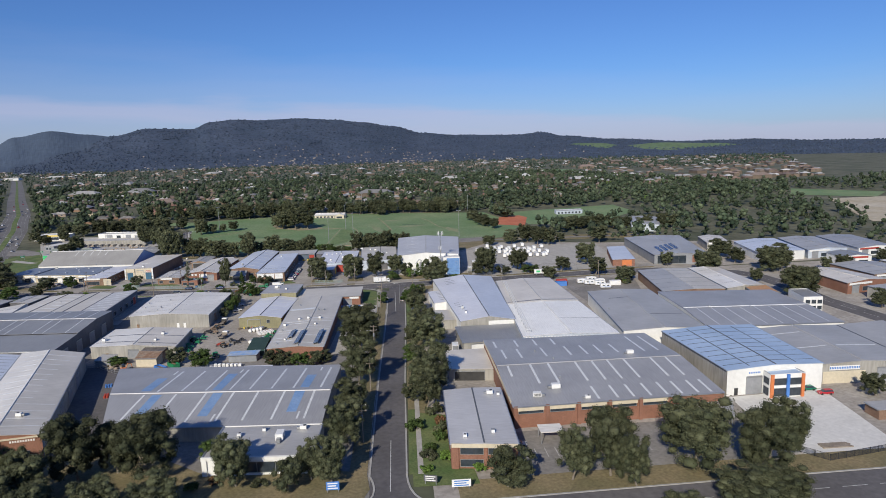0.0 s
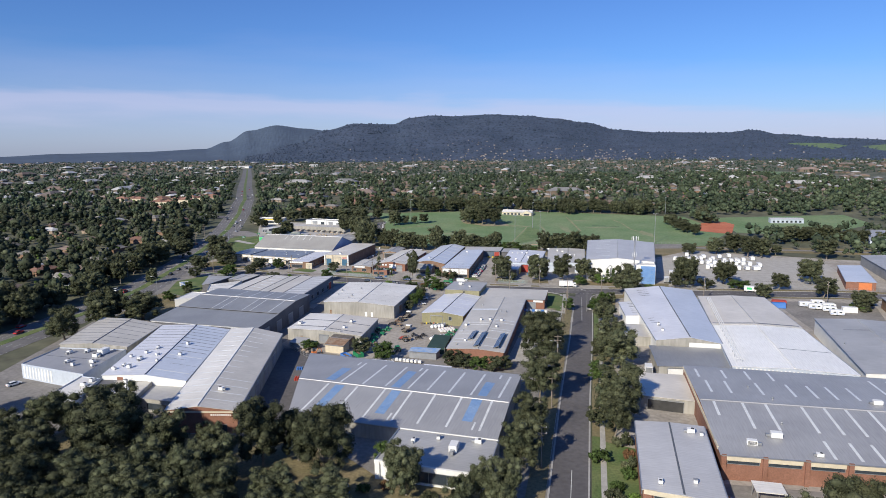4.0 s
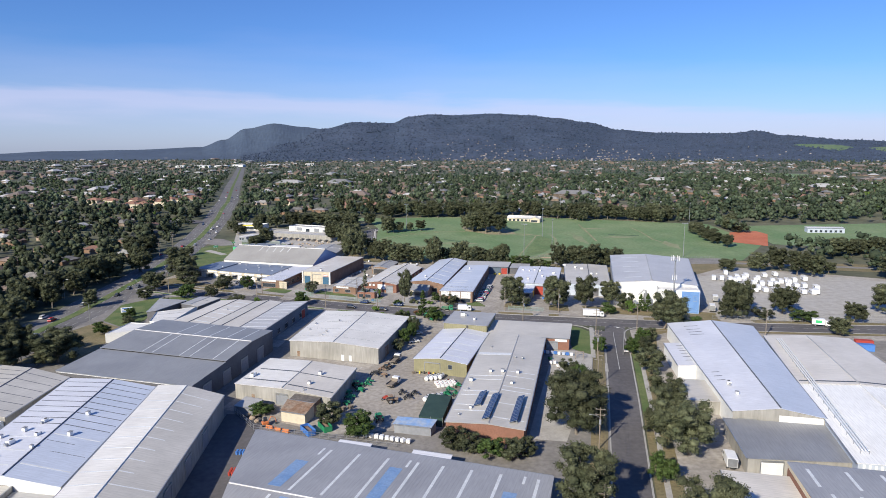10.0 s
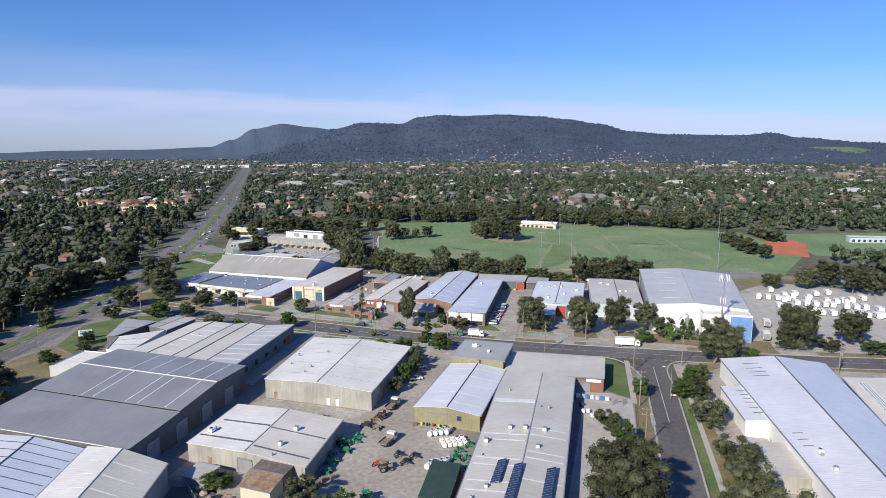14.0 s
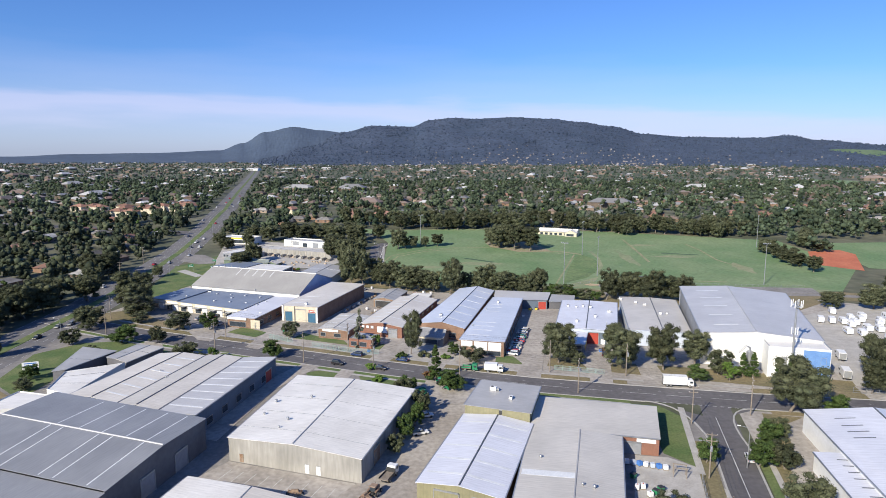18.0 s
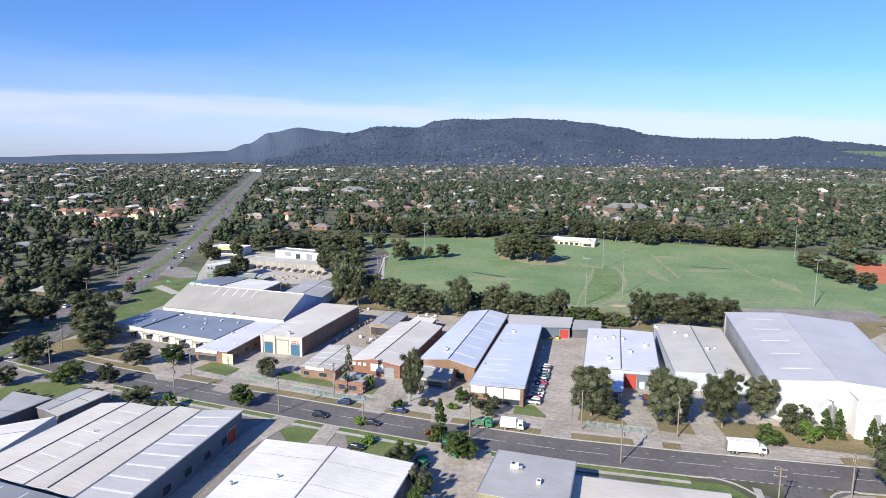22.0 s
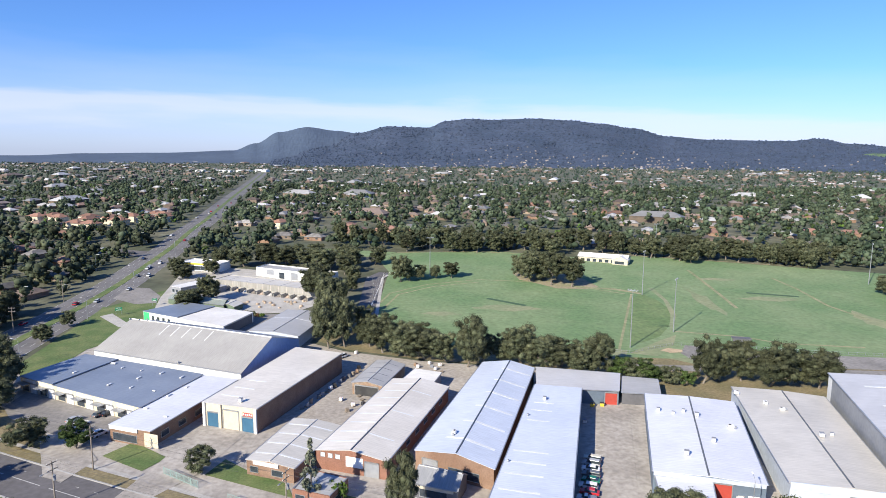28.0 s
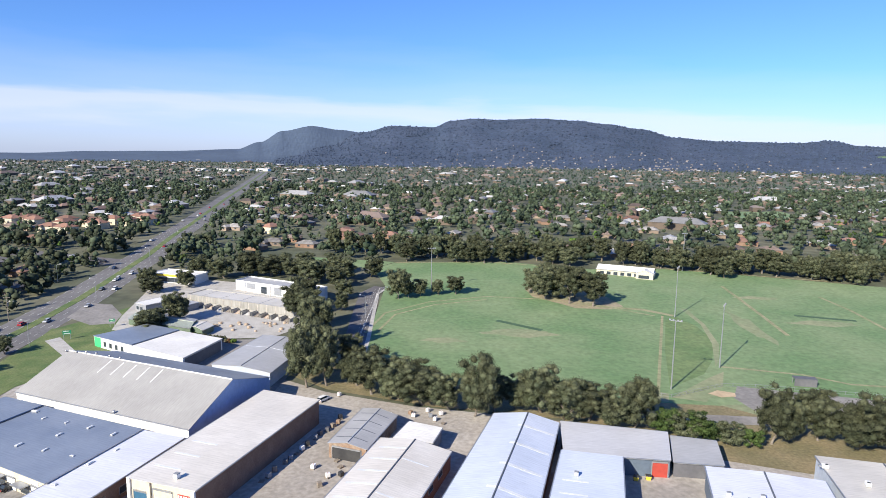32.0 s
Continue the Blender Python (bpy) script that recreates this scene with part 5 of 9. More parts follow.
# the machinery yard block
building("concrete_warehouse", "stained concrete warehouse with white ribbed roof", [(-50, 306), (-16, 295.5), (-6.5, 338), (-43.5, 349)],
         [(0, 6.0), (0.5, 6.9), (1, 6.0)], [ROOF_WHITE, ROOF_WHITE], BLOCK, cap=ROOF_MID, seams=strips(0, 4, 0.04, 0.96, 0.05) + strips(1, 4, 0.04, 0.96, 0.05),
         fronts=[("door", 21, 1.1, 0.2, 2.4, WHITE), ("door", 24, 1.1, 0.2, 2.4, WHITE), ("door", 3, 1.1, 0.2, 2.3, RUST)], sides=[("roller", 8, 4.5, 0, 4.2, RUST), ("roller", 26, 4.5, 0, 4.2, WALL_GREY)])
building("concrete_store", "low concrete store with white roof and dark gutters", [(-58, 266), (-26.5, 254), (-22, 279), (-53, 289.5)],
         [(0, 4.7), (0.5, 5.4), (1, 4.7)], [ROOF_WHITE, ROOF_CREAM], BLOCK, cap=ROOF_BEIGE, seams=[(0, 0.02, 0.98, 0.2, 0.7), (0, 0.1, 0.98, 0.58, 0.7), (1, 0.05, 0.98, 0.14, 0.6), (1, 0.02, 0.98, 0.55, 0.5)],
         fronts=[("roller", 15, 4.0, 0, 3.4, WALL_GREY), ("door", 6, 1.1, 0, 2.2, RUST)])
building("olive_shed", "olive sheet metal shed with pale gabled roof", [(-3, 288), (15, 281.5), (25.5, 317.5), (7.8, 323.5)],
         [(0, 4.7), (0.5, 5.8), (1, 4.7)], [ROOF_ICE, ROOF_ICE], WALL_OLIVE, cap=LAP, sky=strips(0, 5, 0.06, 0.94, 0.8) + strips(1, 5, 0.06, 0.94, 0.8),
         fronts=[("window", 12.5, 1.4, 2.4, 3.8, None), ("roller", 4, 5.5, 0, 3.8, WALL_OLIVE)])
building("olive_store", "tall olive store with flat grey roof", [(8, 324), (24.8, 318.2), (30, 337), (13.5, 342.5)],
         [(0, 7.2), (1, 7.4)], ROOF_MID, WALL_OLIVE, fronts=[("door", 9.5, 0.8, 4.9, 7.0, DARK)])
building("long_factory", "long brick factory with weathered roof and solar panels", [(7, 237), (27.2, 231.4), (46.6, 310.4), (25, 316)],
         [(0, 4.6), (0.55, 5.3), (1, 4.6)], [ROOF_BEIGE, ROOF_BEIGE], BRICK_RED, cap=ROOF_MID,
         sky=[(0, 0.05, 0.95, t, 0.5) for t in (0.1, 0.15, 0.24, 0.28, 0.4, 0.44)] + [(1, 0.05, 0.95, t, 0.5) for t in (0.06, 0.18, 0.3, 0.34, 0.45, 0.5)] + [(0, 0.02, 0.98, 0.71, 2.4)])
building("factory_wing", "cream roofed brick wing on the street corner", [(25.1, 316.2), (55.8, 309.6), (60.8, 328.4), (28.8, 335.4)],
         [(0, 4.6), (1, 5.0)], ROOF_BEIGE, BRICK_RED, axis="w", sides=[("window", 3, 8, 1, 2.6, None)], fronts=[("panel", 26, 4.6, 3.2, 4.2, WHITE), ("roller", 23, 4, 0, 3.0, WALL_GREY)])
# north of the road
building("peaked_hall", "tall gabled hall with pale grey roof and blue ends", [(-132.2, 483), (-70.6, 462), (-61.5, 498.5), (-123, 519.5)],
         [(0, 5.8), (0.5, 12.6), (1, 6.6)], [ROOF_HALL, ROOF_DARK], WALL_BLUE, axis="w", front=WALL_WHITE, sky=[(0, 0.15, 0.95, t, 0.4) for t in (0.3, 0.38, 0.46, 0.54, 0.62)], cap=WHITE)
building("shop_row", "row of cream shops with slate blue roof", [(-142, 458.5), (-90.4, 435.6), (-83.8, 463), (-134.5, 481.5)],
         [(0, 4.6), (0.3, 4.9), (0.302, 4.6), (1, 4.9)], [ROOF_SLATE, ROOF_SLATE], WALL_CREAM, parapet=0.0,
         fronts=[it for i in range(6) for it in (("window", 1 + 9.2 * i, 3.4, 0.4, 2.6, None), ("roller", 5.2 + 9.2 * i, 3.2, 0, 3.0, WHITE), ("awning", 0.8 + 9.2 * i, 4.0, 2.9, 3.1, STEEL), ("panel", 1.0 + 9.2 * i, 7, 3.4, 4.3, WHITE))], lefts=[("panel", 1, 18, 0.3, 4.2, WALL_WHITE)])
building("brick_corner_shop", "low brick shop with white flat roof", [(-92.8, 424.8), (-79.8, 421), (-70.8, 459.5), (-83.4, 463.2)],
         [(0, 4.5), (1, 4.7)], ROOF_ICE, BRICK_BROWN, fronts=[("window", 1, 8, 0.6, 2.6, None), ("fascia", 0, 9.5, 3.6, 4.6, WALL_WHITE), ("panel", 11.5, 4.5, 0.2, 4, WALL_CREAM)], sides=windows(4, 7, 4, 3, 1.2, 2.8))
building("tan_warehouse", "cream fronted warehouse with blue and yellow doors", [(-72, 435.8), (-55, 431), (-41.4, 480.6), (-59.4, 487.4)],
         [(0, 6.8), (1, 7.2)], ROOF_CREAM, BRICK_BROWN, front=WALL_CREAM, parapet=0.0,
         fronts=[("roller", 1.6, 3.6, 0, 4.2, TEAL), ("roller", 6.8, 5.0, 0, 5.5, WALL_CREAM), ("roller", 13.0, 3.6, 0, 4.2, TEAL), ("fin", 0.1, 0.8, 0, 7, WALL_WHITE), ("fin", 5.4, 0.9, 0, 7, WALL_CREAM), ("fin", 17.0, 0.8, 0, 7, WALL_WHITE), ("letters", 13.2, 3.2, 4.6, 5.6, REDP)],
         sky=[(0, 0.1, 0.5, t, 0.6) for t in (0.12, 0.24, 0.36)])
building("brick_factory_unit", "low brown brick factory with grey sheet roof", [(-50, 409), (-37.5, 405.3), (-31.5, 429), (-45, 433)],
         [(0, 3.8), (0.5, 4.4), (1, 3.8)], [ROOF_BEIGE, ROOF_BEIGE], BRICK_BROWN, sky=strips(0, 4, 0.05, 0.95, 0.6) + strips(1, 4, 0.05, 0.95, 0.6),
         fronts=[("fascia", 2, 7, 3.1, 4.0, WHITE), ("window", 1, 2.2, 1, 2.4, None), ("window", 7, 3, 1, 2.4, None)])
building("brick_cottage_office", "small red brick office with white flat roof", [(-35.5, 397), (-26.5, 394), (-24, 402), (-33.5, 406)],
         [(0, 3.3), (1, 3.5)], ROOF_MID, BRICK_RED, parapet=0.2, fronts=[("window", 0.8, 2.4, 0.8, 2.4, None), ("window", 4.4, 3.0, 0.8, 2.4, None)], sides=[("window", 2, 3, 0.8, 2.2, None)], category="office")
# A dark panel in the open front imitates the shade inside the shed.
building("open_machine_shed", "open sided storage shed with curved grey roof", [(-34, 461), (-24, 458), (-19, 479), (-29, 483)],
         [(0, 4.0), (0.5, 4.9), (1, 4.0)], [ROOF_MID, ROOF_MID], RUST, seams=strips(0, 4, 0.05, 0.95, 0.3) + strips(1, 4, 0.05, 0.95, 0.3), fronts=[("roller", 1, 8, 0, 3.2, DARK)])
building("brick_gable_factory", "red brick factory with cream gabled roof", [(-34, 413), (-16, 408), (-3, 457), (-21, 463)],
         [(0, 4.7), (0.5, 6.1), (1, 4.7)], [ROOF_CREAM, ROOF_CREAM], BRICK_RED, sky=strips(0, 8, 0.05, 0.95, 0.7) + strips(1, 3, 0.05, 0.95, 0.5), cap=LAP,
         fronts=[("window", 1.2, 1.2, 3.4, 4.4, WHITE), ("window", 3.2, 1.2, 3.4, 4.4, WHITE), ("window", 5.2, 1.2, 3.4, 4.4, WHITE), ("panel", 8, 4.5, 1.8, 4.4, WHITE), ("roller", 13, 3.6, 0, 3.6, WALL_GREY)], sides=windows(6, 7, 6, 3.0, 2.4, 3.6))
building("small_white_shed", "small white roofed store behind the factory", [(-18, 466), (-8, 463), (-6, 472), (-15, 476)], [(0, 3.6), (1, 3.9)], ROOF_WHITE, WALL_GREY)
building("wavy_gable_factory", "pale gabled factory with bright skylight bands", [(-9.6, 413.2), (9.2, 404.6), (25.4, 474.4), (8.4, 479.6)],
         [(0, 5.2), (0.53, 6.9), (1, 5.3)], [ROOF_BLUE, ROOF_BLUE], BRICK_BROWN, sky=strips(0, 6, 0.02, 0.98, 1.0) + strips(1, 6, 0.02, 0.98, 1.0), cap=LAP, front=BRICK_BROWN,
         fronts=[("roller", 2, 4, 0, 3.6, WALL_GREY), ("window", 9, 8, 1.0, 3.0, None)])
building("dark_gable_office", "dark timber gabled office with pale balcony", [(-9, 401), (1, 398), (3, 405), (-7, 409)], [(0, 3.4), (0.5, 5.6), (1, 3.4)], [ROOF_DARK, ROOF_DARK], WALL_DARK,
         fronts=[("window", 1.5, 6.5, 0.6, 2.4, None), ("fascia", 0.5, 9, 2.6, 3.3, WALL_CREAM)], category="office", axis="w")
building("ice_roof_factory", "flat pale roof factory with white front panels", [(7.3, 389), (23.4, 385), (37.8, 455), (24.2, 458)],
         [(0, 5.6), (1, 5.9)], ROOF_BLUE, BRICK_BROWN, parapet=0.0, sky=[(0, 0.05, 0.6, t, 0.6) for t in (0.1, 0.2, 0.28, 0.36)] + [(0, 0.1, 0.5, t, 0.6) for t in (0.62, 0.72, 0.8)],
         fronts=[("panel", 0.4, 4.4, 3.2, 5.4, WHITE), ("panel", 5.4, 5.0, 2.2, 5.4, WHITE), ("panel", 10.8, 4.8, 2.2, 5.4, WHITE), ("window", 5.4, 10, 0.4, 2.0, None)],
         sides=windows(6, 7, 7, 3.0, 1.6, 3.6))
building("rear_grey_unit", "grey roofed rear unit with orange roller door", [(24.8, 458.6), (49.8, 456.8), (53.4, 471.6), (26.4, 476.4)],
         [(0, 4.6), (1, 4.9)], ROOF_SILVER, WALL_SLATE, axis="w", fronts=[("roller", 21, 3.6, 0, 3.8, REDP), ("panel", 16.6, 3.8, 0.2, 3.4, WALL_SLATE)])
building("ice_roof_workshop", "pale blue roofed workshop with orange roller door", [(45.5, 405), (68.5, 400), (80.5, 447), (56.5, 452)],
         [(0, 5.7), (0.5, 6.1), (1, 5.7)], [ROOF_ICE, ROOF_ICE], WALL_SLATE, cap=LAP, front=WALL_SLATE,
         fronts=[("fascia", 0, 23.4, 4.9, 5.8, WALL_PALE), ("roller", 11.4, 5.2, 0, 4.6, REDP), ("door", 18, 1.2, 0, 2.4, WHITE), ("panel", 20, 2.6, 0.3, 2.6, WHITE), ("window", 17.6, 1.6, 0.4, 2.2, WHITE)])
building("workshop_office", "pale roofed office annex with glass front", [(43.5, 388), (53, 386), (57.4, 402), (46, 404.6)],
         [(0, 4.6), (1, 4.8)], ROOF_ICE, WALL_SLATE, fronts=[("window", 0.8, 8, 0.6, 2.4, None), ("window", 0.8, 8, 2.8, 4.2, None)], sides=[("panel", 8, 6, 0.3, 4.0, YELLOW)], category="office")
building("flat_grey_factory", "flat grey roof factory with pale blue front", [(74, 401), (96, 396.5), (109, 452), (85, 459)],
         [(0, 5.8), (0.55, 6.3), (1, 5.9)], [ROOF_BEIGE, ROOF_BEIGE], WALL_PALE, front=WALL_PALE, cap=LAP, fronts=[("fascia", 0, 22, 4.4, 6.2, WALL_PALE), ("roller", 12, 4.5, 0, 4, WALL_DARK)])
building("big_white_warehouse", "huge white walled warehouse with grey sheet roof", [(93, 379.5), (130, 369.5), (155, 443), (113, 457.5)],
         [(0, 11.4), (0.46, 13.0), (1, 11.4)], [ROOF_SILVER, ROOF_SILVER], WALL_WHITE, front=WALL_WHITE, sky=strips(0, 5, 0.3, 0.75, 0.8), cap=ROOF_MID, lefts=[("panel", 4, 74, 0.2, 11, WALL_GREY)])
building("white_front_block", "white front block with blue end wall", [(110, 366), (127.5, 360.5), (130, 369.3), (112, 374)],
         [(0, 10.4), (1, 10.8)], ROOF_WHITE, WALL_WHITE, parapet=0.4, fronts=[("panel", 10.4, 7.8, 0.2, 10.4, SKYLIGHT_BLUE), ("window", 4, 1.6, 3, 7.5, WALL_GREY), ("window", 15.5, 1.6, 6, 8.2, WALL_WHITE)], sides=[("panel", 0.2, 8.6, 0.2, 10.6, SKYLIGHT_BLUE)])
building("street_stores", "white and blue store with flat roofs", [(-145, 542), (-98.5, 518), (-94.2, 541.5), (-133.5, 560)],
         [(0, 4.6), (0.45, 4.9), (0.452, 4.6), (1, 5.0)], [ROOF_SLATE, ROOF_WHITE], WALL_WHITE, parapet=0.0, fronts=[("panel", 0.2, 4, 0.2, 4.4, GREEN_SIGN)] + windows(6, 3.6, 4, 1.6, 1.4, 3.2), lefts=[("panel", 1, 6, 0.3, 4.2, GREEN_SIGN)], sides=[("panel", 1, 22, 0.2, 4.4, WALL_DARK)], category="shop")
building("grey_yard_shed", "grey roofed shed beside the trees", [(-86, 513), (-64, 506.5), (-60, 540), (-80, 548)],
         [(0, 5.0), (0.5, 5.8), (1, 5.0)], [ROOF_MID, ROOF_MID], WALL_PALE, sky=[(0, 0.05, 0.95, 0.6, 0.4), (1, 0.05, 0.95, 0.6, 0.4)])
building("garden_centre", "white garden supply building with flat roof", [(-124, 634), (-74, 610), (-72, 622), (-120, 645)],
         [(0, 5.6), (1, 5.8)], ROOF_MID, WALL_WHITE, parapet=0.6, fronts=[("panel", 8, 6, 2.5, 5.4, WALL_GREY), ("window", 18, 4, 1, 4.5, None), ("panel", 27, 5, 1, 5.2, WALL_GREY), ("roller", 36, 4, 0, 4.2, WALL_GREY), ("window", 43, 4, 1, 4.5, None), ("fin", 6.5, 0.6, 0, 6.2, WALL_WHITE), ("fin", 24, 0.6, 0, 6.2, WALL_WHITE), ("fin", 42, 0.6, 0, 6.2, WALL_WHITE)], category="shop")
building("garden_shed_row", "long low cream storage row with flat roof", [(-139, 609), (-79, 585.5), (-74, 598), (-134, 620)],
         [(0, 4.2), (1, 4.6)], ROOF_BEIGE, BLOCK, axis="w", parapet=0.4, category="shed", fronts=[("panel", 2 + 5.2 * i, 0.5, 0, 4.3, CONCRETE) for i in range(12)], seams=strips(0, 5, 0.05, 0.95, 0.2))
building("service_station", "white and yellow service station with flat canopy", [(-179, 648), (-149, 640), (-147, 653), (-174, 661)], [(0, 4.6), (1, 4.7)], ROOF_WHITE, WALL_WHITE, parapet=0.5, fronts=[("fascia", 0, 30, 3.9, 5.0, YELLOW), ("window", 4, 18, 0.8, 3.2, None)], category="shop")
building("supply_office", "small white roofed office in the supply yard", [(-156, 592), (-148.5, 587.5), (-141, 601), (-149, 606)], [(0, 3.6), (1, 3.8)], ROOF_WHITE, WALL_GREY, fronts=windows(1, 3, 2, 2, 0.9, 2.4), category="office")
building("supply_shelter", "grey flat roofed shelter beside the supply office", [(-141, 594), (-131, 590), (-128, 597), (-138, 602)], [(0, 3.2), (1, 3.4)], ROOF_MID, WALL_GREY, category="shed")
building("market_shed", "low pale green roofed nursery shed", [(-147, 570), (-114, 557.5), (-117, 571), (-148, 583)], [(0, 3.2), (0.5, 3.9), (1, 3.2)], [surf("pale_green_roof_sheet", (0.33, 0.36, 0.31), (0.27, 0.3, 0.26), 0.6), ROOF_MID], FENCE_PAINT, axis="w", category="shed")
building("supply_kiosk", "small brown kiosk with hipped roof", [(-116, 561), (-108.5, 556.5), (-107, 564), (-115, 569)], [(0, 2.8), (0.5, 3.6), (1, 2.8)], [ROOF_BEIGE, ROOF_BEIGE], FENCE_PAINT, category="shed")
building("field_pavilion", "long white roofed sports pavilion", [(76.5, 690), (106.5, 677.5), (111.5, 689.5), (81, 702.5)], [(0, 3.4), (0.5, 5.2), (1, 3.4)], [ROOF_WHITE, ROOF_WHITE], WALL_CREAM, axis="w", fronts=windows(2, 4, 8, 2.4, 0.6, 2.4), category="pavilion")
building("pavilion_wing", "white gabled front wing of the sports pavilion", [(97, 678.5), (106, 674.8), (109.8, 684), (100.8, 687.8)], [(0, 3.3), (0.5, 5.4), (1, 3.3)], [ROOF_WHITE, ROOF_WHITE], WALL_CREAM, fronts=[("window", 1.5, 6, 0.6, 2.4, None)], category="pavilion")
building("field_shed", "long white shed beside the athletics field", [(328, 612), (358, 608), (360, 616), (330, 620)], [(0, 4.4), (1, 4.6)], ROOF_WHITE, WALL_PALE, axis="w", fronts=windows(2, 4, 7, 2, 0.8, 2.6), category="shed")
building("swim_centre", "pale blue hall with red trim", [(331, 477), (352, 466), (388, 516), (368, 536)], [(0, 6), (0.5, 7), (1, 6)], [ROOF_MID, ROOF_MID], WALL_PALE, sides=[("panel", 2 + 12 * i, 5, 0.3, 5.5, WALL_WHITE) for i in range(5)], category="hall")
building("solar_office", "grey warehouse with solar panels and red corner", [(252, 337), (284, 325), (322, 402), (280, 412)], [(0, 6.2), (0.5, 7.2), (1, 6.2)], [ROOF_MID, ROOF_MID], WALL_GREY, fronts=[("panel", 24, 9, 1, 6, BRICK_RED), ("window", 2, 18, 0.6, 5.6, None)])
building("blue_canopy_store", "small pale blue roofed brick store", [(225, 343), (238, 338), (262, 386), (250, 389)], [(0, 4.4), (1, 4.6)], ROOF_BLUE, BRICK_RED, fronts=[("panel", 6, 6, 0.2, 4, ORANGE)])
for _k, _r, _w, _c in (
        ([(287, 230), (313, 230), (315, 262), (296, 264)], ROOF_CREAM, BRICK_RED, "off-white"), ([(314, 312), (350, 313), (374, 362), (338, 362)], ROOF_BLUE, WALL_WHITE, "pale blue"), ([(352, 312), (382, 309), (405, 355), (378, 362)], ROOF_MID, WALL_PALE, "grey"), ([(386, 304), (414, 302), (435, 350), (409, 357)], ROOF_GREY, WALL_WHITE, "dark grey"),
        ([(318, 366), (333, 361), (350, 390), (334, 395)], ROOF_CREAM, BLOCK, "cream"), ([(318, 240), (345, 234), (352, 266), (324, 272)], ROOF_MID, BRICK_BROWN, "weathered grey"), ([(352, 232), (382, 225), (390, 260), (358, 268)], ROOF_WHITE, BLOCK, "white"), ([(287, 185), (325, 176), (332, 215), (290, 222)], ROOF_MID, BLOCK, "grey"), ([(340, 170), (380, 160), (390, 200), (346, 212)], ROOF_BEIGE, BRICK_RED, "beige"), ([(286, 120), (330, 108), (340, 150), (290, 162)], ROOF_GREY, WALL_WHITE, "dark grey"), ([(350, 285), (368, 281), (374, 298), (356, 302)], ROOF_DARK, WALL_WHITE, "dark")):
    building("estate_warehouse", _c + " roof warehouse in the estate's east", _k, [(0, 5.6), (0.5, 6.6), (1, 5.6)], [_r, _r], _w, fronts=[("roller", 3, 4.5, 0, 4.2, WALL_GREY), ("window", 10, 6, 1, 3, None), ("fascia", 1, 15, 4.4, 5.4, WALL_WHITE if _w is not WALL_WHITE else REDP)], seams=strips(0, 3, 0.05, 0.95, 0.2) + strips(1, 3, 0.05, 0.95, 0.2))
building("brick_kiosk", "small brown brick substation beside the forecourt", [(165, 119.5), (172, 117.7), (173.4, 123), (166.4, 124.8)], [(0, 2.9), (1, 3.0)], ROOF_MID, BRICK_BROWN, category="kiosk")
_c = thing("loading_canopy", 120, 136.6, 0.06, -10, "flat grey canopy on posts beside the brick wall", "canopy")
part("roof", Geo().prism([(-10.5, -4.6, 3.3), (6, -6.6, 3.3), (12, 4.2, 3.3), (-7.5, 6.4, 3.3)], [(-10.5, -4.6, 3.55), (6, -6.6, 3.55), (12, 4.2, 3.55), (-7.5, 6.4, 3.55)]), ROOF_MID, _c)
for _x, _y in ((-9.8, -4.2), (5.6, -6), (11, 3.6), (-1.5, -5)):
    part("post", Geo().box(_x - 0.09, _x + 0.09, _y - 0.09, _y + 0.09, -0.05, 3.32), STEEL, _c)

# ---- rooftop plant ----
bpy.context.view_layer.update()
_graph = bpy.context.evaluated_depsgraph_get()


def top_at(x, y):
    hit, place, *_ = scene.ray_cast(_graph, Vector((x, y, 70)), Vector((0, 0, -1)))
    return place.z if hit else gz(y)


def set_down(proto, x, y, yaw, scale=1.0, z=None):
    """A copy of a thing standing at a place."""
    return copy_thing(proto, pose(x, y, top_at(x, y) - 0.03 if z is None else z, 0, 0, yaw) @ Matrix.Diagonal((scale, scale, scale, 1)))


def ac_unit():
    a = thing("air_conditioner", 0, 0, 0, 0, "white boxed rooftop air conditioner on metal roof", "air conditioner", "rooftop air conditioners")
    part("casing", Geo().box(-1.0, 1.0, -0.7, 0.7, 0.25, 1.35), WHITE, a, bevel=0.05)
    part("fan_grille", Geo().tube([(0.4, 0, 1.33), (0.4, 0, 1.45)], [0.5, 0.46], 12), DARK, a)
    part("duct", Geo().box(-1.9, -1.0, -0.35, 0.35, 0.3, 0.95), STEEL, a)
    for y in (-0.5, 0.5):
        part("skid", Geo().box(-1.1, 1.1, y - 0.08, y + 0.08, 0, 0.26), STEEL, a)
    return a


def cooler():
    a = thing("evaporative_cooler", 0, 0, 0, 0, "pale boxy evaporative cooler on roof", "cooler", "rooftop coolers")
    part("casing", Geo().box(-0.6, 0.6, -0.6, 0.6, 0.3, 1.3, 0.08), WHITE, a, bevel=0.05)
    part("lid", Geo().box(-0.66, 0.66, -0.66, 0.66, 1.28, 1.42, 0.12), WALL_GREY, a)
    part("base_duct", Geo().box(-0.4, 0.4, -0.4, 0.4, 0, 0.32), STEEL, a)
    return a


def whirly():
    a = thing("roof_ventilator", 0, 0, 0, 0, "small round metal roof ventilator", "roof vent", "roof ventilators")
    part("throat", Geo().tube([(0, 0, 0), (0, 0, 0.45)], [0.24, 0.24], 10), STEEL, a)
    part("turbine", Geo().tube([(0, 0, 0.42), (0, 0, 0.52), (0, 0, 0.72), (0, 0, 0.9), (0, 0, 0.98)], [0.26, 0.4, 0.45, 0.34, 0.08], 12), STEEL, a)
    return a


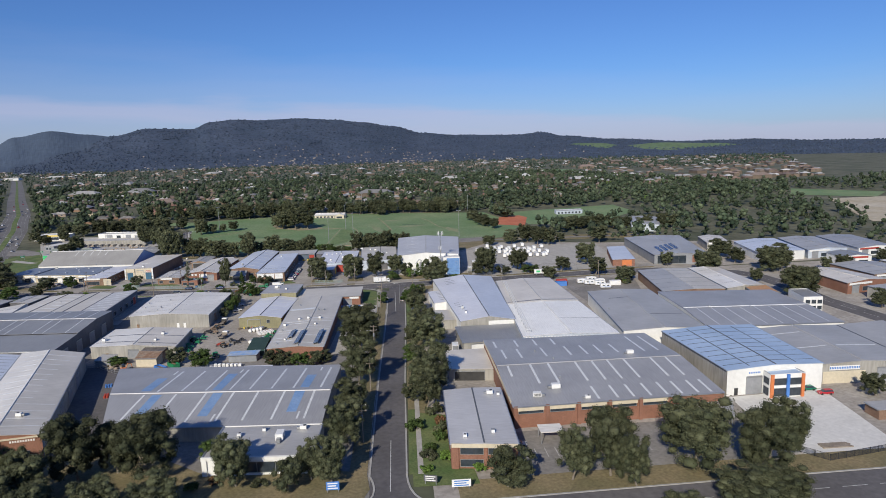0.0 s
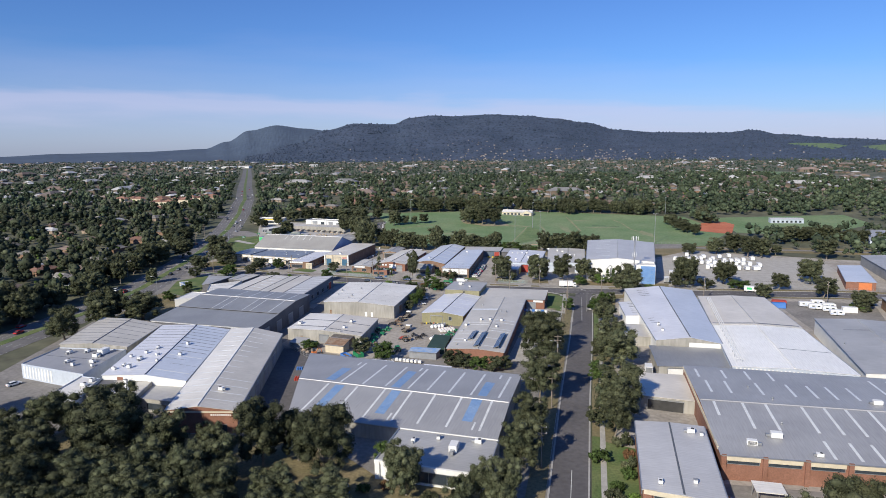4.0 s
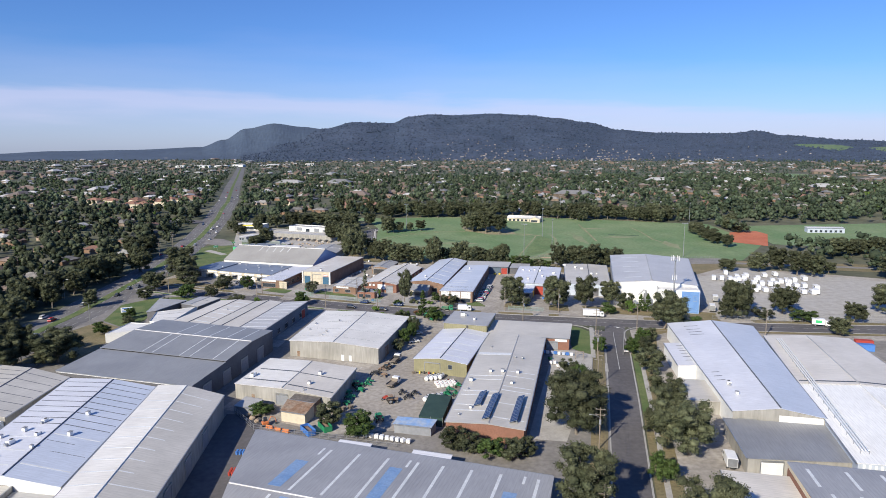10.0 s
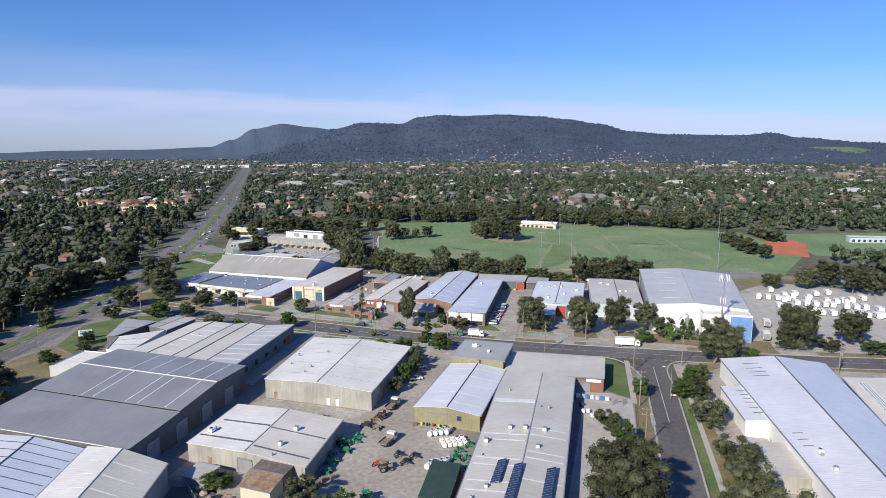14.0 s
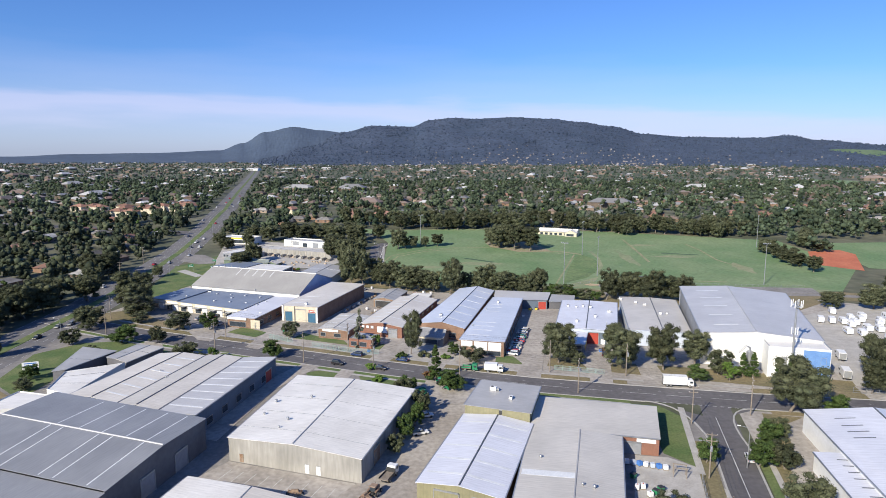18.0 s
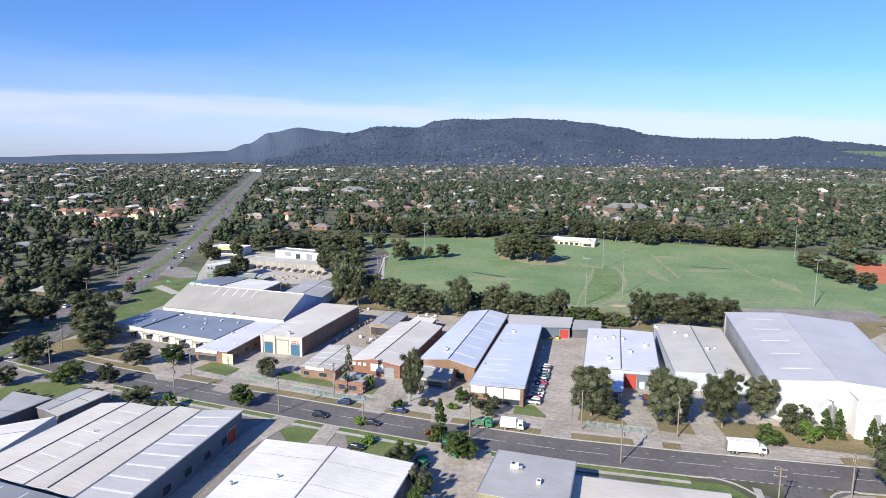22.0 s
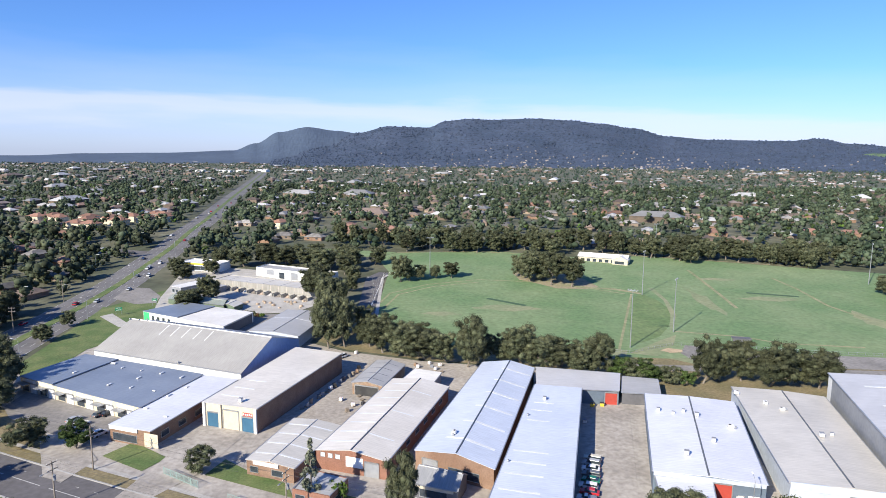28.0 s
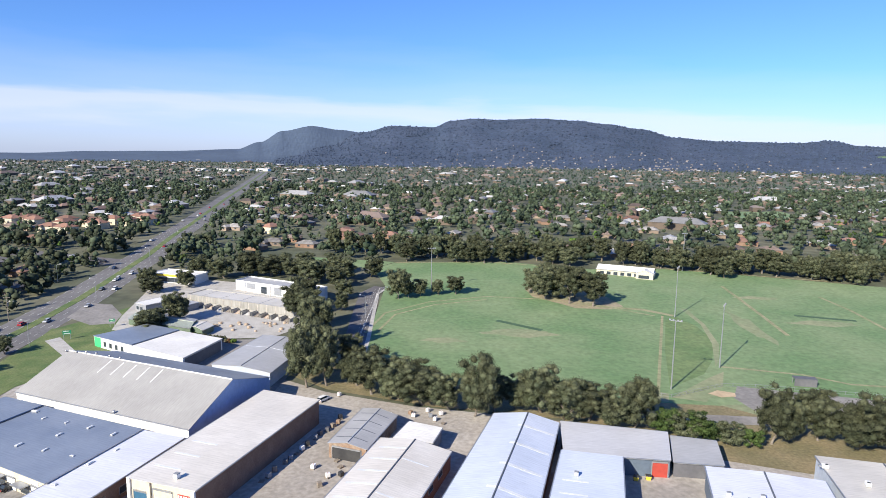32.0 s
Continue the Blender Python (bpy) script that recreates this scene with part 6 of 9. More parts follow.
def plant_box():
    a = thing("rooftop_plant", 0, 0, 0, 0, "large white rooftop plant unit with dark louvres", "rooftop plant", "rooftop plant units")
    part("casing", Geo().box(-1.8, 1.8, -1.1, 1.1, 0.3, 2.1), WHITE, a, bevel=0.06)
    for i in range(4):
        part("louvre", Geo().box(-1.5, 1.5, -1.16, -1.08, 0.55 + 0.35 * i, 0.75 + 0.35 * i), DARK, a)
    part("duct", Geo().box(1.75, 3.4, -0.5, 0.5, 0.35, 1.3), STEEL, a)
    part("skid", Geo().box(-1.7, 1.7, -0.9, 0.9, 0, 0.32), STEEL, a)
    return a


def light_box():
    a = thing("roof_skylight", 0, 0, 0, 0, "small pale domed skylight on slate roof", "skylight", "domed skylights")
    part("upstand", Geo().box(-1.0, 1.0, -0.45, 0.45, 0, 0.28), STEEL, a)
    part("dome", Geo().box(-0.96, 0.96, -0.41, 0.41, 0.27, 0.48, 0.16), SKYLIGHT, a)
    return a


AC, COOL, WHIRL, PLANT, DOME = ac_unit(), cooler(), whirly(), plant_box(), light_box()
_r = random.Random(5)


def spread(proto, spots):
    for i, (x, y) in enumerate(spots):
        yaw = -14.5 + _r.choice((0, 90, 180, 270)) + _r.uniform(-2, 2)
        if i == 0:
            proto.matrix_world = pose(x, y, top_at(x, y) - 0.03, 0, 0, yaw)
        else:
            set_down(proto, x, y, yaw, _r.uniform(0.6, 0.95))


spread(AC, [(-118, 231), (-116, 225), (-124, 237), (-107, 203), (-106.5, 207), (-94, 203), (-98, 222), (-101, 217), (-94, 226), (-103, 214), (-97, 234), (-125, 226), (-92, 199.5), (-130, 236), (-60.5, 192), (-3, 163), (13.2, 161.5), (66.3, 161.3), (50.3, 138), (72.5, 167), (91, 148.5), (-54, 271.7), (16.3, 334), (20.7, 327.5), (-0.3, 420), (88.6, 445), (91.2, 440.4), (46.5, 391), (49.3, 390.5), (72.3, 428.6), (83.8, 453), (92, 256)])
spread(COOL, [(-98, 214), (-91, 219), (-86, 226), (-114, 221), (-121, 222), (-103, 226), (-99, 229), (-95.5, 206), (-96, 198), (-106, 212), (-88, 238), (3.3, 164), (68.3, 159.7), (57.6, 137.5), (-32.5, 271.8), (-34.5, 263.7), (22.3, 273), (15.6, 265.9), (26.1, 272.2), (30.9, 271.4), (27.8, 262.3), (56.5, 439), (59.9, 436.8), (63.1, 438), (65.8, 435.2), (64.5, 419.8), (55.4, 412.5), (92.8, 423.4), (96, 424.6), (25.6, 445.5), (37, 443), (-61, 435.6), (90.7, 248.1), (14.1, 244.7)])
spread(WHIRL, [(-44.2, 327.3), (-34.9, 329.8), (-37.7, 314.8), (-38.7, 310.2), (-45, 319), (-35.2, 258.5), (14.1, 259.2), (32.1, 286.2), (34.4, 285.3), (25, 298.9), (10.7, 240.6), (94.1, 188.3), (96, 178.4), (90.6, 163.9), (-95, 470), (-128, 500.5), (-124, 499.5), (-120, 498.5), (-116, 497.3), (-111, 496), (-107, 494.8), (22, 452), (19.6, 434), (12.6, 407.5), (-110, 240), (-84, 347), (-88, 352), (190, 215), (205, 208), (150, 230)])
spread(PLANT, [(-117, 234.5), (7, 158), (78.2, 154.5), (85.7, 157.5), (122.2, 173.9)])
spread(DOME, [(-118.7, 472), (-113.2, 467.9), (-105.4, 465.6), (-97.4, 463), (-102.6, 458.4), (-89, 459.5), (-108.7, 452.3), (-100.6, 450.2), (-92.2, 447.7), (-126, 462), (-83.9, 452), (-86.3, 445.2), (-88.4, 435.5), (-80, 430)])


def solar_rack(n):
    """A tilted row of solar panels on a steel frame."""
    a = thing("solar_array", 0, 0, 0, 0, "tilted row of dark blue solar panels on the factory roof", "solar panels", "solar arrays")
    for i in range(n):
        y = i * 1.05
        p = part("solar_panel", Geo().prism([(0, y, 0.15), (2.0, y, 0.9), (2.0, y + 1.0, 0.9), (0, y + 1.0, 0.15)], [(-0.02, y, 0.2), (1.98, y, 0.95), (1.98, y + 1.0, 0.95), (-0.02, y + 1.0, 0.2)]), SOLAR, a)
        part("panel_frame", Geo().prism([(-0.02, y - 0.03, 0.14), (2.02, y - 0.03, 0.9), (2.02, y, 0.9), (-0.02, y, 0.14)], [(-0.02, y - 0.03, 0.22), (2.0, y - 0.03, 0.97), (2.0, y, 0.97), (-0.02, y, 0.22)]), STEEL, p)
    for y in (0.3, n * 0.52, n * 1.02):
        part("strut", Geo().box(1.85, 1.95, y - 0.05, y + 0.05, -0.1, 0.88), STEEL, a)
        part("strut", Geo().box(0.05, 0.12, y - 0.05, y + 0.05, -0.1, 0.2), STEEL, a)
    return a


for x, y, n in ((15.0, 246, 10), (16.6, 236.6, 17), (23.8, 235, 17)):
    s_ = solar_rack(n)
    s_.matrix_world = pose(x, y, top_at(x, y) + 0.05, 0, 0, -15)
for i in range(4):
    s_ = solar_rack(20)
    s_["label"] = "row of dark solar panels on the grey warehouse"
    s_.matrix_world = pose(261 + 4.6 * i, 343 + i * 1.0, top_at(263 + 4.6 * i, 352) - 0.1, 0, 0, -24)

# ---- trees ----
rng = np.random.default_rng(11)
_ico = bmesh.new()
bmesh.ops.create_icosphere(_ico, subdivisions=1, radius=1.0)
ICO_V = np.array([v.co[:] for v in _ico.verts])
ICO_F = np.array([[v.index for v in f.verts] for f in _ico.faces])
_ico.free()


def leaf_cloud(centres, radii, per, size, core=0.72, flat=0.8, near=0.55, tumble=0.75):
    """Corners and triangles of many leaf sprays round the given centres, each with a small ragged core."""
    n = len(centres)
    d = rng.normal(size=(n, per, 3))
    d /= np.linalg.norm(d, axis=2, keepdims=True)
    pos = centres[:, None, :] + d * (radii[:, None, None] * rng.uniform(near, 1.15, (n, per, 1))) * np.array([1, 1, flat])
    nrm = d + rng.normal(scale=tumble, size=d.shape)
    nrm /= np.linalg.norm(nrm, axis=2, keepdims=True)
    a = np.cross(nrm, rng.normal(size=d.shape)); a /= np.linalg.norm(a, axis=2, keepdims=True)
    b = np.cross(nrm, a)
    s = (np.asarray(size) if np.ndim(size) else np.full(n, size))[:, None, None] * rng.uniform(0.6, 1.3, (n, per, 1))
    quad = np.stack([pos + a * s, pos + b * s * 0.6, pos - a * s, pos - b * s * 0.6], 2).reshape(-1, 3)
    k = np.arange(n * per)[:, None] * 4
    tri = np.concatenate([k + [0, 1, 2], k + [0, 2, 3]], 0)
    if core:
        jag = rng.uniform(0.75, 1.2, (n, len(ICO_V), 1))
        cv = centres[:, None, :] + ICO_V[None] * jag * (radii * core)[:, None, None] * np.array([1, 1, flat])
        cf = (ICO_F[None] + (np.arange(n) * len(ICO_V))[:, None, None] + len(quad)).reshape(-1, 3)
        return np.concatenate([quad, cv.reshape(-1, 3)]), np.concatenate([tri, cf])
    return quad, tri


def fast_mesh(name, v, f, material):
    me = bpy.data.meshes.new(name)
    me.vertices.add(len(v)); me.vertices.foreach_set("co", np.asarray(v, np.float32).ravel())
    me.loops.add(f.size); me.loops.foreach_set("vertex_index", np.asarray(f, np.int32).ravel())
    me.polygons.add(len(f)); me.polygons.foreach_set("loop_start", np.arange(0, f.size, 3, dtype=np.int32))
    me.update(calc_edges=True)
    me.validate()
    me.materials.append(material)
    return me


def gum(height, spread, clumps, per, leaf, material, base=0.32, label="eucalyptus tree with an olive green crown", name="gum_tree", lean=0.05):
    """A tree with a forked trunk, limbs that reach its clumps of leaves, and an uneven crown."""
    t = thing(name, 0, 0, 0, 0, label, "tree", "street and garden trees")
    g = Geo()
    h0 = height * base
    fork = (rng.normal() * lean * height, rng.normal() * lean * height, h0)
    r0 = 0.018 * height + 0.06
    g.tube([(0, 0, -0.3), (fork[0] * 0.4, fork[1] * 0.4, h0 * 0.5), fork], [r0 * 1.25, r0, r0 * 0.8], 7)
    cs, rs = [], []
    lobes = [(k * 0.9 + rng.uniform(-0.4, 0.4), rng.uniform(0.3, 0.68) * spread, rng.uniform(0.3, 0.9)) for k in range(7)]
    for i in range(clumps):
        if i % 3:
            a, r, u = lobes[i % 7]
            a, r, u = a + rng.normal() * 0.45, abs(r + rng.normal() * 0.16 * spread), min(max(u + rng.normal() * 0.09, base + 0.05), 0.97)
        else:
            a, r, u = rng.uniform(0, 6.28), spread * math.sqrt(rng.uniform(0, 0.75)), rng.uniform(base + 0.02, 0.95)
        lim = spread * math.sqrt(max(0.05, 1 - ((u - 0.6) / 0.5) ** 2))
        r = min(r, lim)
        cs.append((r * math.cos(a) + fork[0], r * math.sin(a) + fork[1], u * height)); rs.append(spread * rng.uniform(0.13, 0.29))
    for i in range(0, min(clumps, 18), 3):
        c = cs[i]
        g.tube([fork, ((fork[0] + c[0]) / 2 + rng.normal() * 0.2, (fork[1] + c[1]) / 2, (fork[2] * 0.45 + c[2] * 0.55)), c], [r0 * 0.5, r0 * 0.32, r0 * 0.12], 5)
    part("trunk", g, BARK, t)
    v, f = leaf_cloud(np.array(cs), np.array(rs), per, leaf, 0.7)
    part("crown", fast_mesh("crown", v, f, material), material, t)
    return t


def conifer(height, spread, material, label):
    t = thing("conifer", 0, 0, 0, 0, label, "tree", "conifers")
    part("trunk", Geo().tube([(0, 0, -0.3), (0, 0, height * 0.95)], [0.25, 0.05], 6), BARK, t)
    cs, rs = [], []
    for i in range(60):
        u = rng.uniform(0.06, 0.98) ** 1.1
        r, a = spread * (1 - u) * rng.uniform(0.5, 1.0), rng.uniform(0, 6.28)
        cs.append((r * math.cos(a), r * math.sin(a), u * height)); rs.append(0.35 + 0.5 * (1 - u))
    v, f = leaf_cloud(np.array(cs), np.array(rs), 34, 0.3, 0.7, 0.7)
    part("crown", fast_mesh("crown", v, f, material), material, t)
    return t


def shrub(radius, height, clumps, material, label, name="shrub"):
    t = thing(name, 0, 0, 0, 0, label, "shrub", "garden shrubs")
    g = Geo()
    cs, rs = [], []
    for i in range(clumps):
        a, r = rng.uniform(0, 6.28), radius * math.sqrt(rng.uniform(0, 0.8))
        cs.append((r * math.cos(a), r * math.sin(a), height * rng.uniform(0.3, 0.8) * (1 - 0.3 * (r / radius) ** 2))); rs.append(radius * 0.36)
        if i < 5:
            g.tube([(0, 0, -0.2), (cs[-1][0] * 0.8, cs[-1][1] * 0.8, cs[-1][2])], [0.08, 0.03], 5)
    part("stem", g, BARK, t)
    v, f = leaf_cloud(np.array(cs), np.array(rs), 45, 0.24, 0.75)
    part("foliage", fast_mesh("foliage", v, f, material), material, t)
    return t


H0 = 15.0
GUMS = [gum(H0, s, int(c * 4.6), 190, 0.185, m, b, lab) for s, c, m, b, lab in (
    (6.2, 34, LEAF, 0.2, "tall eucalyptus with olive crown"), (7.0, 38, LEAF, 0.16, "broad eucalyptus with dense olive crown"), (5.6, 30, LEAF, 0.24, "slender eucalyptus with ragged crown"),
    (6.6, 36, LEAF, 0.2, "dark spreading gum tree"), (6.0, 34, LEAF, 0.15, "dense dark olive street tree"), (7.4, 40, LEAF, 0.16, "wide old gum tree with drooping foliage"))]
ROUND = [gum(8.0, 4.1, 84, 130, 0.17, LEAF_GREEN, 0.2, "small round green street tree", "street_tree"), gum(8.0, 4.0, 80, 130, 0.17, LEAF, 0.2, "small rounded olive street tree", "street_tree")]
BRIGHTTREE = gum(8.0, 3.6, 50, 100, 0.2, LEAF_BRIGHT, 0.2, "bright lime green garden tree", "garden_tree")
CON = conifer(12, 2.6, LEAF_GREEN, "dark green conical conifer")
SILVER = conifer(13, 3.2, LEAF_GREY, "silvery grey conifer in a front garden")
SHRUBS = [shrub(1.6, 1.8, 12, LEAF_GREEN, "clipped green garden shrub"), shrub(1.8, 2.2, 14, LEAF, "loose olive shrub"), shrub(1.5, 1.5, 12, LEAF_RED, "bronze leaved shrub"), shrub(1.6, 2.0, 12, LEAF_BRIGHT, "bright green shrub")]
_first = set()
_pick = random.Random(21)


def plant(protos, rows, note=""):
    """Copies of trees: rows of (x, y, height, radius)."""
    for x, y, h, r in rows:
        p = _pick.choice(protos)
        ph, pr = {True: (H0, 6.4)}.get(p in GUMS, (8.0, 3.6) if p in ROUND or p is BRIGHTTREE else (12.5, 2.9) if p in (CON, SILVER) else (2.0, 1.7))
        r *= 0.92
        m = pose(x, y, gz(y) + 0.05, 0, 0, _pick.uniform(0, 360)) @ Matrix.Diagonal((r / pr, r / pr * _pick.uniform(0.92, 1.08), h / ph, 1))
        if p.name not in _first:
            _first.add(p.name)
            p.matrix_basis = m
            o = p
        else:
            o = copy_thing(p, m @ Matrix.Diagonal((1 / p.scale[0], 1 / p.scale[1], 1 / p.scale[2], 1)))
        if note:
            o["label"] = o["label"].split(" beside")[0] + note


# along the side street
plant(GUMS, [(42.5, 238.5, 16, 8.6), (34.6, 197, 16.5, 8.0), (27, 173, 12, 5.2), (24.5, 157.5, 13.5, 6), (17.5, 140, 11.5, 5), (13, 142.5, 10, 3.6), (-4, 146, 12, 4.8)], " beside the side street")
plant(ROUND, [(7, 139.5, 8, 3.9), (38.5, 221, 6, 3.2), (24.5, 166.5, 7, 3.4), (-9, 159, 6, 3)], " beside the office")
plant(GUMS, [(68.5, 226, 14, 7.8), (55.5, 187, 15.5, 7.8), (68, 241, 12.5, 6.2), (51, 173.5, 11, 4.6)], " beside the side street")
plant(ROUND, [(57.6, 213, 7, 3.5), (75.5, 259, 9, 5), (78.8, 284, 9, 4.8), (48, 180, 6, 3.0), (63.5, 237, 7.5, 3.4), (83.7, 303.5, 6.4, 4.2), (78.3, 305, 5.8, 3.4), (87.3, 317.5, 6, 3.2), (90.3, 319.8, 5.4, 2.8), (50.7, 283, 5.5, 3.8), (50.9, 271, 7, 3.2), (66.3, 306.5, 5.6, 2.6), (114.2, 335.4, 5.8, 3.4), (84, 311, 5, 2.8)], " beside the side street")
plant(GUMS, [(102.4, 337, 16, 7.8)], " beside the road junction")
# gum grove at the south-west corner
plant(GUMS, [(-79, 161, 17, 9), (-88, 170, 16, 8), (-64, 162, 14, 7), (-54, 164, 10, 4.6), (-40, 160, 17, 7.2), (-25, 159, 16, 7.6), (-32, 163, 13, 5), (-92, 152, 14, 7), (-98, 158, 14, 7), (-76, 146, 12, 7), (-66, 150, 13, 7), (-54, 148, 12, 6.4), (-33, 141, 10, 5.6), (-22, 139, 9.5, 5.6), (-108, 168, 12, 6), (-45, 142, 11, 6), (-84, 178, 15, 7), (-104, 178, 12, 6)], " beside the showroom")
plant(GUMS, [(-62, 136, 12, 7), (-88, 140, 13, 7), (-105, 146, 14, 8), (-120, 158, 14, 8), (-125, 175, 13, 7), (-132, 190, 12, 6)], " beside the near road")
plant(GUMS, [(-31.5, 135.5, 9, 6.4), (-23.7, 132.5, 8.5, 5.8), (-56, 137, 11, 7), (-75, 137, 11, 7.4), (-88, 134, 11, 7.6), (-41.5, 134.5, 9.5, 6), (-66, 142, 11, 6.2), (-100, 141, 12, 8), (-114, 148, 12, 8), (-126, 150, 12, 8), (-48, 153, 12, 6)], " in the dense grove")
# brick wall car park, east side
plant(GUMS, [(101.5, 116, 17, 8.2), (114.5, 110, 15, 6.6), (80, 119.5, 15.5, 6.2), (83, 113.5, 12, 4.6), (70.7, 121, 13, 4.8), (99, 99, 8.5, 7.4), (107, 96, 8.5, 6), (85, 100, 6, 5.4), (125.5, 111.5, 15, 6.2), (180, 132, 7, 4)], " beside the car park")
plant(ROUND, [(55.5, 123.5, 9.2, 5.4)], " beside the office")
# north side of the through road
plant(GUMS, [(42.5, 379, 13.5, 6.4), (64.5, 374, 14.5, 6.6), (77.5, 372, 16, 6.6), (90, 377, 12.5, 6), (-11, 389, 16, 4), (142, 353, 17, 6.8)], " beside the through road")
plant(ROUND, [(48.5, 377.5, 5, 3.2), (12.5, 380, 5.6, 4.8), (5.5, 387, 5, 2.4), (94.5, 368, 8.6, 4.4), (86, 361, 5.4, 3.6), (-62, 409, 6.6, 3.8), (-61, 383, 6.2, 3.6), (153, 351, 5, 5), (169, 347.5, 5, 5.4), (-112, 420, 8, 5.4), (-99, 419.5, 6.8, 3.9), (-127, 401, 6.6, 5.6), (-112, 401, 6.3, 3.8), (-94, 385.5, 5.2, 4.6), (-134, 430, 5.7, 3.9)], " beside the through road")
plant([CON], [(-1, 361, 13, 3.6), (102, 366, 9, 3), (105, 365, 9.5, 3), (112, 362, 8, 2.6), (115, 361, 8.5, 2.8)], " beside the road")
plant([SILVER], [(-31.5, 398, 14.5, 3.4)])
plant([BRIGHTTREE], [(-82, 381, 4.6, 2.6), (96, 362, 6, 2.6), (-129, 520, 6, 3)])
plant(SHRUBS, [(-113, 391, 2.4, 2.8), (-88, 383, 1.6, 2.2), (-26, 399, 5, 3.0), (-14, 384, 2.4, 2.4), (-6, 385, 2.2, 2.2), (2, 383, 2, 2), (8, 390, 2.2, 1.8), (-3, 365, 3, 2.6), (4, 361, 2.4, 2.6), (-142, 443, 2.6, 5), (62, 392, 2.4, 2), (-24, 372, 2, 2.4), (-20, 360, 2.4, 2.2)], " beside the footpath")
plant(SHRUBS, [(51, 162, 3, 1.8), (50, 157, 2.4, 2.0), (48, 152, 3, 2.2), (44, 147, 2.2, 2), (42, 143, 2, 2.2), (46, 141, 2.4, 2), (49.5, 139, 2, 1.6), (51.5, 168, 3.6, 2.4), (43.5, 160, 3.4, 3), (40, 137, 1.6, 1.8), (-14, 148, 2, 2), (-9, 150, 1.8, 2), (1, 144, 1.6, 1.8), (52, 133, 2, 2)], " beside the brick office")
# machinery yard edges
plant(ROUND, [(8.5, 230, 6, 3.6), (13, 228, 5, 3.2), (18, 226.5, 5, 3.4), (23, 225, 5.4, 3.4), (27, 226, 4.6, 2.8), (-17, 238, 6, 4.4), (-26, 246, 6, 3.8), (-46, 254, 3, 3.6), (-11, 343, 7, 3.2), (-9, 349, 6, 3), (-4, 334, 7, 2.8), (-6, 326, 6.5, 2.6), (-8, 318, 6, 2.4), (-10, 310, 5, 2.2), (5, 352, 6, 4.2)], " beside the yard")
# highway side
plant(GUMS, [(-150, 455, 18, 9.5), (-138, 440, 11, 8), (-143, 450, 14, 8), (-133, 300, 12.5, 9), (-182, 472, 13, 7), (-147, 290, 13, 7), (-152, 270, 14, 7), (-150, 420, 10, 6), (-172, 530, 7, 4), (-170, 508, 7, 4), (-163, 622, 8, 6), (-130, 576, 13, 7.4)], " beside the highway")
plant(ROUND, [(-135, 336, 5, 3.4), (-131, 350, 4, 2.8), (-136, 360, 5, 3), (-128, 384, 4, 3), (-146, 398, 6, 4)], " on the lawn beside the highway")
# belt between the sheds and the sports field
plant(GUMS, [(-52, 507, 22, 7.4), (-46, 509, 20, 6), (-30, 503, 15, 8), (-21, 500, 13, 7), (-13, 496, 12.5, 8), (-5, 494, 12, 6.4), (3, 489, 18.5, 6.8), (9, 493, 11, 5), (15, 496, 10.5, 5.4), (23, 493, 16, 7.4), (29, 489, 12, 6.4), (36, 488, 11, 7.4), (42, 485, 11, 5.6), (48, 484, 14, 5.6), (-41, 524, 13, 6), (-57, 542, 21, 8), (-62, 556, 17, 7), (-66, 570, 16, 6.4), (-56, 525, 18, 6.4), (-36, 510, 13, 6)], " beside the sports field")
plant(GUMS, [(83, 477, 15.5, 6.4), (90, 480, 12, 5), (97, 480, 13, 6.4), (105, 476, 16, 7.4), (112, 478, 12, 6), (120, 474, 13, 7)], " beside the sports field")
plant(ROUND, [(55, 481, 7, 4), (60, 479, 7.5, 5), (66, 478, 7, 5), (71, 476, 6, 4), (77, 475, 5, 3)], " beside the sports field")
plant(GUMS, [(-80, 589, 15, 7.4), (-76, 604, 14, 6), (-84, 612, 13, 6), (-86, 653, 13, 10), (-100, 658, 12, 9), (-115, 664, 12, 9), (-72, 640, 12, 7), (-60, 600, 9, 4), (-62, 620, 10, 5)], " beside the park road")
plant(GUMS, [(-36, 623, 15, 6.4), (-31, 626, 8, 4), (-25, 629, 9, 4.8), (-16, 632, 8, 4), (-7, 634, 9.6, 6.2), (39, 630, 17, 9), (50, 621, 19, 9), (61, 617, 17, 8), (46, 642, 15, 8.4), (55, 634, 15, 8), (34, 640, 13, 6)], " on the sports field")
# around the caravan yard and the north-east
plant(GUMS, [(188, 461, 8, 5), (207, 459, 12, 7), (223, 446, 15, 8), (233, 444, 13, 7), (223, 463, 15, 8), (285, 513, 12, 9), (299, 510, 11, 7), (319, 503, 13, 7), (214.6, 358, 14, 7), (147.5, 364, 14, 6.5), (166.3, 360, 13, 6), (172.5, 325, 8, 5.4), (188.6, 343.5, 9, 6), (201, 324, 11, 7), (205, 300, 9, 5), (212, 304, 8, 5), (262, 300, 14, 8), (300, 290, 15, 9), (135, 351, 9, 4), (246, 452, 7, 5)], " beside the caravan yard")
plant(GUMS, [(296 + 9 * i + _pick.uniform(-3, 3), 528 - 5 * i + _pick.uniform(-5, 5), _pick.uniform(9, 14), _pick.uniform(5, 8)) for i in range(10)], " beside the clay courts")
plant(GUMS, [(-45 + 11 * i + _pick.uniform(-4, 4), 716 + 7 * math.sin(i) + _pick.uniform(-4, 8) - (0 if i < 8 else min((i - 8) * 2.2, 34)), _pick.uniform(10, 15), _pick.uniform(5.5, 8.5)) for i in range(28) if not 11 <= i <= 13], ' beside the far field edge')
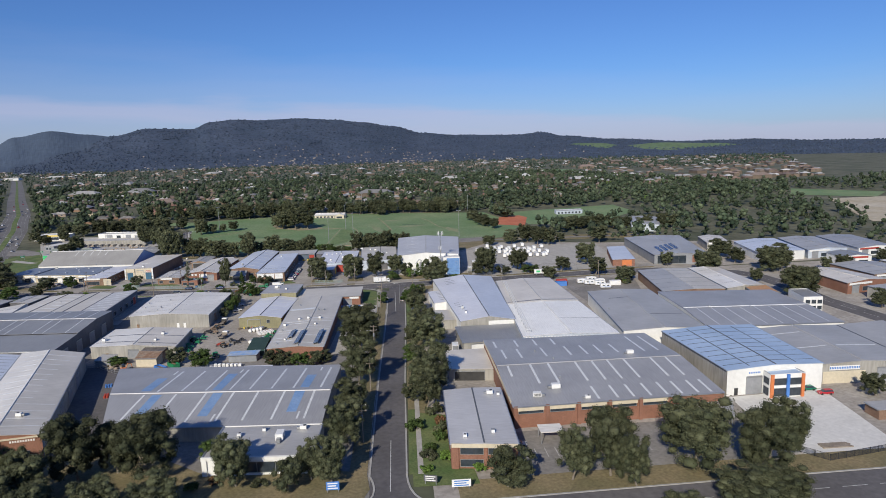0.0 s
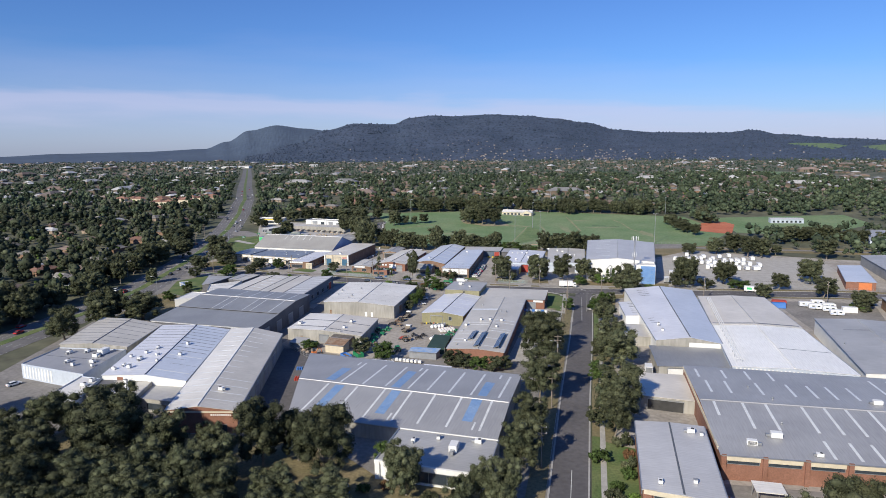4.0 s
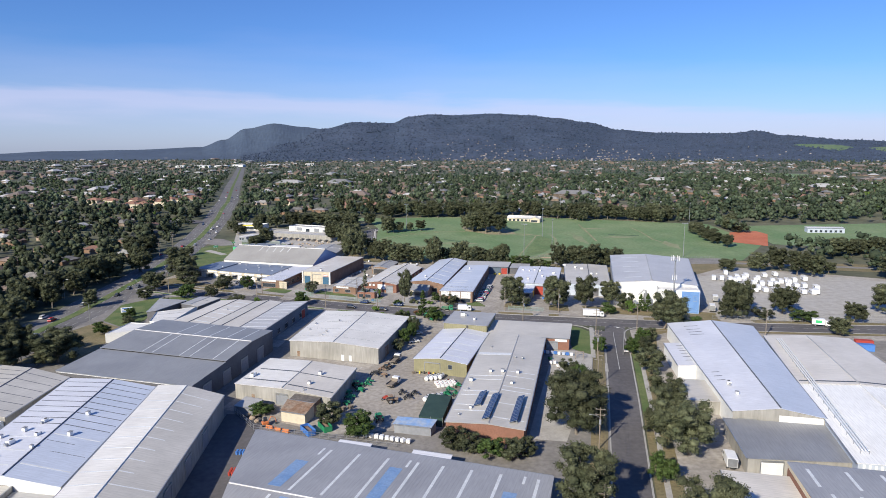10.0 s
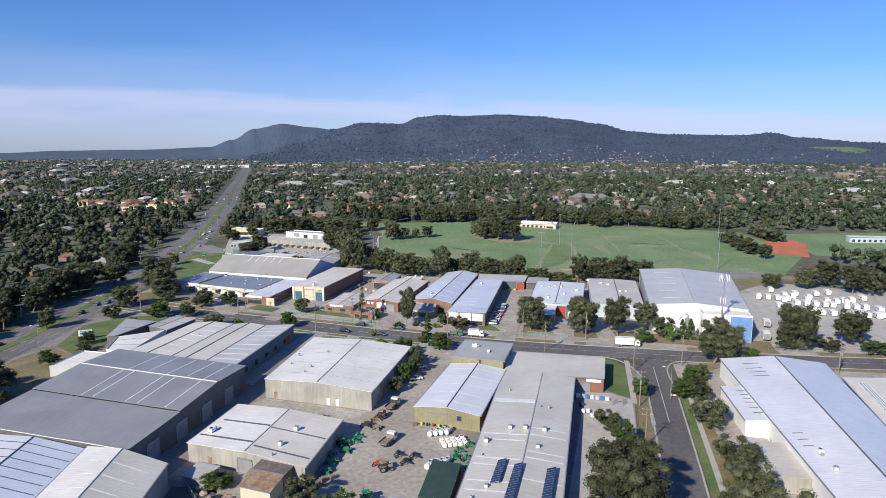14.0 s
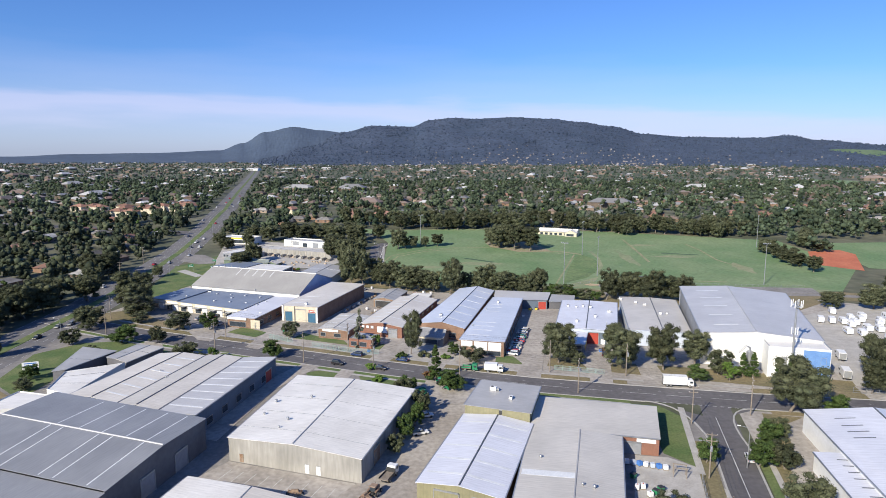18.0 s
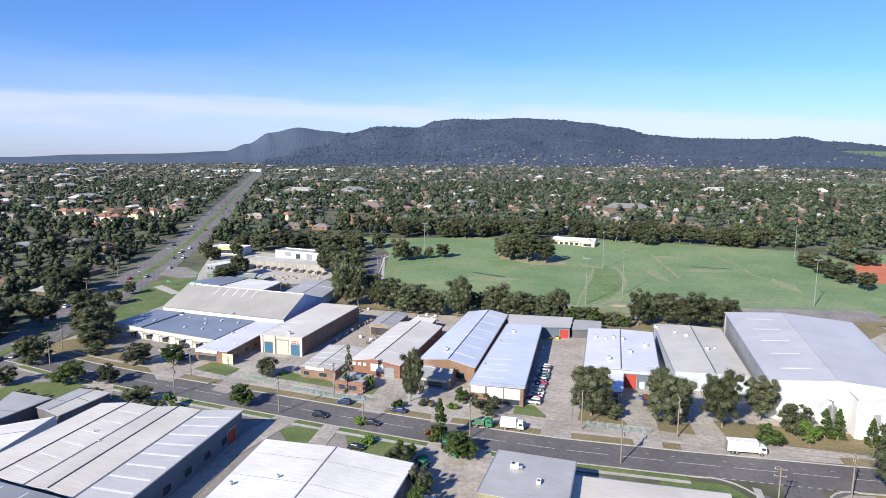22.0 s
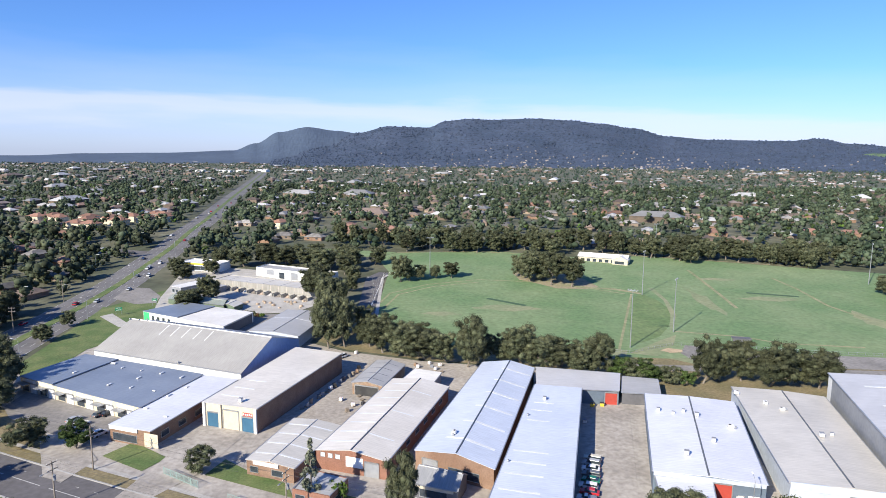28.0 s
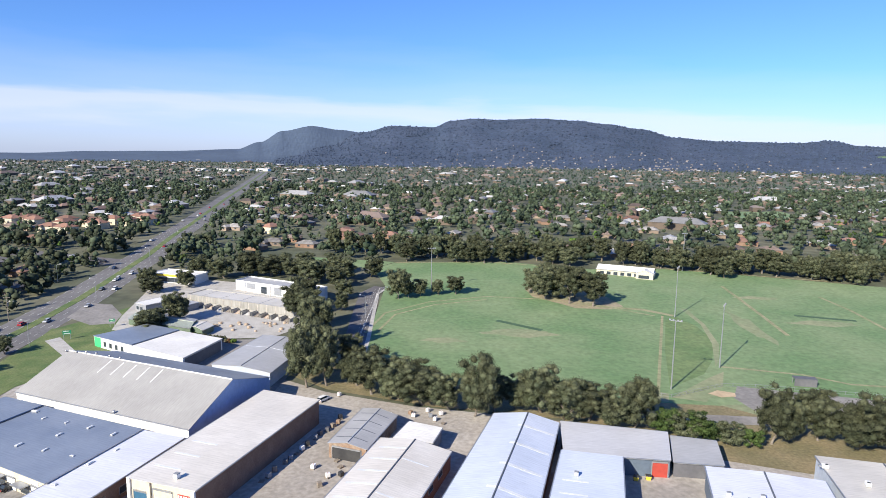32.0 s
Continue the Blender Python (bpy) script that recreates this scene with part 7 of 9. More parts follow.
plant(GUMS, [(-92 + 10 * i + _pick.uniform(-4, 4), 731 + _pick.uniform(-5, 7) - (0 if i < 15 else min((i - 15) * 3.0, 44)), _pick.uniform(12, 17), _pick.uniform(5.5, 8)) for i in range(34)], ' behind the far field edge')
plant(GUMS, [(258 + 6 * i * 0.4 + _pick.uniform(-6, 6), 560 + 11 * i + _pick.uniform(-4, 4), _pick.uniform(8, 12), _pick.uniform(5, 8)) for i in range(5, 9)] + [(228, 548 + 15 * i, 10, 7) for i in range(5)], " beside the field's east edge")

plant(GUMS, [(263, 236, 15, 9), (272, 240, 10, 5), (306, 342, 12, 8), (300, 320, 10, 7), (322, 303, 10, 7), (269, 270, 8, 4.5), (289, 254, 9, 5), (256, 330, 9, 5), (338, 275, 9, 5), (330, 280, 8, 4), (271, 433, 14, 9), (345, 330, 8, 5), (380, 285, 9, 5), (300, 290, 8, 5), (312, 296, 9, 5), (275, 180, 9, 5), (272, 160, 9, 5), (278, 205, 9, 5)], " beside the eastern road")
plant(GUMS, [(-150, 636, 10, 6), (-140, 658, 12, 8), (-128, 664, 13, 8), (-112, 672, 12, 8), (-98, 676, 12, 8), (-160, 668, 11, 7), (-176, 640, 9, 5), (-134, 563, 9, 7), (-70, 660, 13, 8), (-58, 668, 12, 7), (-80, 672, 13, 8)], " beside the supply yard")
plant(SHRUBS, [(204, 296 + 2.2 * i, 2.4, 2.2) for i in range(5)] + [(-112 + 2.4 * i, 556 - 0.8 * i, 2.2, 1.6) for i in range(9)], " along the yard edge")

_edge = resample(HIGHWAY[1:8], 13.0)
for k in range(1, len(_edge) - 1):
    d = (_edge[k + 1] - _edge[k - 1]).normalized()
    n = Vector((d.y, -d.x))
    spots = []
    for off, chance in ((-18, 0.55), (-26, 0.4), (-35, 0.4), (18, 0.12 if _edge[k].y < 470 else 0.05), (24, 0.1 if _edge[k].y < 300 else 0.0), (0, 0.3 if _edge[k].y < 420 else 0.0)):
        if _pick.random() < chance:
            q = _edge[k] + n * off + Vector((_pick.uniform(-3, 3), _pick.uniform(-4, 4))) * (1 if off else 0.15)
            h = _pick.uniform(10, 16) if off else 9
            spots.append((q.x, q.y, h, h * _pick.uniform(0.42, 0.52)))
    plant(GUMS, spots, " lining the highway")

# ---- suburbs: houses and woods that fill the distance ----
def near_line(x, y, line, d):
    p = Vector((x, y))
    for a, b in zip(line, line[1:]):
        a, b = Vector(a), Vector(b)
        t = max(0.0, min(1.0, (p - a).dot(b - a) / (b - a).length_squared))
        if (p - a.lerp(b, t)).length < d:
            return True
    return False


def inside(x, y, poly):
    c = False
    for (x0, y0), (x1, y1) in zip(poly, poly[1:] + poly[:1]):
        if (y0 > y) != (y1 > y) and x < (x1 - x0) * (y - y0) / (y1 - y0) + x0:
            c = not c
    return c


ESTATE = [(-150, 60), (330, -20), (455, 150), (455, 372), (345, 405), (275, 440), (265, 520), (262, 660), (160, 700), (60, 725), (-60, 712), (-120, 728), (-150, 690), (-190, 500), (-152, 380), (-160, 260)]
GREENS = [[(270, 555), (330, 538), (425, 600), (432, 662), (285, 655)], [(560, 430), (590, 410), (800, 560), (840, 630), (760, 712), (698, 652), (634, 520)], [(723, 1425), (786, 1341), (890, 1561), (820, 1652)], [(260, 965), (365, 1010), (372, 1090), (297, 1076)], [(328, 474), (354, 462), (392, 516), (368, 540)], [(238, 570), (262, 548), (294, 606), (290, 624)]]


def free(x, y, d=20):
    return not inside(x, y, ESTATE) and not near_line(x, y, HIGHWAY, d) and not near_line(x, y, CROSS_ROAD, d - 8) and not any(inside(x, y, q) for q in GREENS)


def house(w, d, h, roof, wall, label, wing):
    t = thing("house", 0, 0, 0, 0, label, "house", "suburban houses")
    body = Geo().box(-w / 2, w / 2, -d / 2, d / 2, -0.5, h)
    o, r, k = 0.6, d * 0.25, w / 2 - d / 2
    g = Geo()
    e = [(-w / 2 - o, -d / 2 - o, h), (w / 2 + o, -d / 2 - o, h), (w / 2 + o, d / 2 + o, h), (-w / 2 - o, d / 2 + o, h)]
    p, q = (-k, 0, h + r), (k, 0, h + r)
    g.face(e[0], e[1], q, p).face(e[1], e[2], q).face(e[2], e[3], p, q).face(e[3], e[0], p).face(*e[::-1])
    if wing:
        body.box(-w / 2, -w / 2 + 6, -d / 2 - 5, -d / 2 + 0.2, -0.5, h)
        x0, x1, y0, y1 = -w / 2 - o, -w / 2 + 6 + o, -d / 2 - 5 - o, -d / 2 + 3
        xm = (x0 + x1) / 2
        g.face((x0, y0, h + 0.01), (x1, y0, h + 0.01), (xm, y0 + 3, h + 1.8)).face((x1, y0, h + 0.01), (x1, y1, h + 0.01), (xm, y1, h + 1.8), (xm, y0 + 3, h + 1.8)).face((x0, y1, h + 0.01), (x0, y0, h + 0.01), (xm, y0 + 3, h + 1.8), (xm, y1, h + 1.8))
    wl_ = part("wall", body, wall, t)
    part("roof", g, roof, t)
    for x in (-w * 0.28, w * 0.22):
        part("window", Geo().box(x - 0.9, x + 0.9, -d / 2 - 0.06 - (5 if wing and x < -w / 2 + 6 else 0), -d / 2 + 0.02, 0.9, 2.1), GLASS, wl_)
    return t


ROOF_PALE = surf("pale_tin_roof", (0.4, 0.395, 0.385), (0.24, 0.24, 0.24), 0.6, 0.3, 2.0, 0.15, vary=0.5)
ROOF_BROWN = surf("brown_tile_roof", (0.13, 0.1, 0.085), (0.2, 0.15, 0.12), 0.85, 0.3, 3.0, 0.2, vary=0.4)
ROOF_ORANGE = surf("orange_tile_roof", (0.27, 0.135, 0.09), (0.2, 0.12, 0.09), 0.85, 0.3, 3.0, 0.2, vary=0.3)
WALL_TAN = surf("tan_brick_wall", (0.26, 0.2, 0.15), (0.19, 0.15, 0.12), 0.9, 0.2, 2.0, 0.15, vary=0.4, island=0.4)
HOUSES = [house(17, 10, 2.7, ROOF_TILE, BRICK_BROWN, "brick house with a faded red tiled hip roof", True), house(15, 9, 2.7, ROOF_TILE_GREY, BRICK_BROWN, "brick house with a grey tiled hip roof", False),
          house(18, 10, 2.7, ROOF_PALE, WALL_TAN, "tan brick house with a pale metal roof", True), house(16, 10, 2.7, ROOF_BROWN, WALL_TAN, "tan brick house with a brown tiled roof", False), house(16, 10, 2.7, ROOF_TILE_GREY, WALL_TAN, "tan brick house with a brown-grey roof", True),
          house(15, 9, 2.7, ROOF_BROWN, BRICK_BROWN, "dark brick house with a brown tiled roof", True)]
VILLA = house(15, 11, 5.2, ROOF_ORANGE, WALL_CREAM, "two-storey cream house with an orange tiled roof", False)
hr = random.Random(8)
_n, _placed = 0, []
for x, y in ((-404, 842), (-392, 850), (-380, 838), (-340, 800), (-325, 797), (-318, 852), (-306, 876), (-296, 868), (-330, 838), (-314, 822), (-300, 845), (-345, 826), (-286, 850), (-165, 819), (-356, 846)):
    _placed.append((x, y))
    m = pose(x, y, gz(y), 0, 0, hr.choice((0, 90)) - 15 + hr.uniform(-6, 6))
    if len(_placed) == 1:
        VILLA.matrix_basis = m
    else:
        copy_thing(VILLA, m)
tries = 0
while _n < 190 and tries < 6000:
    tries += 1
    if hr.random() < 0.58:
        x, y = hr.uniform(-470, -200), hr.uniform(180, 900)
    else:
        x, y = hr.uniform(-200, 560), hr.uniform(738, 1060)
    if not free(x, y, 30) or any((x - a) ** 2 + (y - b) ** 2 < 380 for a, b in _placed):
        continue
    _placed.append((x, y))
    p = hr.choice(HOUSES)
    m = pose(x, y, gz(y), 0, 0, hr.choice((0, 90, 180, 270)) - 15 + hr.uniform(-6, 6))
    if p.name not in _first:
        _first.add(p.name)
        p.matrix_basis = m
    else:
        copy_thing(p, m)
    _n += 1

# farther roofs, too many to count
roofs, walls, tins = Geo(), Geo(), Geo()
k = 0
while k < 2300:
    y = 880 + 3370 * hr.random() ** 1.5
    x = hr.uniform(-0.85, 0.95) * (y + 200)
    k += 1
    if not free(x, y, 34) or any((x - a) ** 2 + (y - b) ** 2 < 420 for a, b in _placed):
        continue
    a, w, d, h = radians(hr.choice((0, 90)) - 15 + hr.uniform(-10, 10)), hr.uniform(13, 20), hr.uniform(9, 12), hr.choice((2.9, 2.9, 5.4))
    if hr.random() < 0.03:
        w, d, h = w * 2.5, d * 2, 6
    ca, sa = math.cos(a), math.sin(a)
    zb = gz(y)

    def P(u, v, z):
        return (x + u * ca - v * sa, y + u * sa + v * ca, zb + z)
    e = [P(-w / 2 - 0.5, -d / 2 - 0.5, h), P(w / 2 + 0.5, -d / 2 - 0.5, h), P(w / 2 + 0.5, d / 2 + 0.5, h), P(-w / 2 - 0.5, d / 2 + 0.5, h)]
    p, q = P(-(w - d) / 2, 0, h + d * 0.25), P((w - d) / 2, 0, h + d * 0.25)
    g = tins if hr.random() < 0.45 else roofs
    n = len(g.v)
    g.v += e + [p, q]
    g.f += [(n, n + 1, n + 5, n + 4), (n + 1, n + 2, n + 5), (n + 2, n + 3, n + 4, n + 5), (n + 3, n, n + 4)]
    walls.prism([P(-w / 2, -d / 2, -0.5), P(w / 2, -d / 2, -0.5), P(w / 2, d / 2, -0.5), P(-w / 2, d / 2, -0.5)], [P(-w / 2, -d / 2, h), P(w / 2, -d / 2, h), P(w / 2, d / 2, h), P(-w / 2, d / 2, h)])
ROOF_FAR = surf("mixed_tile_roofs", (0.19, 0.125, 0.1), (0.16, 0.15, 0.14), 0.85, 0.01, 0.2, 0.2, island=0.5)
TIN_FAR = surf("mixed_tin_roofs", (0.46, 0.455, 0.45), (0.24, 0.24, 0.245), 0.6, 0.01, 0.2, 0.15, island=0.45)
for nm, g, m, lab in (("distant_tile_roofs", roofs, ROOF_FAR, "tiled roofs of many distant houses"), ("distant_tin_roofs", tins, TIN_FAR, "pale metal roofs of many distant houses"), ("distant_house_walls", walls, WALL_TAN, "walls of many distant houses")):
    me = bpy.data.meshes.new(nm)
    me.from_pydata(g.v, [], g.f)
    me.materials.append(m)
    tagged(new(nm, me), lab, "houses", kind="stuff")


def forest(name, count, place, clumps, per, label, leafscale, hmin, hmax, material, core=0.8, wide=1.0):
    cs, rs, ls = [], [], []
    n = 0
    for _ in range(count * 3):
        if n >= count:
            break
        q = place()
        if q is None:
            continue
        x, y = q
        n += 1
        h = hr.uniform(hmin, hmax)
        r = h * hr.uniform(0.3, 0.45) * wide
        for i in range(clumps):
            a, u = hr.uniform(0, 6.28), hr.uniform(0, 0.65) * r
            cs.append((x + u * math.cos(a), y + u * math.sin(a), gz(y) + h * hr.uniform(0.24, 0.82))); rs.append(r * hr.uniform(0.42, 0.72)); ls.append(r * leafscale)
    v, f = leaf_cloud(np.array(cs), np.array(rs), per, np.array(ls), core, 0.9)
    tagged(new(name, fast_mesh(name, v, f, material)), label, "trees", kind="stuff")


def mid_spot():
    x, y = hr.uniform(-760, 760), 674 + 776 * hr.random() ** 1.15
    return (x, y) if free(x, y, 18) and not any((x - a) ** 2 + (y - b) ** 2 < 70 for a, b in _placed) else None


def west_spot():
    x, y = -186 - 420 * hr.random() ** 1.2, hr.uniform(150, 760)
    return (x, y) if free(x, y, 19) and not any((x - a) ** 2 + (y - b) ** 2 < 95 for a, b in _placed) else None


def on_pasture(x, y):
    return 26.5 < math.degrees(math.atan2(x, y - 150)) < 50 and math.hypot(x, y - 150) > 3330


def far_spot():
    y = 1430 + 2450 * hr.random() ** 1.2
    x = hr.uniform(-0.85, 0.98) * (y + 150)
    return (x, y) if free(x, y, 16) and not on_pasture(x, y) else None


def east_spot():
    x, y = 258 + 1000 * hr.random() ** 1.2, hr.uniform(130, 800)
    return (x, y) if free(x, y) else None


def lime_spot():
    return west_spot() if hr.random() < 0.3 else mid_spot()


forest("suburb_trees", 4750, mid_spot, 4, 9, "dense olive trees among the suburban houses", 0.22, 6, 14, LEAF_FAR, 0.74, 1.12)
forest("west_trees", 1700, west_spot, 5, 13, "gum trees with darkened leaves among houses west of the highway", 0.18, 7, 15, LEAF_WEST)
forest("east_trees", 2400, east_spot, 3, 12, "trees east of the estate", 0.24, 7, 15, LEAF_FAR)
forest("lime_trees", 520, lime_spot, 3, 12, "bright green garden trees in the suburbs", 0.2, 5, 9, LEAF_GREEN)
forest("lime_trees", 190, lime_spot, 3, 12, "lime green garden trees in the suburbs", 0.2, 5, 9, LEAF_BRIGHT)
forest("distant_trees", 9800, far_spot, 2, 3, "distant woodland canopy across the suburbs", 0.34, 6, 12, LEAF_HAZE, 0.85, 1.2)

# the white stores where the highway ends
for x, y, w, d, h in ((-812, 2330, 30, 20, 6), (-748, 2352, 22, 20, 6), (-700, 2386, 20, 20, 7), (-590, 2450, 22, 18, 6), (-470, 2530, 16, 16, 6), (-890, 2340, 14, 16, 6)):
    building("distant_store", "long white roofed store at the highway's end", [(x - w, y - d), (x + w, y - d), (x + w, y + d), (x - w, y + d)], [(0, h), (0.5, h + 1.5), (1, h)], [ROOF_WHITE, ROOF_WHITE], WALL_WHITE, axis="w", category="shop", fronts=[("window", w * 0.3, w * 0.9, 1, 4, None)])


def hill_trees(name, knots, radius, depth, rough, bearing, count, label, material):
    """Tree crowns over a range of hills, thick enough to break its skyline."""
    cs, rs = [], []
    for _ in range(count):
        deg, s = hr.uniform(knots[0][0], knots[-1][0]), 1 - 0.97 * hr.random() ** 1.3
        z = hill_height(deg, s, knots, depth, rough, bearing)
        z = max(z, 1.0)
        r, a = radius - depth * (1 - s), radians(deg)
        k = hr.uniform(3.5, 7.5)
        cs.append((r * math.sin(a), 150 + r * math.cos(a), gz(900) + z + k * 0.1)); rs.append(k)
    v, f = leaf_cloud(np.array(cs), np.array(rs), 3, np.array(rs) * 0.5, 0.9, 0.9)
    tagged(new(name, fast_mesh(name, v, f, material)), label, "trees", kind="stuff")


hill_trees("hill_trees", RANGE, 4820, 1700, 0.3, 4.0, 7800, "dark haze-tinted forest covering the mountain range", HILL)

specks = Geo()
for _ in range(240):
    deg, s_ = hr.choice((hr.uniform(-8, 32), hr.gauss(16, 3), hr.gauss(6, 3))), hr.uniform(0.03, 0.5) * hr.random() ** 0.6
    z = max(hill_height(deg, s_, RANGE, 1700, 0.3, 4.0), 0)
    r, a = 4820 - 1700 * (1 - s_), radians(deg)
    x, y, w = r * math.sin(a), 150 + r * math.cos(a), hr.uniform(2.5, 5)
    specks.box(x - w, x + w, y - w * 0.6, y + w * 0.6, gz(900) + z - 3, gz(900) + z + hr.uniform(2.5, 5), hr.uniform(0, 1))
tagged(part("hillside_houses", specks, surf("hillside_house_walls", (0.27, 0.24, 0.22), (0.17, 0.15, 0.14), 0.9, 0.002, 0.1, 0.2, island=0.5)), "pale houses scattered over the lower mountain slopes", "houses", kind="stuff")

# ---- vehicles ----
def wheel(parent, x, y, r=0.32, w=0.22, rim=True):
    tyre = part("wheel", Geo().tube([(x, y - w / 2, r), (x, y + w / 2, r)], [r, r], 12), RUBBER, parent)
    if rim:
        part("rim", Geo().tube([(x, y - w / 2 - 0.01, r), (x, y + w / 2 + 0.01, r)], [r * 0.6, r * 0.6], 10), STEEL, tyre)


def car(colour, style="sedan", plain=False):
    """A car, nose along +x."""
    t = thing("car", 0, 0, 0, 0, f"{colour} {style} on the asphalt", "car", "cars")
    m = CAR_COLOURS[colour]
    hh, bt = (0.95, 1.45) if style != "wagon" else (1.05, 1.7)
    g = Geo()
    prof = [(-2.2, 0.35), (2.2, 0.35), (2.25, 0.65), (2.1, 0.85), (1.2, hh), (-1.75, hh), (-2.2, hh - 0.08), (-2.27, 0.6)]
    g.prism([(x, -0.86, z) for x, z in prof], [(x, 0.86, z) for x, z in prof])
    g.f[0], g.f[1] = g.f[1][::-1], g.f[0][::-1]
    part("body", g, m, t, bevel=0.07)
    r0, r1 = (-1.75, -1.15) if style == "sedan" else (-2.15, -1.95) if style in ("wagon", "hatch") else (-0.35, -0.2)
    f0, f1 = 1.15, 0.45
    low = [(r0, -0.8, hh - 0.02), (f0, -0.8, hh - 0.02), (f0, 0.8, hh - 0.02), (r0, 0.8, hh - 0.02)]
    high = [(r1, -0.64, bt - 0.04), (f1, -0.64, bt - 0.04), (f1, 0.64, bt - 0.04), (r1, 0.64, bt - 0.04)]
    part("glasshouse", Geo().prism(low, high), GLASS, t)
    part("roof", Geo().box(r1 - 0.06, f1 + 0.06, -0.68, 0.68, bt - 0.05, bt + 0.02, 0.04), m, t)
    for y in (-0.62, 0.62):
        if not plain:
            part("headlight", Geo().box(2.12, 2.27, y - 0.18, y + 0.18, 0.62, 0.76), WHITE, t)
            part("tail_light", Geo().box(-2.29, -2.2, y - 0.18, y + 0.18, 0.65, 0.82), REDP, t)
        for x in (-1.35, 1.38):
            wheel(t, x, y * 1.3, rim=False)
    if style == "ute":
        part("tray", Geo().box(-2.2, -0.45, -0.86, 0.86, hh - 0.02, hh + 0.12), STEEL, t)
    return t


CARS = {}


def park(colour, style, x, y, yaw, note="", z=None):
    key = (colour, style, z is not None)
    zz = gz(y) + 0.05 if z is None else z
    if key not in CARS:
        CARS[key] = car(colour, style, z is not None)
        CARS[key].matrix_basis = pose(x, y, zz, 0, 0, yaw)
        o = CARS[key]
    else:
        o = copy_thing(CARS[key], pose(x, y, zz, 0, 0, yaw))
    o["label"] = f"{colour} {style} {note or 'on the asphalt'}"
    return o


for c, s, x, y, w in (("blue", "wagon", -30.9, 386.1, 161), ("black", "wagon", -36.2, 376.4, -19), ("black", "sedan", -20.4, 371.6, -19), ("blue", "sedan", -13.6, 380.4, 161), ("black", "sedan", -22.5, 356.6, -15), ("grey", "hatch", -26, 402.2, -105)):
    park(c, s, x, y, w, "on the through road" if y < 390 and y > 360 else "in a driveway")
for c, s, x, y, w in (("white", "hatch", -106, 433, 70), ("grey", "sedan", -105, 440, 70), ("black", "sedan", -103, 441, 70), ("white", "wagon", -97.5, 427.6, 65), ("silver", "sedan", -110, 436, 70)):
    park(c, s, x, y, w, "parked by the shop row")
for i, (c, s) in enumerate((("white", "wagon"), ("red", "hatch"), ("white", "sedan"), ("cream", "sedan"), ("silver", "hatch"), ("white", "ute"), ("red", "sedan"), ("white", "hatch"), ("green", "sedan"), ("grey", "hatch"), ("white", "sedan"), ("silver", "wagon"), ("cream", "hatch"))):
    park(c, s, 26.6 + 0.258 * i * 2.7 + _r.uniform(-0.3, 0.3), 388.0 + i * 2.7, 162 + _r.uniform(-4, 4), "nose-in beside the pale factory")
for c, s, x, y, w, n in (("black", "sedan", 61, 388, 75, "beside the workshop"), ("white", "ute", -4, 321, 20, "in the gravel driveway"), ("white", "sedan", -3, 332, 20, "in the gravel driveway"), ("white", "wagon", 77.4, 308, 75, "parked on the side street"), ("white", "sedan", -139, 218, 60, "beside the flat roofed store"),
                         ("white", "hatch", -11.7, 134.8, -14, "in front of the office"), ("blue", "hatch", -4, 134.4, -14, "in front of the office"), ("green", "sedan", 165.5, 142.8, 165, "beside the new office"), ("red", "hatch", 167.5, 138.5, 165, "beside the new office"),
                         ("white", "ute", 92, 276, 75, "beside the loading shed"), ("silver", "sedan", 66, 141, -14, "in the brick-walled car park"), ("white", "wagon", -44, 497, 60, "behind the tan warehouse")):
    park(c, s, x, y, w, n)
# traffic on the highway
_hw = resample(HIGHWAY[:14], 4.0)
for k in range(44):
    i = _r.randrange(24, len(_hw) - 2)
    d = (_hw[i + 1] - _hw[i - 1]).normalized()
    side = _r.choice((-1, 1))
    off = side * _r.choice((4.1, 7.4, 10.6))
    q = _hw[i] + Vector((d.y, -d.x)) * off
    park(_r.choice(("white", "white", "silver", "grey", "black", "red", "blue")), _r.choice(("sedan", "hatch", "wagon")), q.x, q.y, math.degrees(math.atan2(d.y, d.x)) + (180 if side > 0 else 0), "driving on the highway", gz(q.y) + 0.07)
for k in range(8):
    park(_r.choice(("white", "silver", "grey", "black")), "sedan", -232 - 9 * k + _r.uniform(-2, 2), 695 + 2.2 * k + _r.choice((-4, 0, 4)), 168, "queued on the cross road", gz(700 + 2.2 * k) + 0.12)


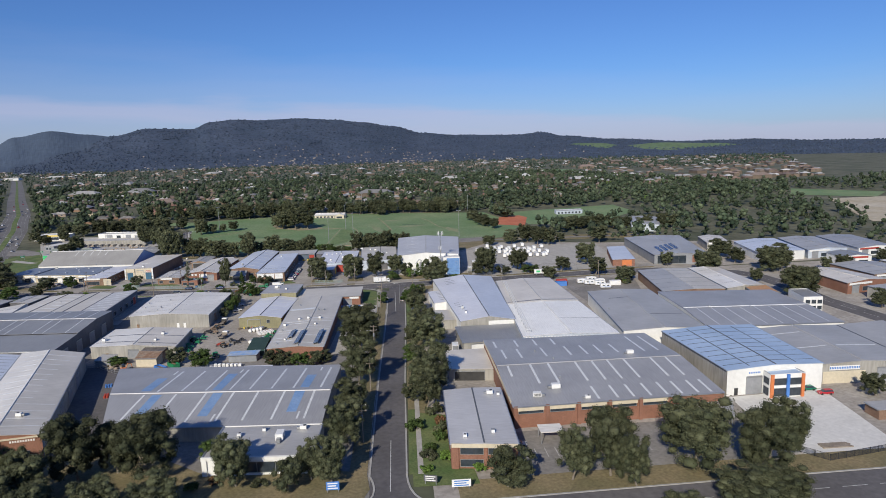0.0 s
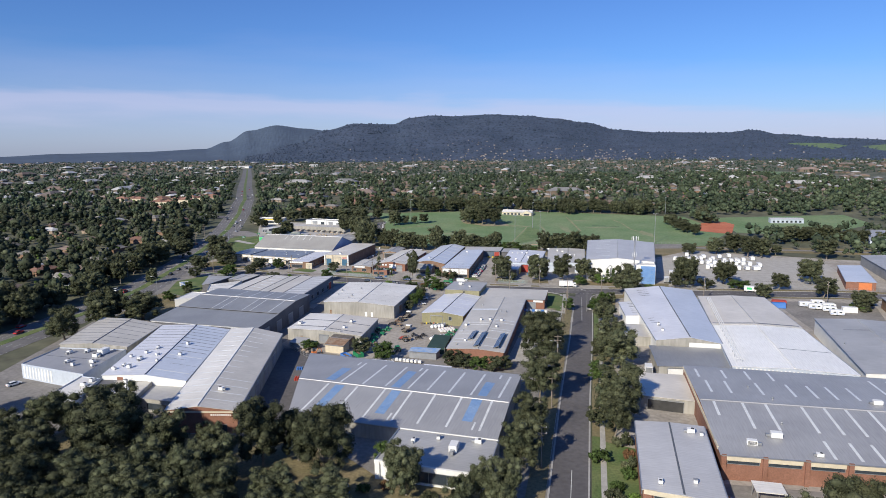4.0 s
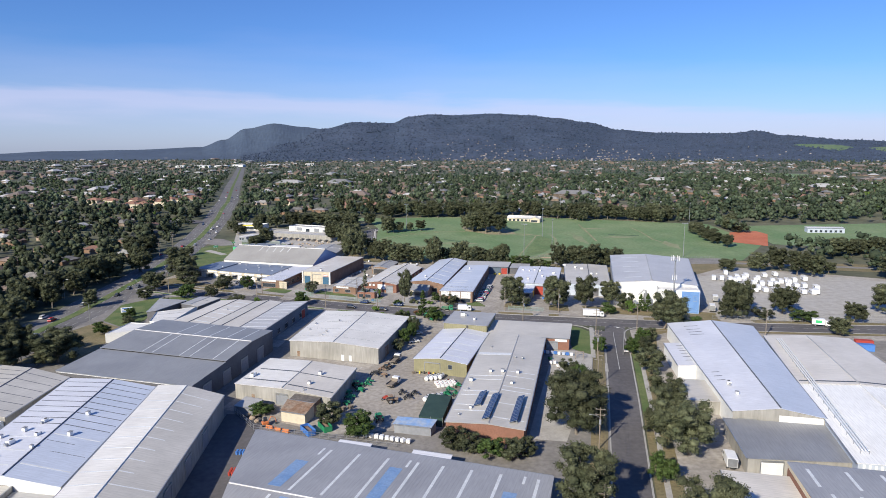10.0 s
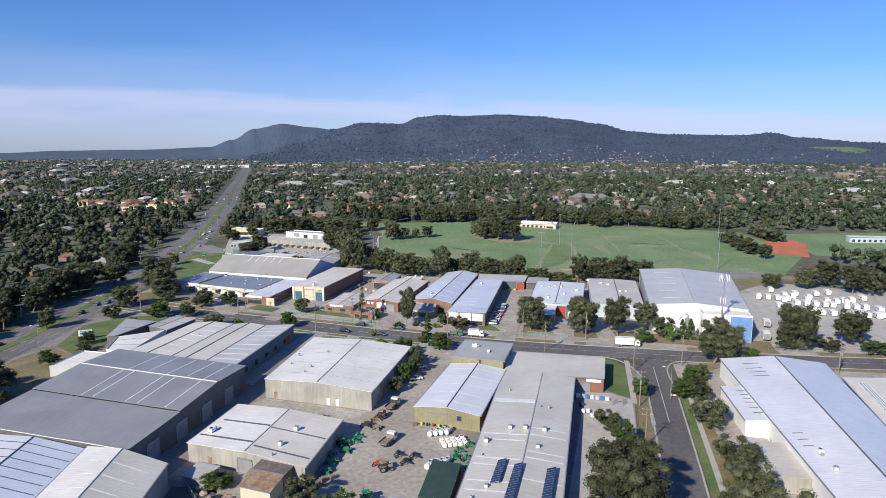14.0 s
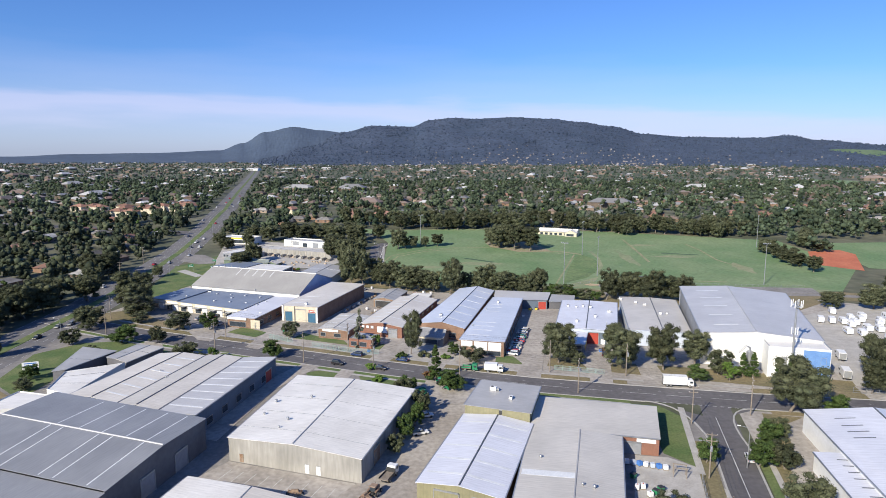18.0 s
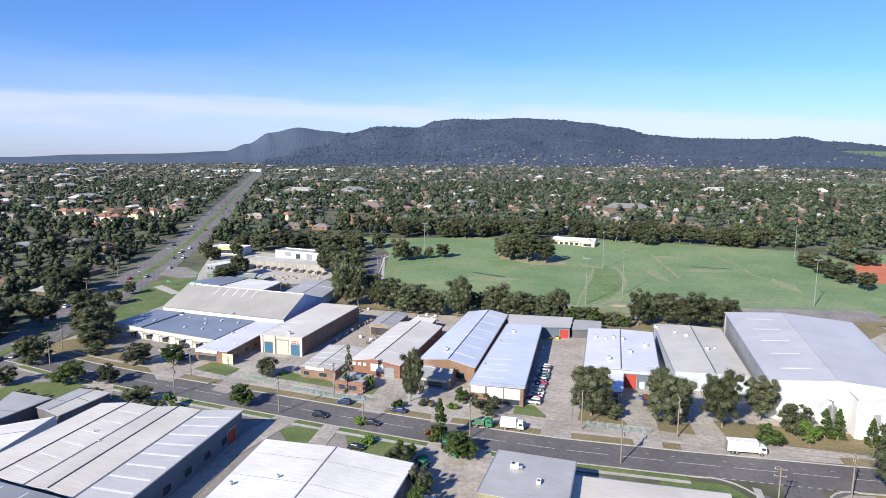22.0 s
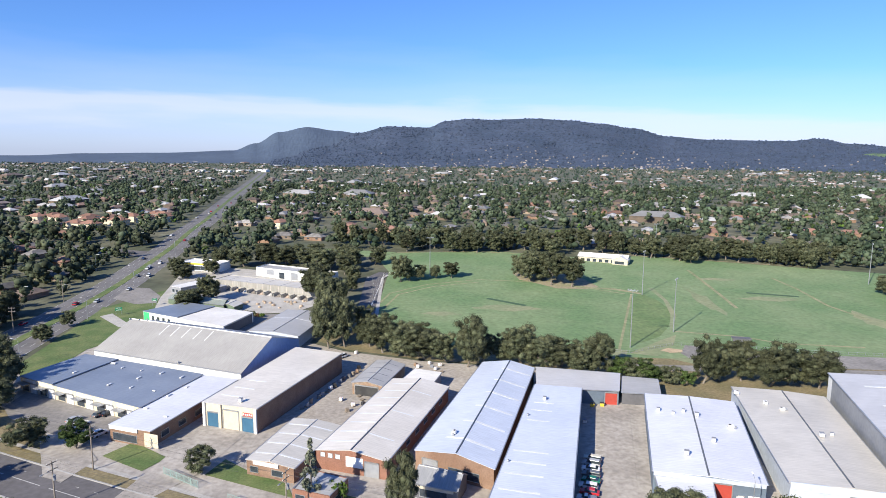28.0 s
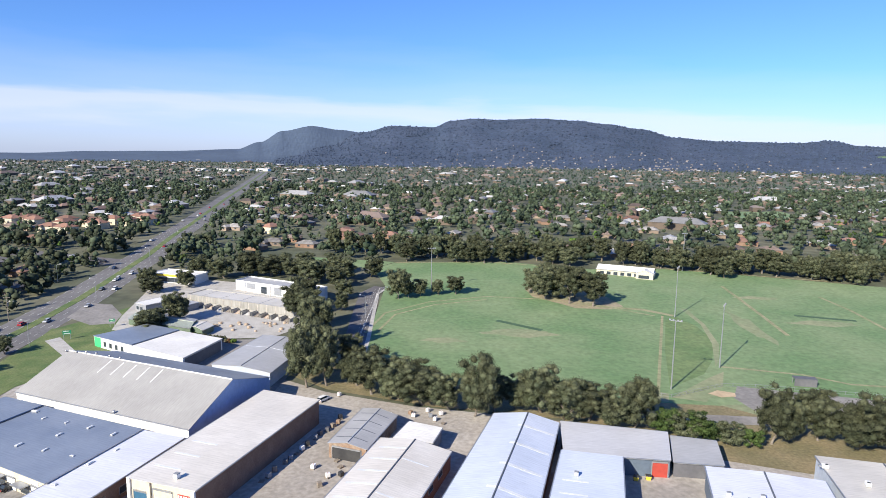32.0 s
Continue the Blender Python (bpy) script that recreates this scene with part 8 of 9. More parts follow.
def truck(length, height, cab, body, label, flat=False):
    """A rigid truck, cab at +x."""
    t = thing("truck", 0, 0, 0, 0, label, "truck", "trucks")
    h = length / 2
    part("chassis", Geo().box(-h, h - 0.1, -0.45, 0.45, 0.55, 0.85), DARK, t)
    c = Geo()
    prof = [(h - 1.9, 0.6), (h, 0.6), (h, 1.5), (h - 0.25, 2.5), (h - 1.9, 2.6)]
    c.prism([(x, -1.1, z) for x, z in prof], [(x, 1.1, z) for x, z in prof])
    c.f[0], c.f[1] = c.f[1][::-1], c.f[0][::-1]
    cb = part("cab", c, cab, t, bevel=0.08)
    part("windscreen", Geo().prism([(h - 0.02, -0.95, 1.55), (h + 0.03, -0.95, 1.55), (h + 0.03, 0.95, 1.55), (h - 0.02, 0.95, 1.55)], [(h - 0.24, -0.9, 2.35), (h - 0.17, -0.9, 2.35), (h - 0.17, 0.9, 2.35), (h - 0.24, 0.9, 2.35)]), GLASS, cb)
    for y in (-1.12, 1.12):
        part("side_window", Geo().box(h - 1.3, h - 0.4, y - 0.02, y + 0.02, 1.55, 2.2), GLASS, cb)
        part("headlight", Geo().box(h - 0.02, h + 0.04, y * 0.75 - 0.15, y * 0.75 + 0.15, 0.8, 1.0), SKYLIGHT, cb)
        part("mirror", Geo().box(h - 0.2, h - 0.1, y * 1.14 - 0.05, y * 1.14 + 0.05, 1.6, 2.1), DARK, cb)
    if flat:
        part("tray", Geo().box(-h, h - 2.1, -1.2, 1.2, 0.95, 1.15), TIMBER, t)
        part("headboard", Geo().box(h - 2.2, h - 2.1, -1.2, 1.2, 1.1, 2.2), body, t)
        for y in (-1.2, 1.15):
            part("drop_side", Geo().box(-h, h - 2.1, y, y + 0.05, 1.1, 1.55), body, t)
    else:
        part("box_body", Geo().box(-h, h - 2.05, -1.22, 1.22, 0.9, height), body, t, bevel=0.05)
        part("rear_door", Geo().box(-h - 0.04, -h + 0.02, -1.1, 1.1, 1.0, height - 0.12), STEEL, t)
    for x in (-h + 1.3, -h + 2.4, h - 1.2) if length > 8 else (-h + 1.3, h - 1.2):
        for y in (-0.95, 0.95):
            wheel(t, x, y, 0.46, 0.3)
    return t


for L, H, cab, body, lab, flat, x, y, w in (
        (9.5, 3.6, WHITE, WHITE, "white box truck driving on the through road", False, 77.2, 357, -8), (6.4, 3.1, WHITE, WHITE, "small white box truck at the kerb", False, 18.8, 369.6, -10),
        (5.6, 3, GREENP, GREENP, "green flatbed truck at the kerb", True, 10.6, 371, -12), (7, 3.3, WHITE, WHITE, "white box truck with a green emblem", False, 171.5, 339, -22),
        (6, 3, WHITE, TIMBER, "white tray truck loaded with timber crates", True, -9.4, 275, 65), (6, 3, WHITE, DARK, "white flatbed truck in the machinery yard", True, -10, 298, 70), (7.5, 3.4, WHITE, WHITE, "white removal truck in the caravan yard", False, 136, 366, 70), (7, 3.2, WHITE, WHITE, "white box truck by the blue wall", False, 146, 385, 70), (6.6, 3.2, WHITE, WHITE, "white box truck beside the loading annex", False, 76.2, 221, 75)):
    o = truck(L, H, cab, body, lab, flat)
    o.matrix_basis = pose(x, y, gz(y) + 0.05, 0, 0, w)
    if "emblem" in lab:
        part("emblem", Geo().box(-2.2, 0.2, -1.25, -1.2, 1.6, 2.8), GREEN_SIGN, o)


def caravan():
    t = thing("caravan", 0, 0, 0, 0, "white touring caravan in the yard", "caravan", "caravans in the yard")
    g = Geo()
    prof = [(-2.9, 0.5), (2.5, 0.5), (2.9, 1.2), (2.75, 2.2), (2.1, 2.65), (-2.5, 2.65), (-2.95, 2.3)]
    g.prism([(x, -1.15, z) for x, z in prof], [(x, 1.15, z) for x, z in prof])
    g.f[0], g.f[1] = g.f[1][::-1], g.f[0][::-1]
    b = part("body", g, WHITE, t, bevel=0.1)
    part("front_window", Geo().prism([(2.83, -0.8, 1.45), (2.9, -0.8, 1.45), (2.9, 0.8, 1.45), (2.83, 0.8, 1.45)], [(2.74, -0.8, 2.1), (2.8, -0.8, 2.1), (2.8, 0.8, 2.1), (2.74, 0.8, 2.1)]), GLASS, b)
    for y in (-1.16, 1.16):
        for x in (-1.8, 0.6):
            part("side_window", Geo().box(x, x + 1.1, y - 0.02, y + 0.02, 1.45, 2.0), GLASS, b)
        part("stripe", Geo().box(-2.8, 2.5, y - 0.015, y + 0.015, 0.95, 1.1), BLUE, b)
    part("door", Geo().box(-0.6, 0.1, -1.19, -1.14, 0.6, 2.3), WALL_PALE, b)
    part("roof_hatch", Geo().box(-0.4, 0.4, -0.4, 0.4, 2.63, 2.78, 0.06), SKYLIGHT, t)
    part("drawbar", Geo().box(2.6, 4.1, -0.08, 0.08, 0.45, 0.6), DARK, t)
    for y in (-1.0, 1.0):
        wheel(t, 0, y, 0.36, 0.22, False)
    return t


VAN = caravan()
_spots = [(183, 439), (186, 436.5), (193, 434), (195, 418), (206, 427), (200, 402), (173, 415), (177, 429), (201, 442), (211, 428), (206, 399), (182, 451), (190, 442), (209, 445), (219, 432), (169, 418), (181, 410), (212, 409), (182, 307), (189.5, 310), (188, 298), (184, 302.5), (191, 303.5), (187, 291)]
_spots += [(168 + 4.2 * i + _r.uniform(-0.4, 0.4), 436 - 1.4 * i) for i in range(10) if i not in (4, 6)] + [(180 + 4 * i, 422 - 1.3 * i + _r.uniform(-0.6, 0.6)) for i in range(8)] + [(177 + 4.4 * i, 405 - 1.2 * i) for i in range(7)]
_kept = []
for x, y in _spots:
    if any((x - a) ** 2 + (y - b) ** 2 < 7.0 for a, b in _kept):
        continue
    _kept.append((x, y))
    m = pose(x, y, 0.06, 0, 0, (72 if y > 390 else -15) + _r.uniform(-6, 6))
    if len(_kept) == 1:
        VAN.matrix_basis = m
    else:
        copy_thing(VAN, m)


def container(label, material, x, y, yaw, l=6.1, h=2.6, z=0.06):
    t = thing("shipping_container", x, y, z, yaw, label, "container")
    part("body", Geo().box(-l / 2, l / 2, -1.2, 1.2, 0.1, h), material, t)
    for i in range(int(l / 0.6)):
        for yy in (-1.24, 1.2):
            part("rib", Geo().box(-l / 2 + 0.2 + i * 0.6, -l / 2 + 0.45 + i * 0.6, yy, yy + 0.04, 0.2, h - 0.1), material, t)
    part("door", Geo().box(l / 2, l / 2 + 0.05, -1.1, 1.1, 0.2, h - 0.1), material, t)
    return t


container("blue shipping container in the caravan yard", BLUE, 168, 306, -15)
container("dark red shipping container in the caravan yard", REDP, 171, 311, -15)
container("white site container behind the factory", WHITE, 196, 296, -15)

# ---- poles, masts and wires ----
def power_pole(lamp=False):
    t = thing("power_pole", 0, 0, 0, 0, "tall timber power pole with wires", "power pole", "power poles")
    part("pole", Geo().tube([(0, 0, -0.3), (0, 0, 11.2)], [0.19, 0.13], 8), TIMBER, t)
    for z in (10.7, 9.2):
        arm = part("crossarm", Geo().box(-0.07, 0.07, -1.25, 1.25, z - 0.08, z + 0.08), TIMBER, t)
        for y in (-1.1, 1.1):
            part("insulator", Geo().tube([(0, y, z + 0.07), (0, y, z + 0.27)], [0.06, 0.05], 6), WHITE, arm)
    if lamp:
        part("lamp_arm", Geo().tube([(0, 0, 8.4), (0, -1.0, 9.0), (0, -2.2, 9.1)], [0.05, 0.05, 0.04], 5), STEEL, t)
        part("lamp_head", Geo().box(-0.15, 0.15, -2.8, -2.1, 9.0, 9.16), STEEL, t)
        part("transformer", Geo().tube([(0.45, 0, 6.9), (0.45, 0, 8.1)], [0.3, 0.3], 10), WALL_GREY, t)
    return t


POLES = [power_pole(), power_pole(True)]
WIRE = surf("black_wire", (0.05, 0.05, 0.055), (0.07, 0.07, 0.075), 0.6)
LINES = [[(-139, 412), (-86, 392), (-49, 379), (-23, 372), (7, 364), (44, 351), (90, 334.5), (140, 325), (196, 313)], [(-150, 436), (-88, 409), (-35, 391), (38, 370), (63, 366)], [(71, 328.5), (64, 299), (57, 272), (46.5, 230), (37.5, 193), (28.2, 157)], [(-180, 470), (-190, 520), (-201, 570)]]
_seen = set()
for li, line in enumerate(LINES):
    for k, (x, y) in enumerate(line):
        a, b = Vector(line[max(k - 1, 0)]), Vector(line[min(k + 1, len(line) - 1)])
        yaw = math.degrees(math.atan2((b - a).y, (b - a).x))
        p = POLES[(k + li) % 2]
        m = pose(x, y, gz(y) + 0.05, 0, 0, yaw)
        if p.name in _seen:
            copy_thing(p, m)
        else:
            _seen.add(p.name)
            p.matrix_basis = m
    span = thing("power_line", 0, 0, 0, 0, "thin black overhead power wires between poles", "power line")
    for off, z in ((-1.1, 10.95), (0.45, 10.95), (1.1, 10.95), (-1.1, 9.45), (1.1, 9.45)):
        pts, last = [], None
        for (x0, y0), (x1, y1) in zip(line, line[1:]):
            d = (Vector((x1, y1)) - Vector((x0, y0))).normalized()
            n = Vector((-d.y, d.x))
            for i in range(7):
                s = i / 6
                pts.append((x0 + (x1 - x0) * s + n.x * off, y0 + (y1 - y0) * s + n.y * off, z - 4 * 0.7 * s * (1 - s) + gz(y0)))
        part("wire", Geo().tube(pts, [0.017] * len(pts), 3), WIRE, span)


def street_light():
    t = thing("street_lamp", 0, 0, 0, 0, "grey steel street lamp with a curved arm", "street lamp", "street lamps")
    part("pole", Geo().tube([(0, 0, -0.2), (0, 0, 7.5), (0, 0, 9.5), (0.6, 0, 10.2), (2.2, 0, 10.4)], [0.12, 0.09, 0.07, 0.06, 0.05], 7), STEEL, t)
    part("lamp_head", Geo().box(2.0, 2.8, -0.14, 0.14, 10.34, 10.5), WHITE, t)
    return t


LAMP = street_light()
LAMP.matrix_basis = pose(63, 394, 0.05, 0, 0, 80)
for x, y, w in [(-146, 300, 180), (-148, 350, 180), (-150, 400, 180), (-186, 330, 0), (-188, 400, 0), (-196, 470, 0), (-158, 480, 180), (-170, 540, 180), (-214, 560, 0), (-186, 610, 180), (-226, 640, 0), (-200, 690, 180), (-240, 720, 0), (-208, 750, 180), (75, 304, 160), (-47, 590, 180)]:
    copy_thing(LAMP, pose(x, y, gz(y), 0, 0, w))


def field_mast():
    t = thing("floodlight_mast", 0, 0, 0, 0, "tall steel floodlight mast on the sports field", "floodlight", "floodlight masts")
    part("mast", Geo().tube([(0, 0, -0.3), (0, 0, 12), (0, 0, 23.5)], [0.26, 0.19, 0.11], 8), STEEL, t)
    part("crossbar", Geo().box(-2.0, 2.0, -0.07, 0.07, 23.2, 23.4), STEEL, t)
    for x in (-1.8, -0.7, 0.7, 1.8):
        part("floodlight", Geo().box(x - 0.3, x + 0.3, -0.35, 0.1, 23.35, 23.85, 0.05), WALL_GREY, t)
    return t


MAST = field_mast()
for i, (x, y, w) in enumerate([(92, 537, 60), (68, 515, -30), (96, 602, 60), (131, 701, 20), (-20, 637, 20), (181, 514, 0), (233, 633, 60)]):
    m = pose(x, y, gz(y) + 0.05, 0, 0, w)
    if i:
        copy_thing(MAST, m)
    else:
        MAST.matrix_basis = m

tower = thing("mobile_phone_tower", 115.6, 361.6, 0.05, -15, "grey steel mobile phone tower beside the white warehouse", "tower")
part("mast", Geo().tube([(0, 0, -0.3), (0, 0, 14), (0, 0, 27.5)], [0.42, 0.34, 0.22], 12), STEEL, tower)
for z, r, n in ((26.2, 1.7, 6), (17.2, 0.9, 4)):
    part("platform", Geo().tube([(0, 0, z - 0.9), (0, 0, z - 0.8)], [r * 0.8, r * 0.8], 12), STEEL, tower)
    for i in range(n):
        a = 2 * math.pi * i / n
        x, y = r * math.cos(a), r * math.sin(a)
        br = part("bracket", Geo().tube([(0, 0, z), (x, y, z)], [0.05, 0.05], 5), STEEL, tower)
        part("antenna", Geo().prism([(x + 0.16 * math.cos(a + q), y + 0.16 * math.sin(a + q), z - 1.1) for q in (0.8, 2.3, 3.9, 5.5)], [(x + 0.16 * math.cos(a + q), y + 0.16 * math.sin(a + q), z + 1.3) for q in (0.8, 2.3, 3.9, 5.5)]), WHITE, br)
part("equipment_cabinet", Geo().box(0.8, 2.4, -0.6, 0.6, -0.05, 2.0), WALL_GREY, tower, bevel=0.04)

duct = thing("dust_extraction_duct", 105, 368.4, 0.05, -15, "steel dust extraction duct on the white wall", "duct")
part("cyclone", Geo().tube([(0, 0, 2.4), (0, 0, 5.0), (0, 0, 8.2)], [0.25, 1.1, 1.1], 12), STEEL, duct)
part("pipe", Geo().tube([(0, 0, 8.1), (0, 0, 9.4), (-1.2, 0, 9.9), (-3.4, 0, 7.4)], [0.35, 0.35, 0.35, 0.35], 8), STEEL, duct)
for x, y in ((-1, -1), (1, -1), (1, 1), (-1, 1)):
    part("leg", Geo().box(x - 0.08, x + 0.08, y - 0.08, y + 0.08, -0.1, 6.0), STEEL, duct)
for z in (2.2, 4.4, 6.0):
    part("brace", Geo().box(-1.08, 1.08, -1.08, -0.96, z - 0.06, z + 0.06), STEEL, duct)
    part("brace", Geo().box(-1.08, 1.08, 0.96, 1.08, z - 0.06, z + 0.06), STEEL, duct)

# ---- fences ----
def fence(name, line, height, material, label, every=2.4, rails=2, panel=None, slats=0):
    f = thing(name, line[0][0], line[0][1], gz(line[0][1]), 0, label, "fence")
    o = Vector(line[0])
    pts = resample(line, every)
    for i, p in enumerate(pts):
        q = p - o
        dz = gz(p.y) - gz(o.y)
        part("post", Geo().box(q.x - 0.05, q.x + 0.05, q.y - 0.05, q.y + 0.05, dz - 0.1, dz + height + 0.08), material, f)
    for a, b in zip(line, line[1:]):
        a, b = Vector(a), Vector(b)
        d = (b - a).normalized()
        n = Vector((-d.y, d.x)) * 0.03
        za, zb = gz(a.y) - gz(o.y), gz(b.y) - gz(o.y)
        for k in range(rails):
            z = height * (0.15 + 0.8 * k / max(rails - 1, 1))
            c = [a - o - n, b - o - n, b - o + n, a - o + n]
            part("rail", Geo().prism([(*q, z + w) for q, w in zip(c, (za, zb, zb, za))], [(*q, z + w + 0.06) for q, w in zip(c, (za, zb, zb, za))]), material, f)
        if panel:
            n2 = n * 0.3
            c = [a - o - n2, b - o - n2, b - o + n2, a - o + n2]
            part("panel", Geo().prism([(*q, 0.05 + w) for q, w in zip(c, (za, zb, zb, za))], [(*q, height + w) for q, w in zip(c, (za, zb, zb, za))]), panel, f)
        if slats:
            g = Geo()
            L = (b - a).length
            for k in range(int(L / slats)):
                q = a - o + d * (k * slats)
                g.box(q.x - 0.03, q.x + 0.03, q.y - 0.03, q.y + 0.03, za + 0.1, za + height)
            tagged(part("picket_panel", g, material, f), kind="stuff")
    return f


FENCE_GREEN = surf("pale_green_steel", (0.25, 0.36, 0.33), (0.3, 0.4, 0.37), 0.5, 0.4, 2.0, 0.1)
fence("steel_fence", [(-70, 408), (-59, 402)], 1.9, FENCE_GREEN, "pale green steel picket fence beside the road", slats=0.3)
fence("steel_fence", [(-50, 397), (-32, 389.5), (-23, 388)], 1.9, FENCE_GREEN, "pale green steel picket fence beside the lawn", slats=0.3)
fence("steel_fence", [(40, 372), (56, 367.5)], 1.8, FENCE_GREEN, "pale green steel picket fence under a gum tree", slats=0.3)
fence("field_fence", [(48, 513), (66, 508), (86, 519), (97, 519), (142, 512), (200, 507)], 1.1, STEEL, "low galvanised rail fence round the sports field", 3.0)
fence("field_fence", [(-44, 545), (-46, 600), (-48, 640), (-30, 660)], 1.0, WHITE, "low white rail fence beside the park road", 4.0)
fence("black_fence", [(130, 113), (133, 107), (150, 106)], 1.8, DARK, "black steel fence at the forecourt", slats=0.25)
fence("wire_fence", [(-55, 255), (-46, 243), (-22, 236), (-6, 232)], 1.8, STEEL, "wire fence behind the machinery yard", 2.5, 3)
fence("yard_fence", [(130, 352), (150, 346), (184, 344.5), (250, 333)], 1.8, STEEL, "wire mesh fence in front of the caravan yard", 3.0, 3)
fence("paling_fence", [(62, 298), (54, 268)], 1.7, STEEL, "wire fence beside the street verge", 2.6, 3)

# ---- machinery yard ----
def tractor(paint, label, x, y, yaw, k=1.0):
    t = thing("tractor", x, y, gz(y) + 0.06, yaw, label, "tractor")
    part("bonnet", Geo().box(0.2, 2.0 * k, -0.4, 0.4, 0.8, 1.5, 0.06), paint, t, bevel=0.06)
    cab = part("cab", Geo().box(-1.1, 0.25, -0.7, 0.7, 1.3, 2.3, 0.1), GLASS, t)
    part("roof", Geo().box(-1.2, 0.35, -0.8, 0.8, 2.28, 2.45, 0.06), paint, cab)
    part("exhaust", Geo().tube([(1.0, 0.2, 1.45), (1.0, 0.2, 2.4)], [0.05, 0.05], 6), DARK, t)
    for s in (-1, 1):
        part("mudguard", Geo().box(-1.5, 0.1, s * 0.95 - 0.22, s * 0.95 + 0.22, 1.42, 1.55), paint, t)
        wheel(t, -0.7, s * 0.95, 0.75, 0.4)
        wheel(t, 1.5, s * 0.8, 0.45, 0.28)
    part("chassis", Geo().box(-1.2, 1.8, -0.3, 0.3, 0.5, 0.9), DARK, t)
    return t


for lab, p, x, y, w in (("green tractor parked at the kerb", GREENP, 1, 357.6, 60), ("green tractor parked at the kerb", GREENP, 6.4, 356, 70), ("green tractor in the machinery yard", GREENP, -12, 248, 115), ("green tractor beside the concrete store", GREENP, -21, 273.5, 30), ("rusty red tractor in the machinery yard", RUST, -9, 261, 20), ("green tractor with a front loader", GREENP, -4.5, 347, 60), ("old orange tractor by the concrete wall", RUST, -12.5, 291, 70)):
    tractor(p, lab, x, y, w)


def implement(material, label, x, y, yaw, n=5, w=3.2):
    """A farm implement: a frame bar with tines, hitch and wheels."""
    t = thing("farm_implement", x, y, gz(y) + 0.06, yaw, label, "farm implement")
    part("main_frame", Geo().box(-w / 2, w / 2, -0.12, 0.12, 0.7, 0.95), material, t)
    part("rear_frame", Geo().box(-w / 2, w / 2, 0.9, 1.1, 0.6, 0.8), material, t)
    part("hitch", Geo().prism([(-0.1, -1.6, 0.5), (0.1, -1.6, 0.5), (0.5, 0, 0.7), (-0.5, 0, 0.7)], [(-0.1, -1.6, 0.7), (0.1, -1.6, 0.7), (0.5, 0, 0.95), (-0.5, 0, 0.95)]), material, t)
    for i in range(n):
        q = -w / 2 + 0.2 + (w - 0.4) * i / (n - 1)
        part("tine", Geo().tube([(q, 0, 0.85), (q, 0.5, 1.3), (q, 1.0, 0.7), (q, 0.8, 0.02)], [0.06, 0.06, 0.06, 0.04], 5), material, t)
    part("hood", Geo().box(-w * 0.3, w * 0.3, 0.1, 0.9, 0.9, 1.35, 0.15), material, t, bevel=0.04)
    for s in (-1, 1):
        wheel(t, s * w / 2, 0.5, 0.4, 0.25)
    return t


for lab, m, spots in (
        ("green farm implement with curved tines", GREENP, [(-22, 264, 20), (-23, 268, 15), (-19.5, 270, 25), (-18, 275, 70), (-22.5, 259.5, 10), (-17.5, 278, 80), (-5, 351, 40), (3, 353, 10), (11, 266, 60), (9, 270, 70), (11.5, 262, 70), (12, 273, 60), (8, 266, 50)]),
        ("dark steel farm implement", DARK, [(-4, 264, 60), (-6, 268, 75), (-16, 285, 20), (-2, 267, 60)]), ("red farm implement", REDP, [(-10.5, 263, 30)]), ("rusty farm implement", RUST, [(-13, 283, 10), (-14, 289, 60), (-30, 290, 0)])):
    for x, y, w in spots:
        implement(m, lab + (" on the gravel yard" if y < 300 else " at the roadside"), x, y, w, _r.choice((3, 4, 5)), _r.uniform(2.0, 3.2))


def spray_tank():
    t = thing("spray_tank", 0, 0, 0, 0, "white round plastic spray tank on gravel", "tank", "white spray tanks")
    part("barrel", Geo().tube([(-1.6, 0, 0.85), (-1.45, 0, 0.85), (1.45, 0, 0.85), (1.6, 0, 0.85)], [0.45, 0.72, 0.72, 0.45], 14), WHITE, t)
    for x in (-0.8, 0, 0.8):
        part("band", Geo().tube([(x - 0.07, 0, 0.85), (x + 0.07, 0, 0.85)], [0.74, 0.74], 14), WALL_SLATE, t)
    part("lid", Geo().tube([(0.3, 0, 1.5), (0.3, 0, 1.68)], [0.26, 0.24], 10), DARK, t)
    for x in (-1, 1):
        part("cradle", Geo().box(x - 0.12, x + 0.12, -0.6, 0.6, -0.02, 0.4), STEEL, t)
    return t


TANK = spray_tank()
for i, (x, y) in enumerate([(1.6, 262.4), (3.0, 262.9), (4.4, 263.4), (-0.6 + 6.4, 263.9), (3.4, 280.2), (4.9, 280.6), (6.4, 281), (1.9, 279.8)]):
    m = pose(x, y, 0.06, 0, 0, 68 + _r.uniform(-3, 3))
    if i:
        copy_thing(TANK, m)
    else:
        TANK.matrix_basis = m


def bulk_bag():
    t = thing("bulk_container", 0, 0, 0, 0, "white square bulk liquid container on a pallet", "container", "white bulk containers")
    part("tub", Geo().box(-0.55, 0.55, -0.5, 0.5, 0.16, 1.2), WHITE, t, bevel=0.08)
    part("pallet", Geo().box(-0.6, 0.6, -0.5, 0.5, -0.01, 0.15), TIMBER, t)
    part("cap", Geo().tube([(0, 0, 1.18), (0, 0, 1.28)], [0.14, 0.14], 8), REDP, t)
    return t


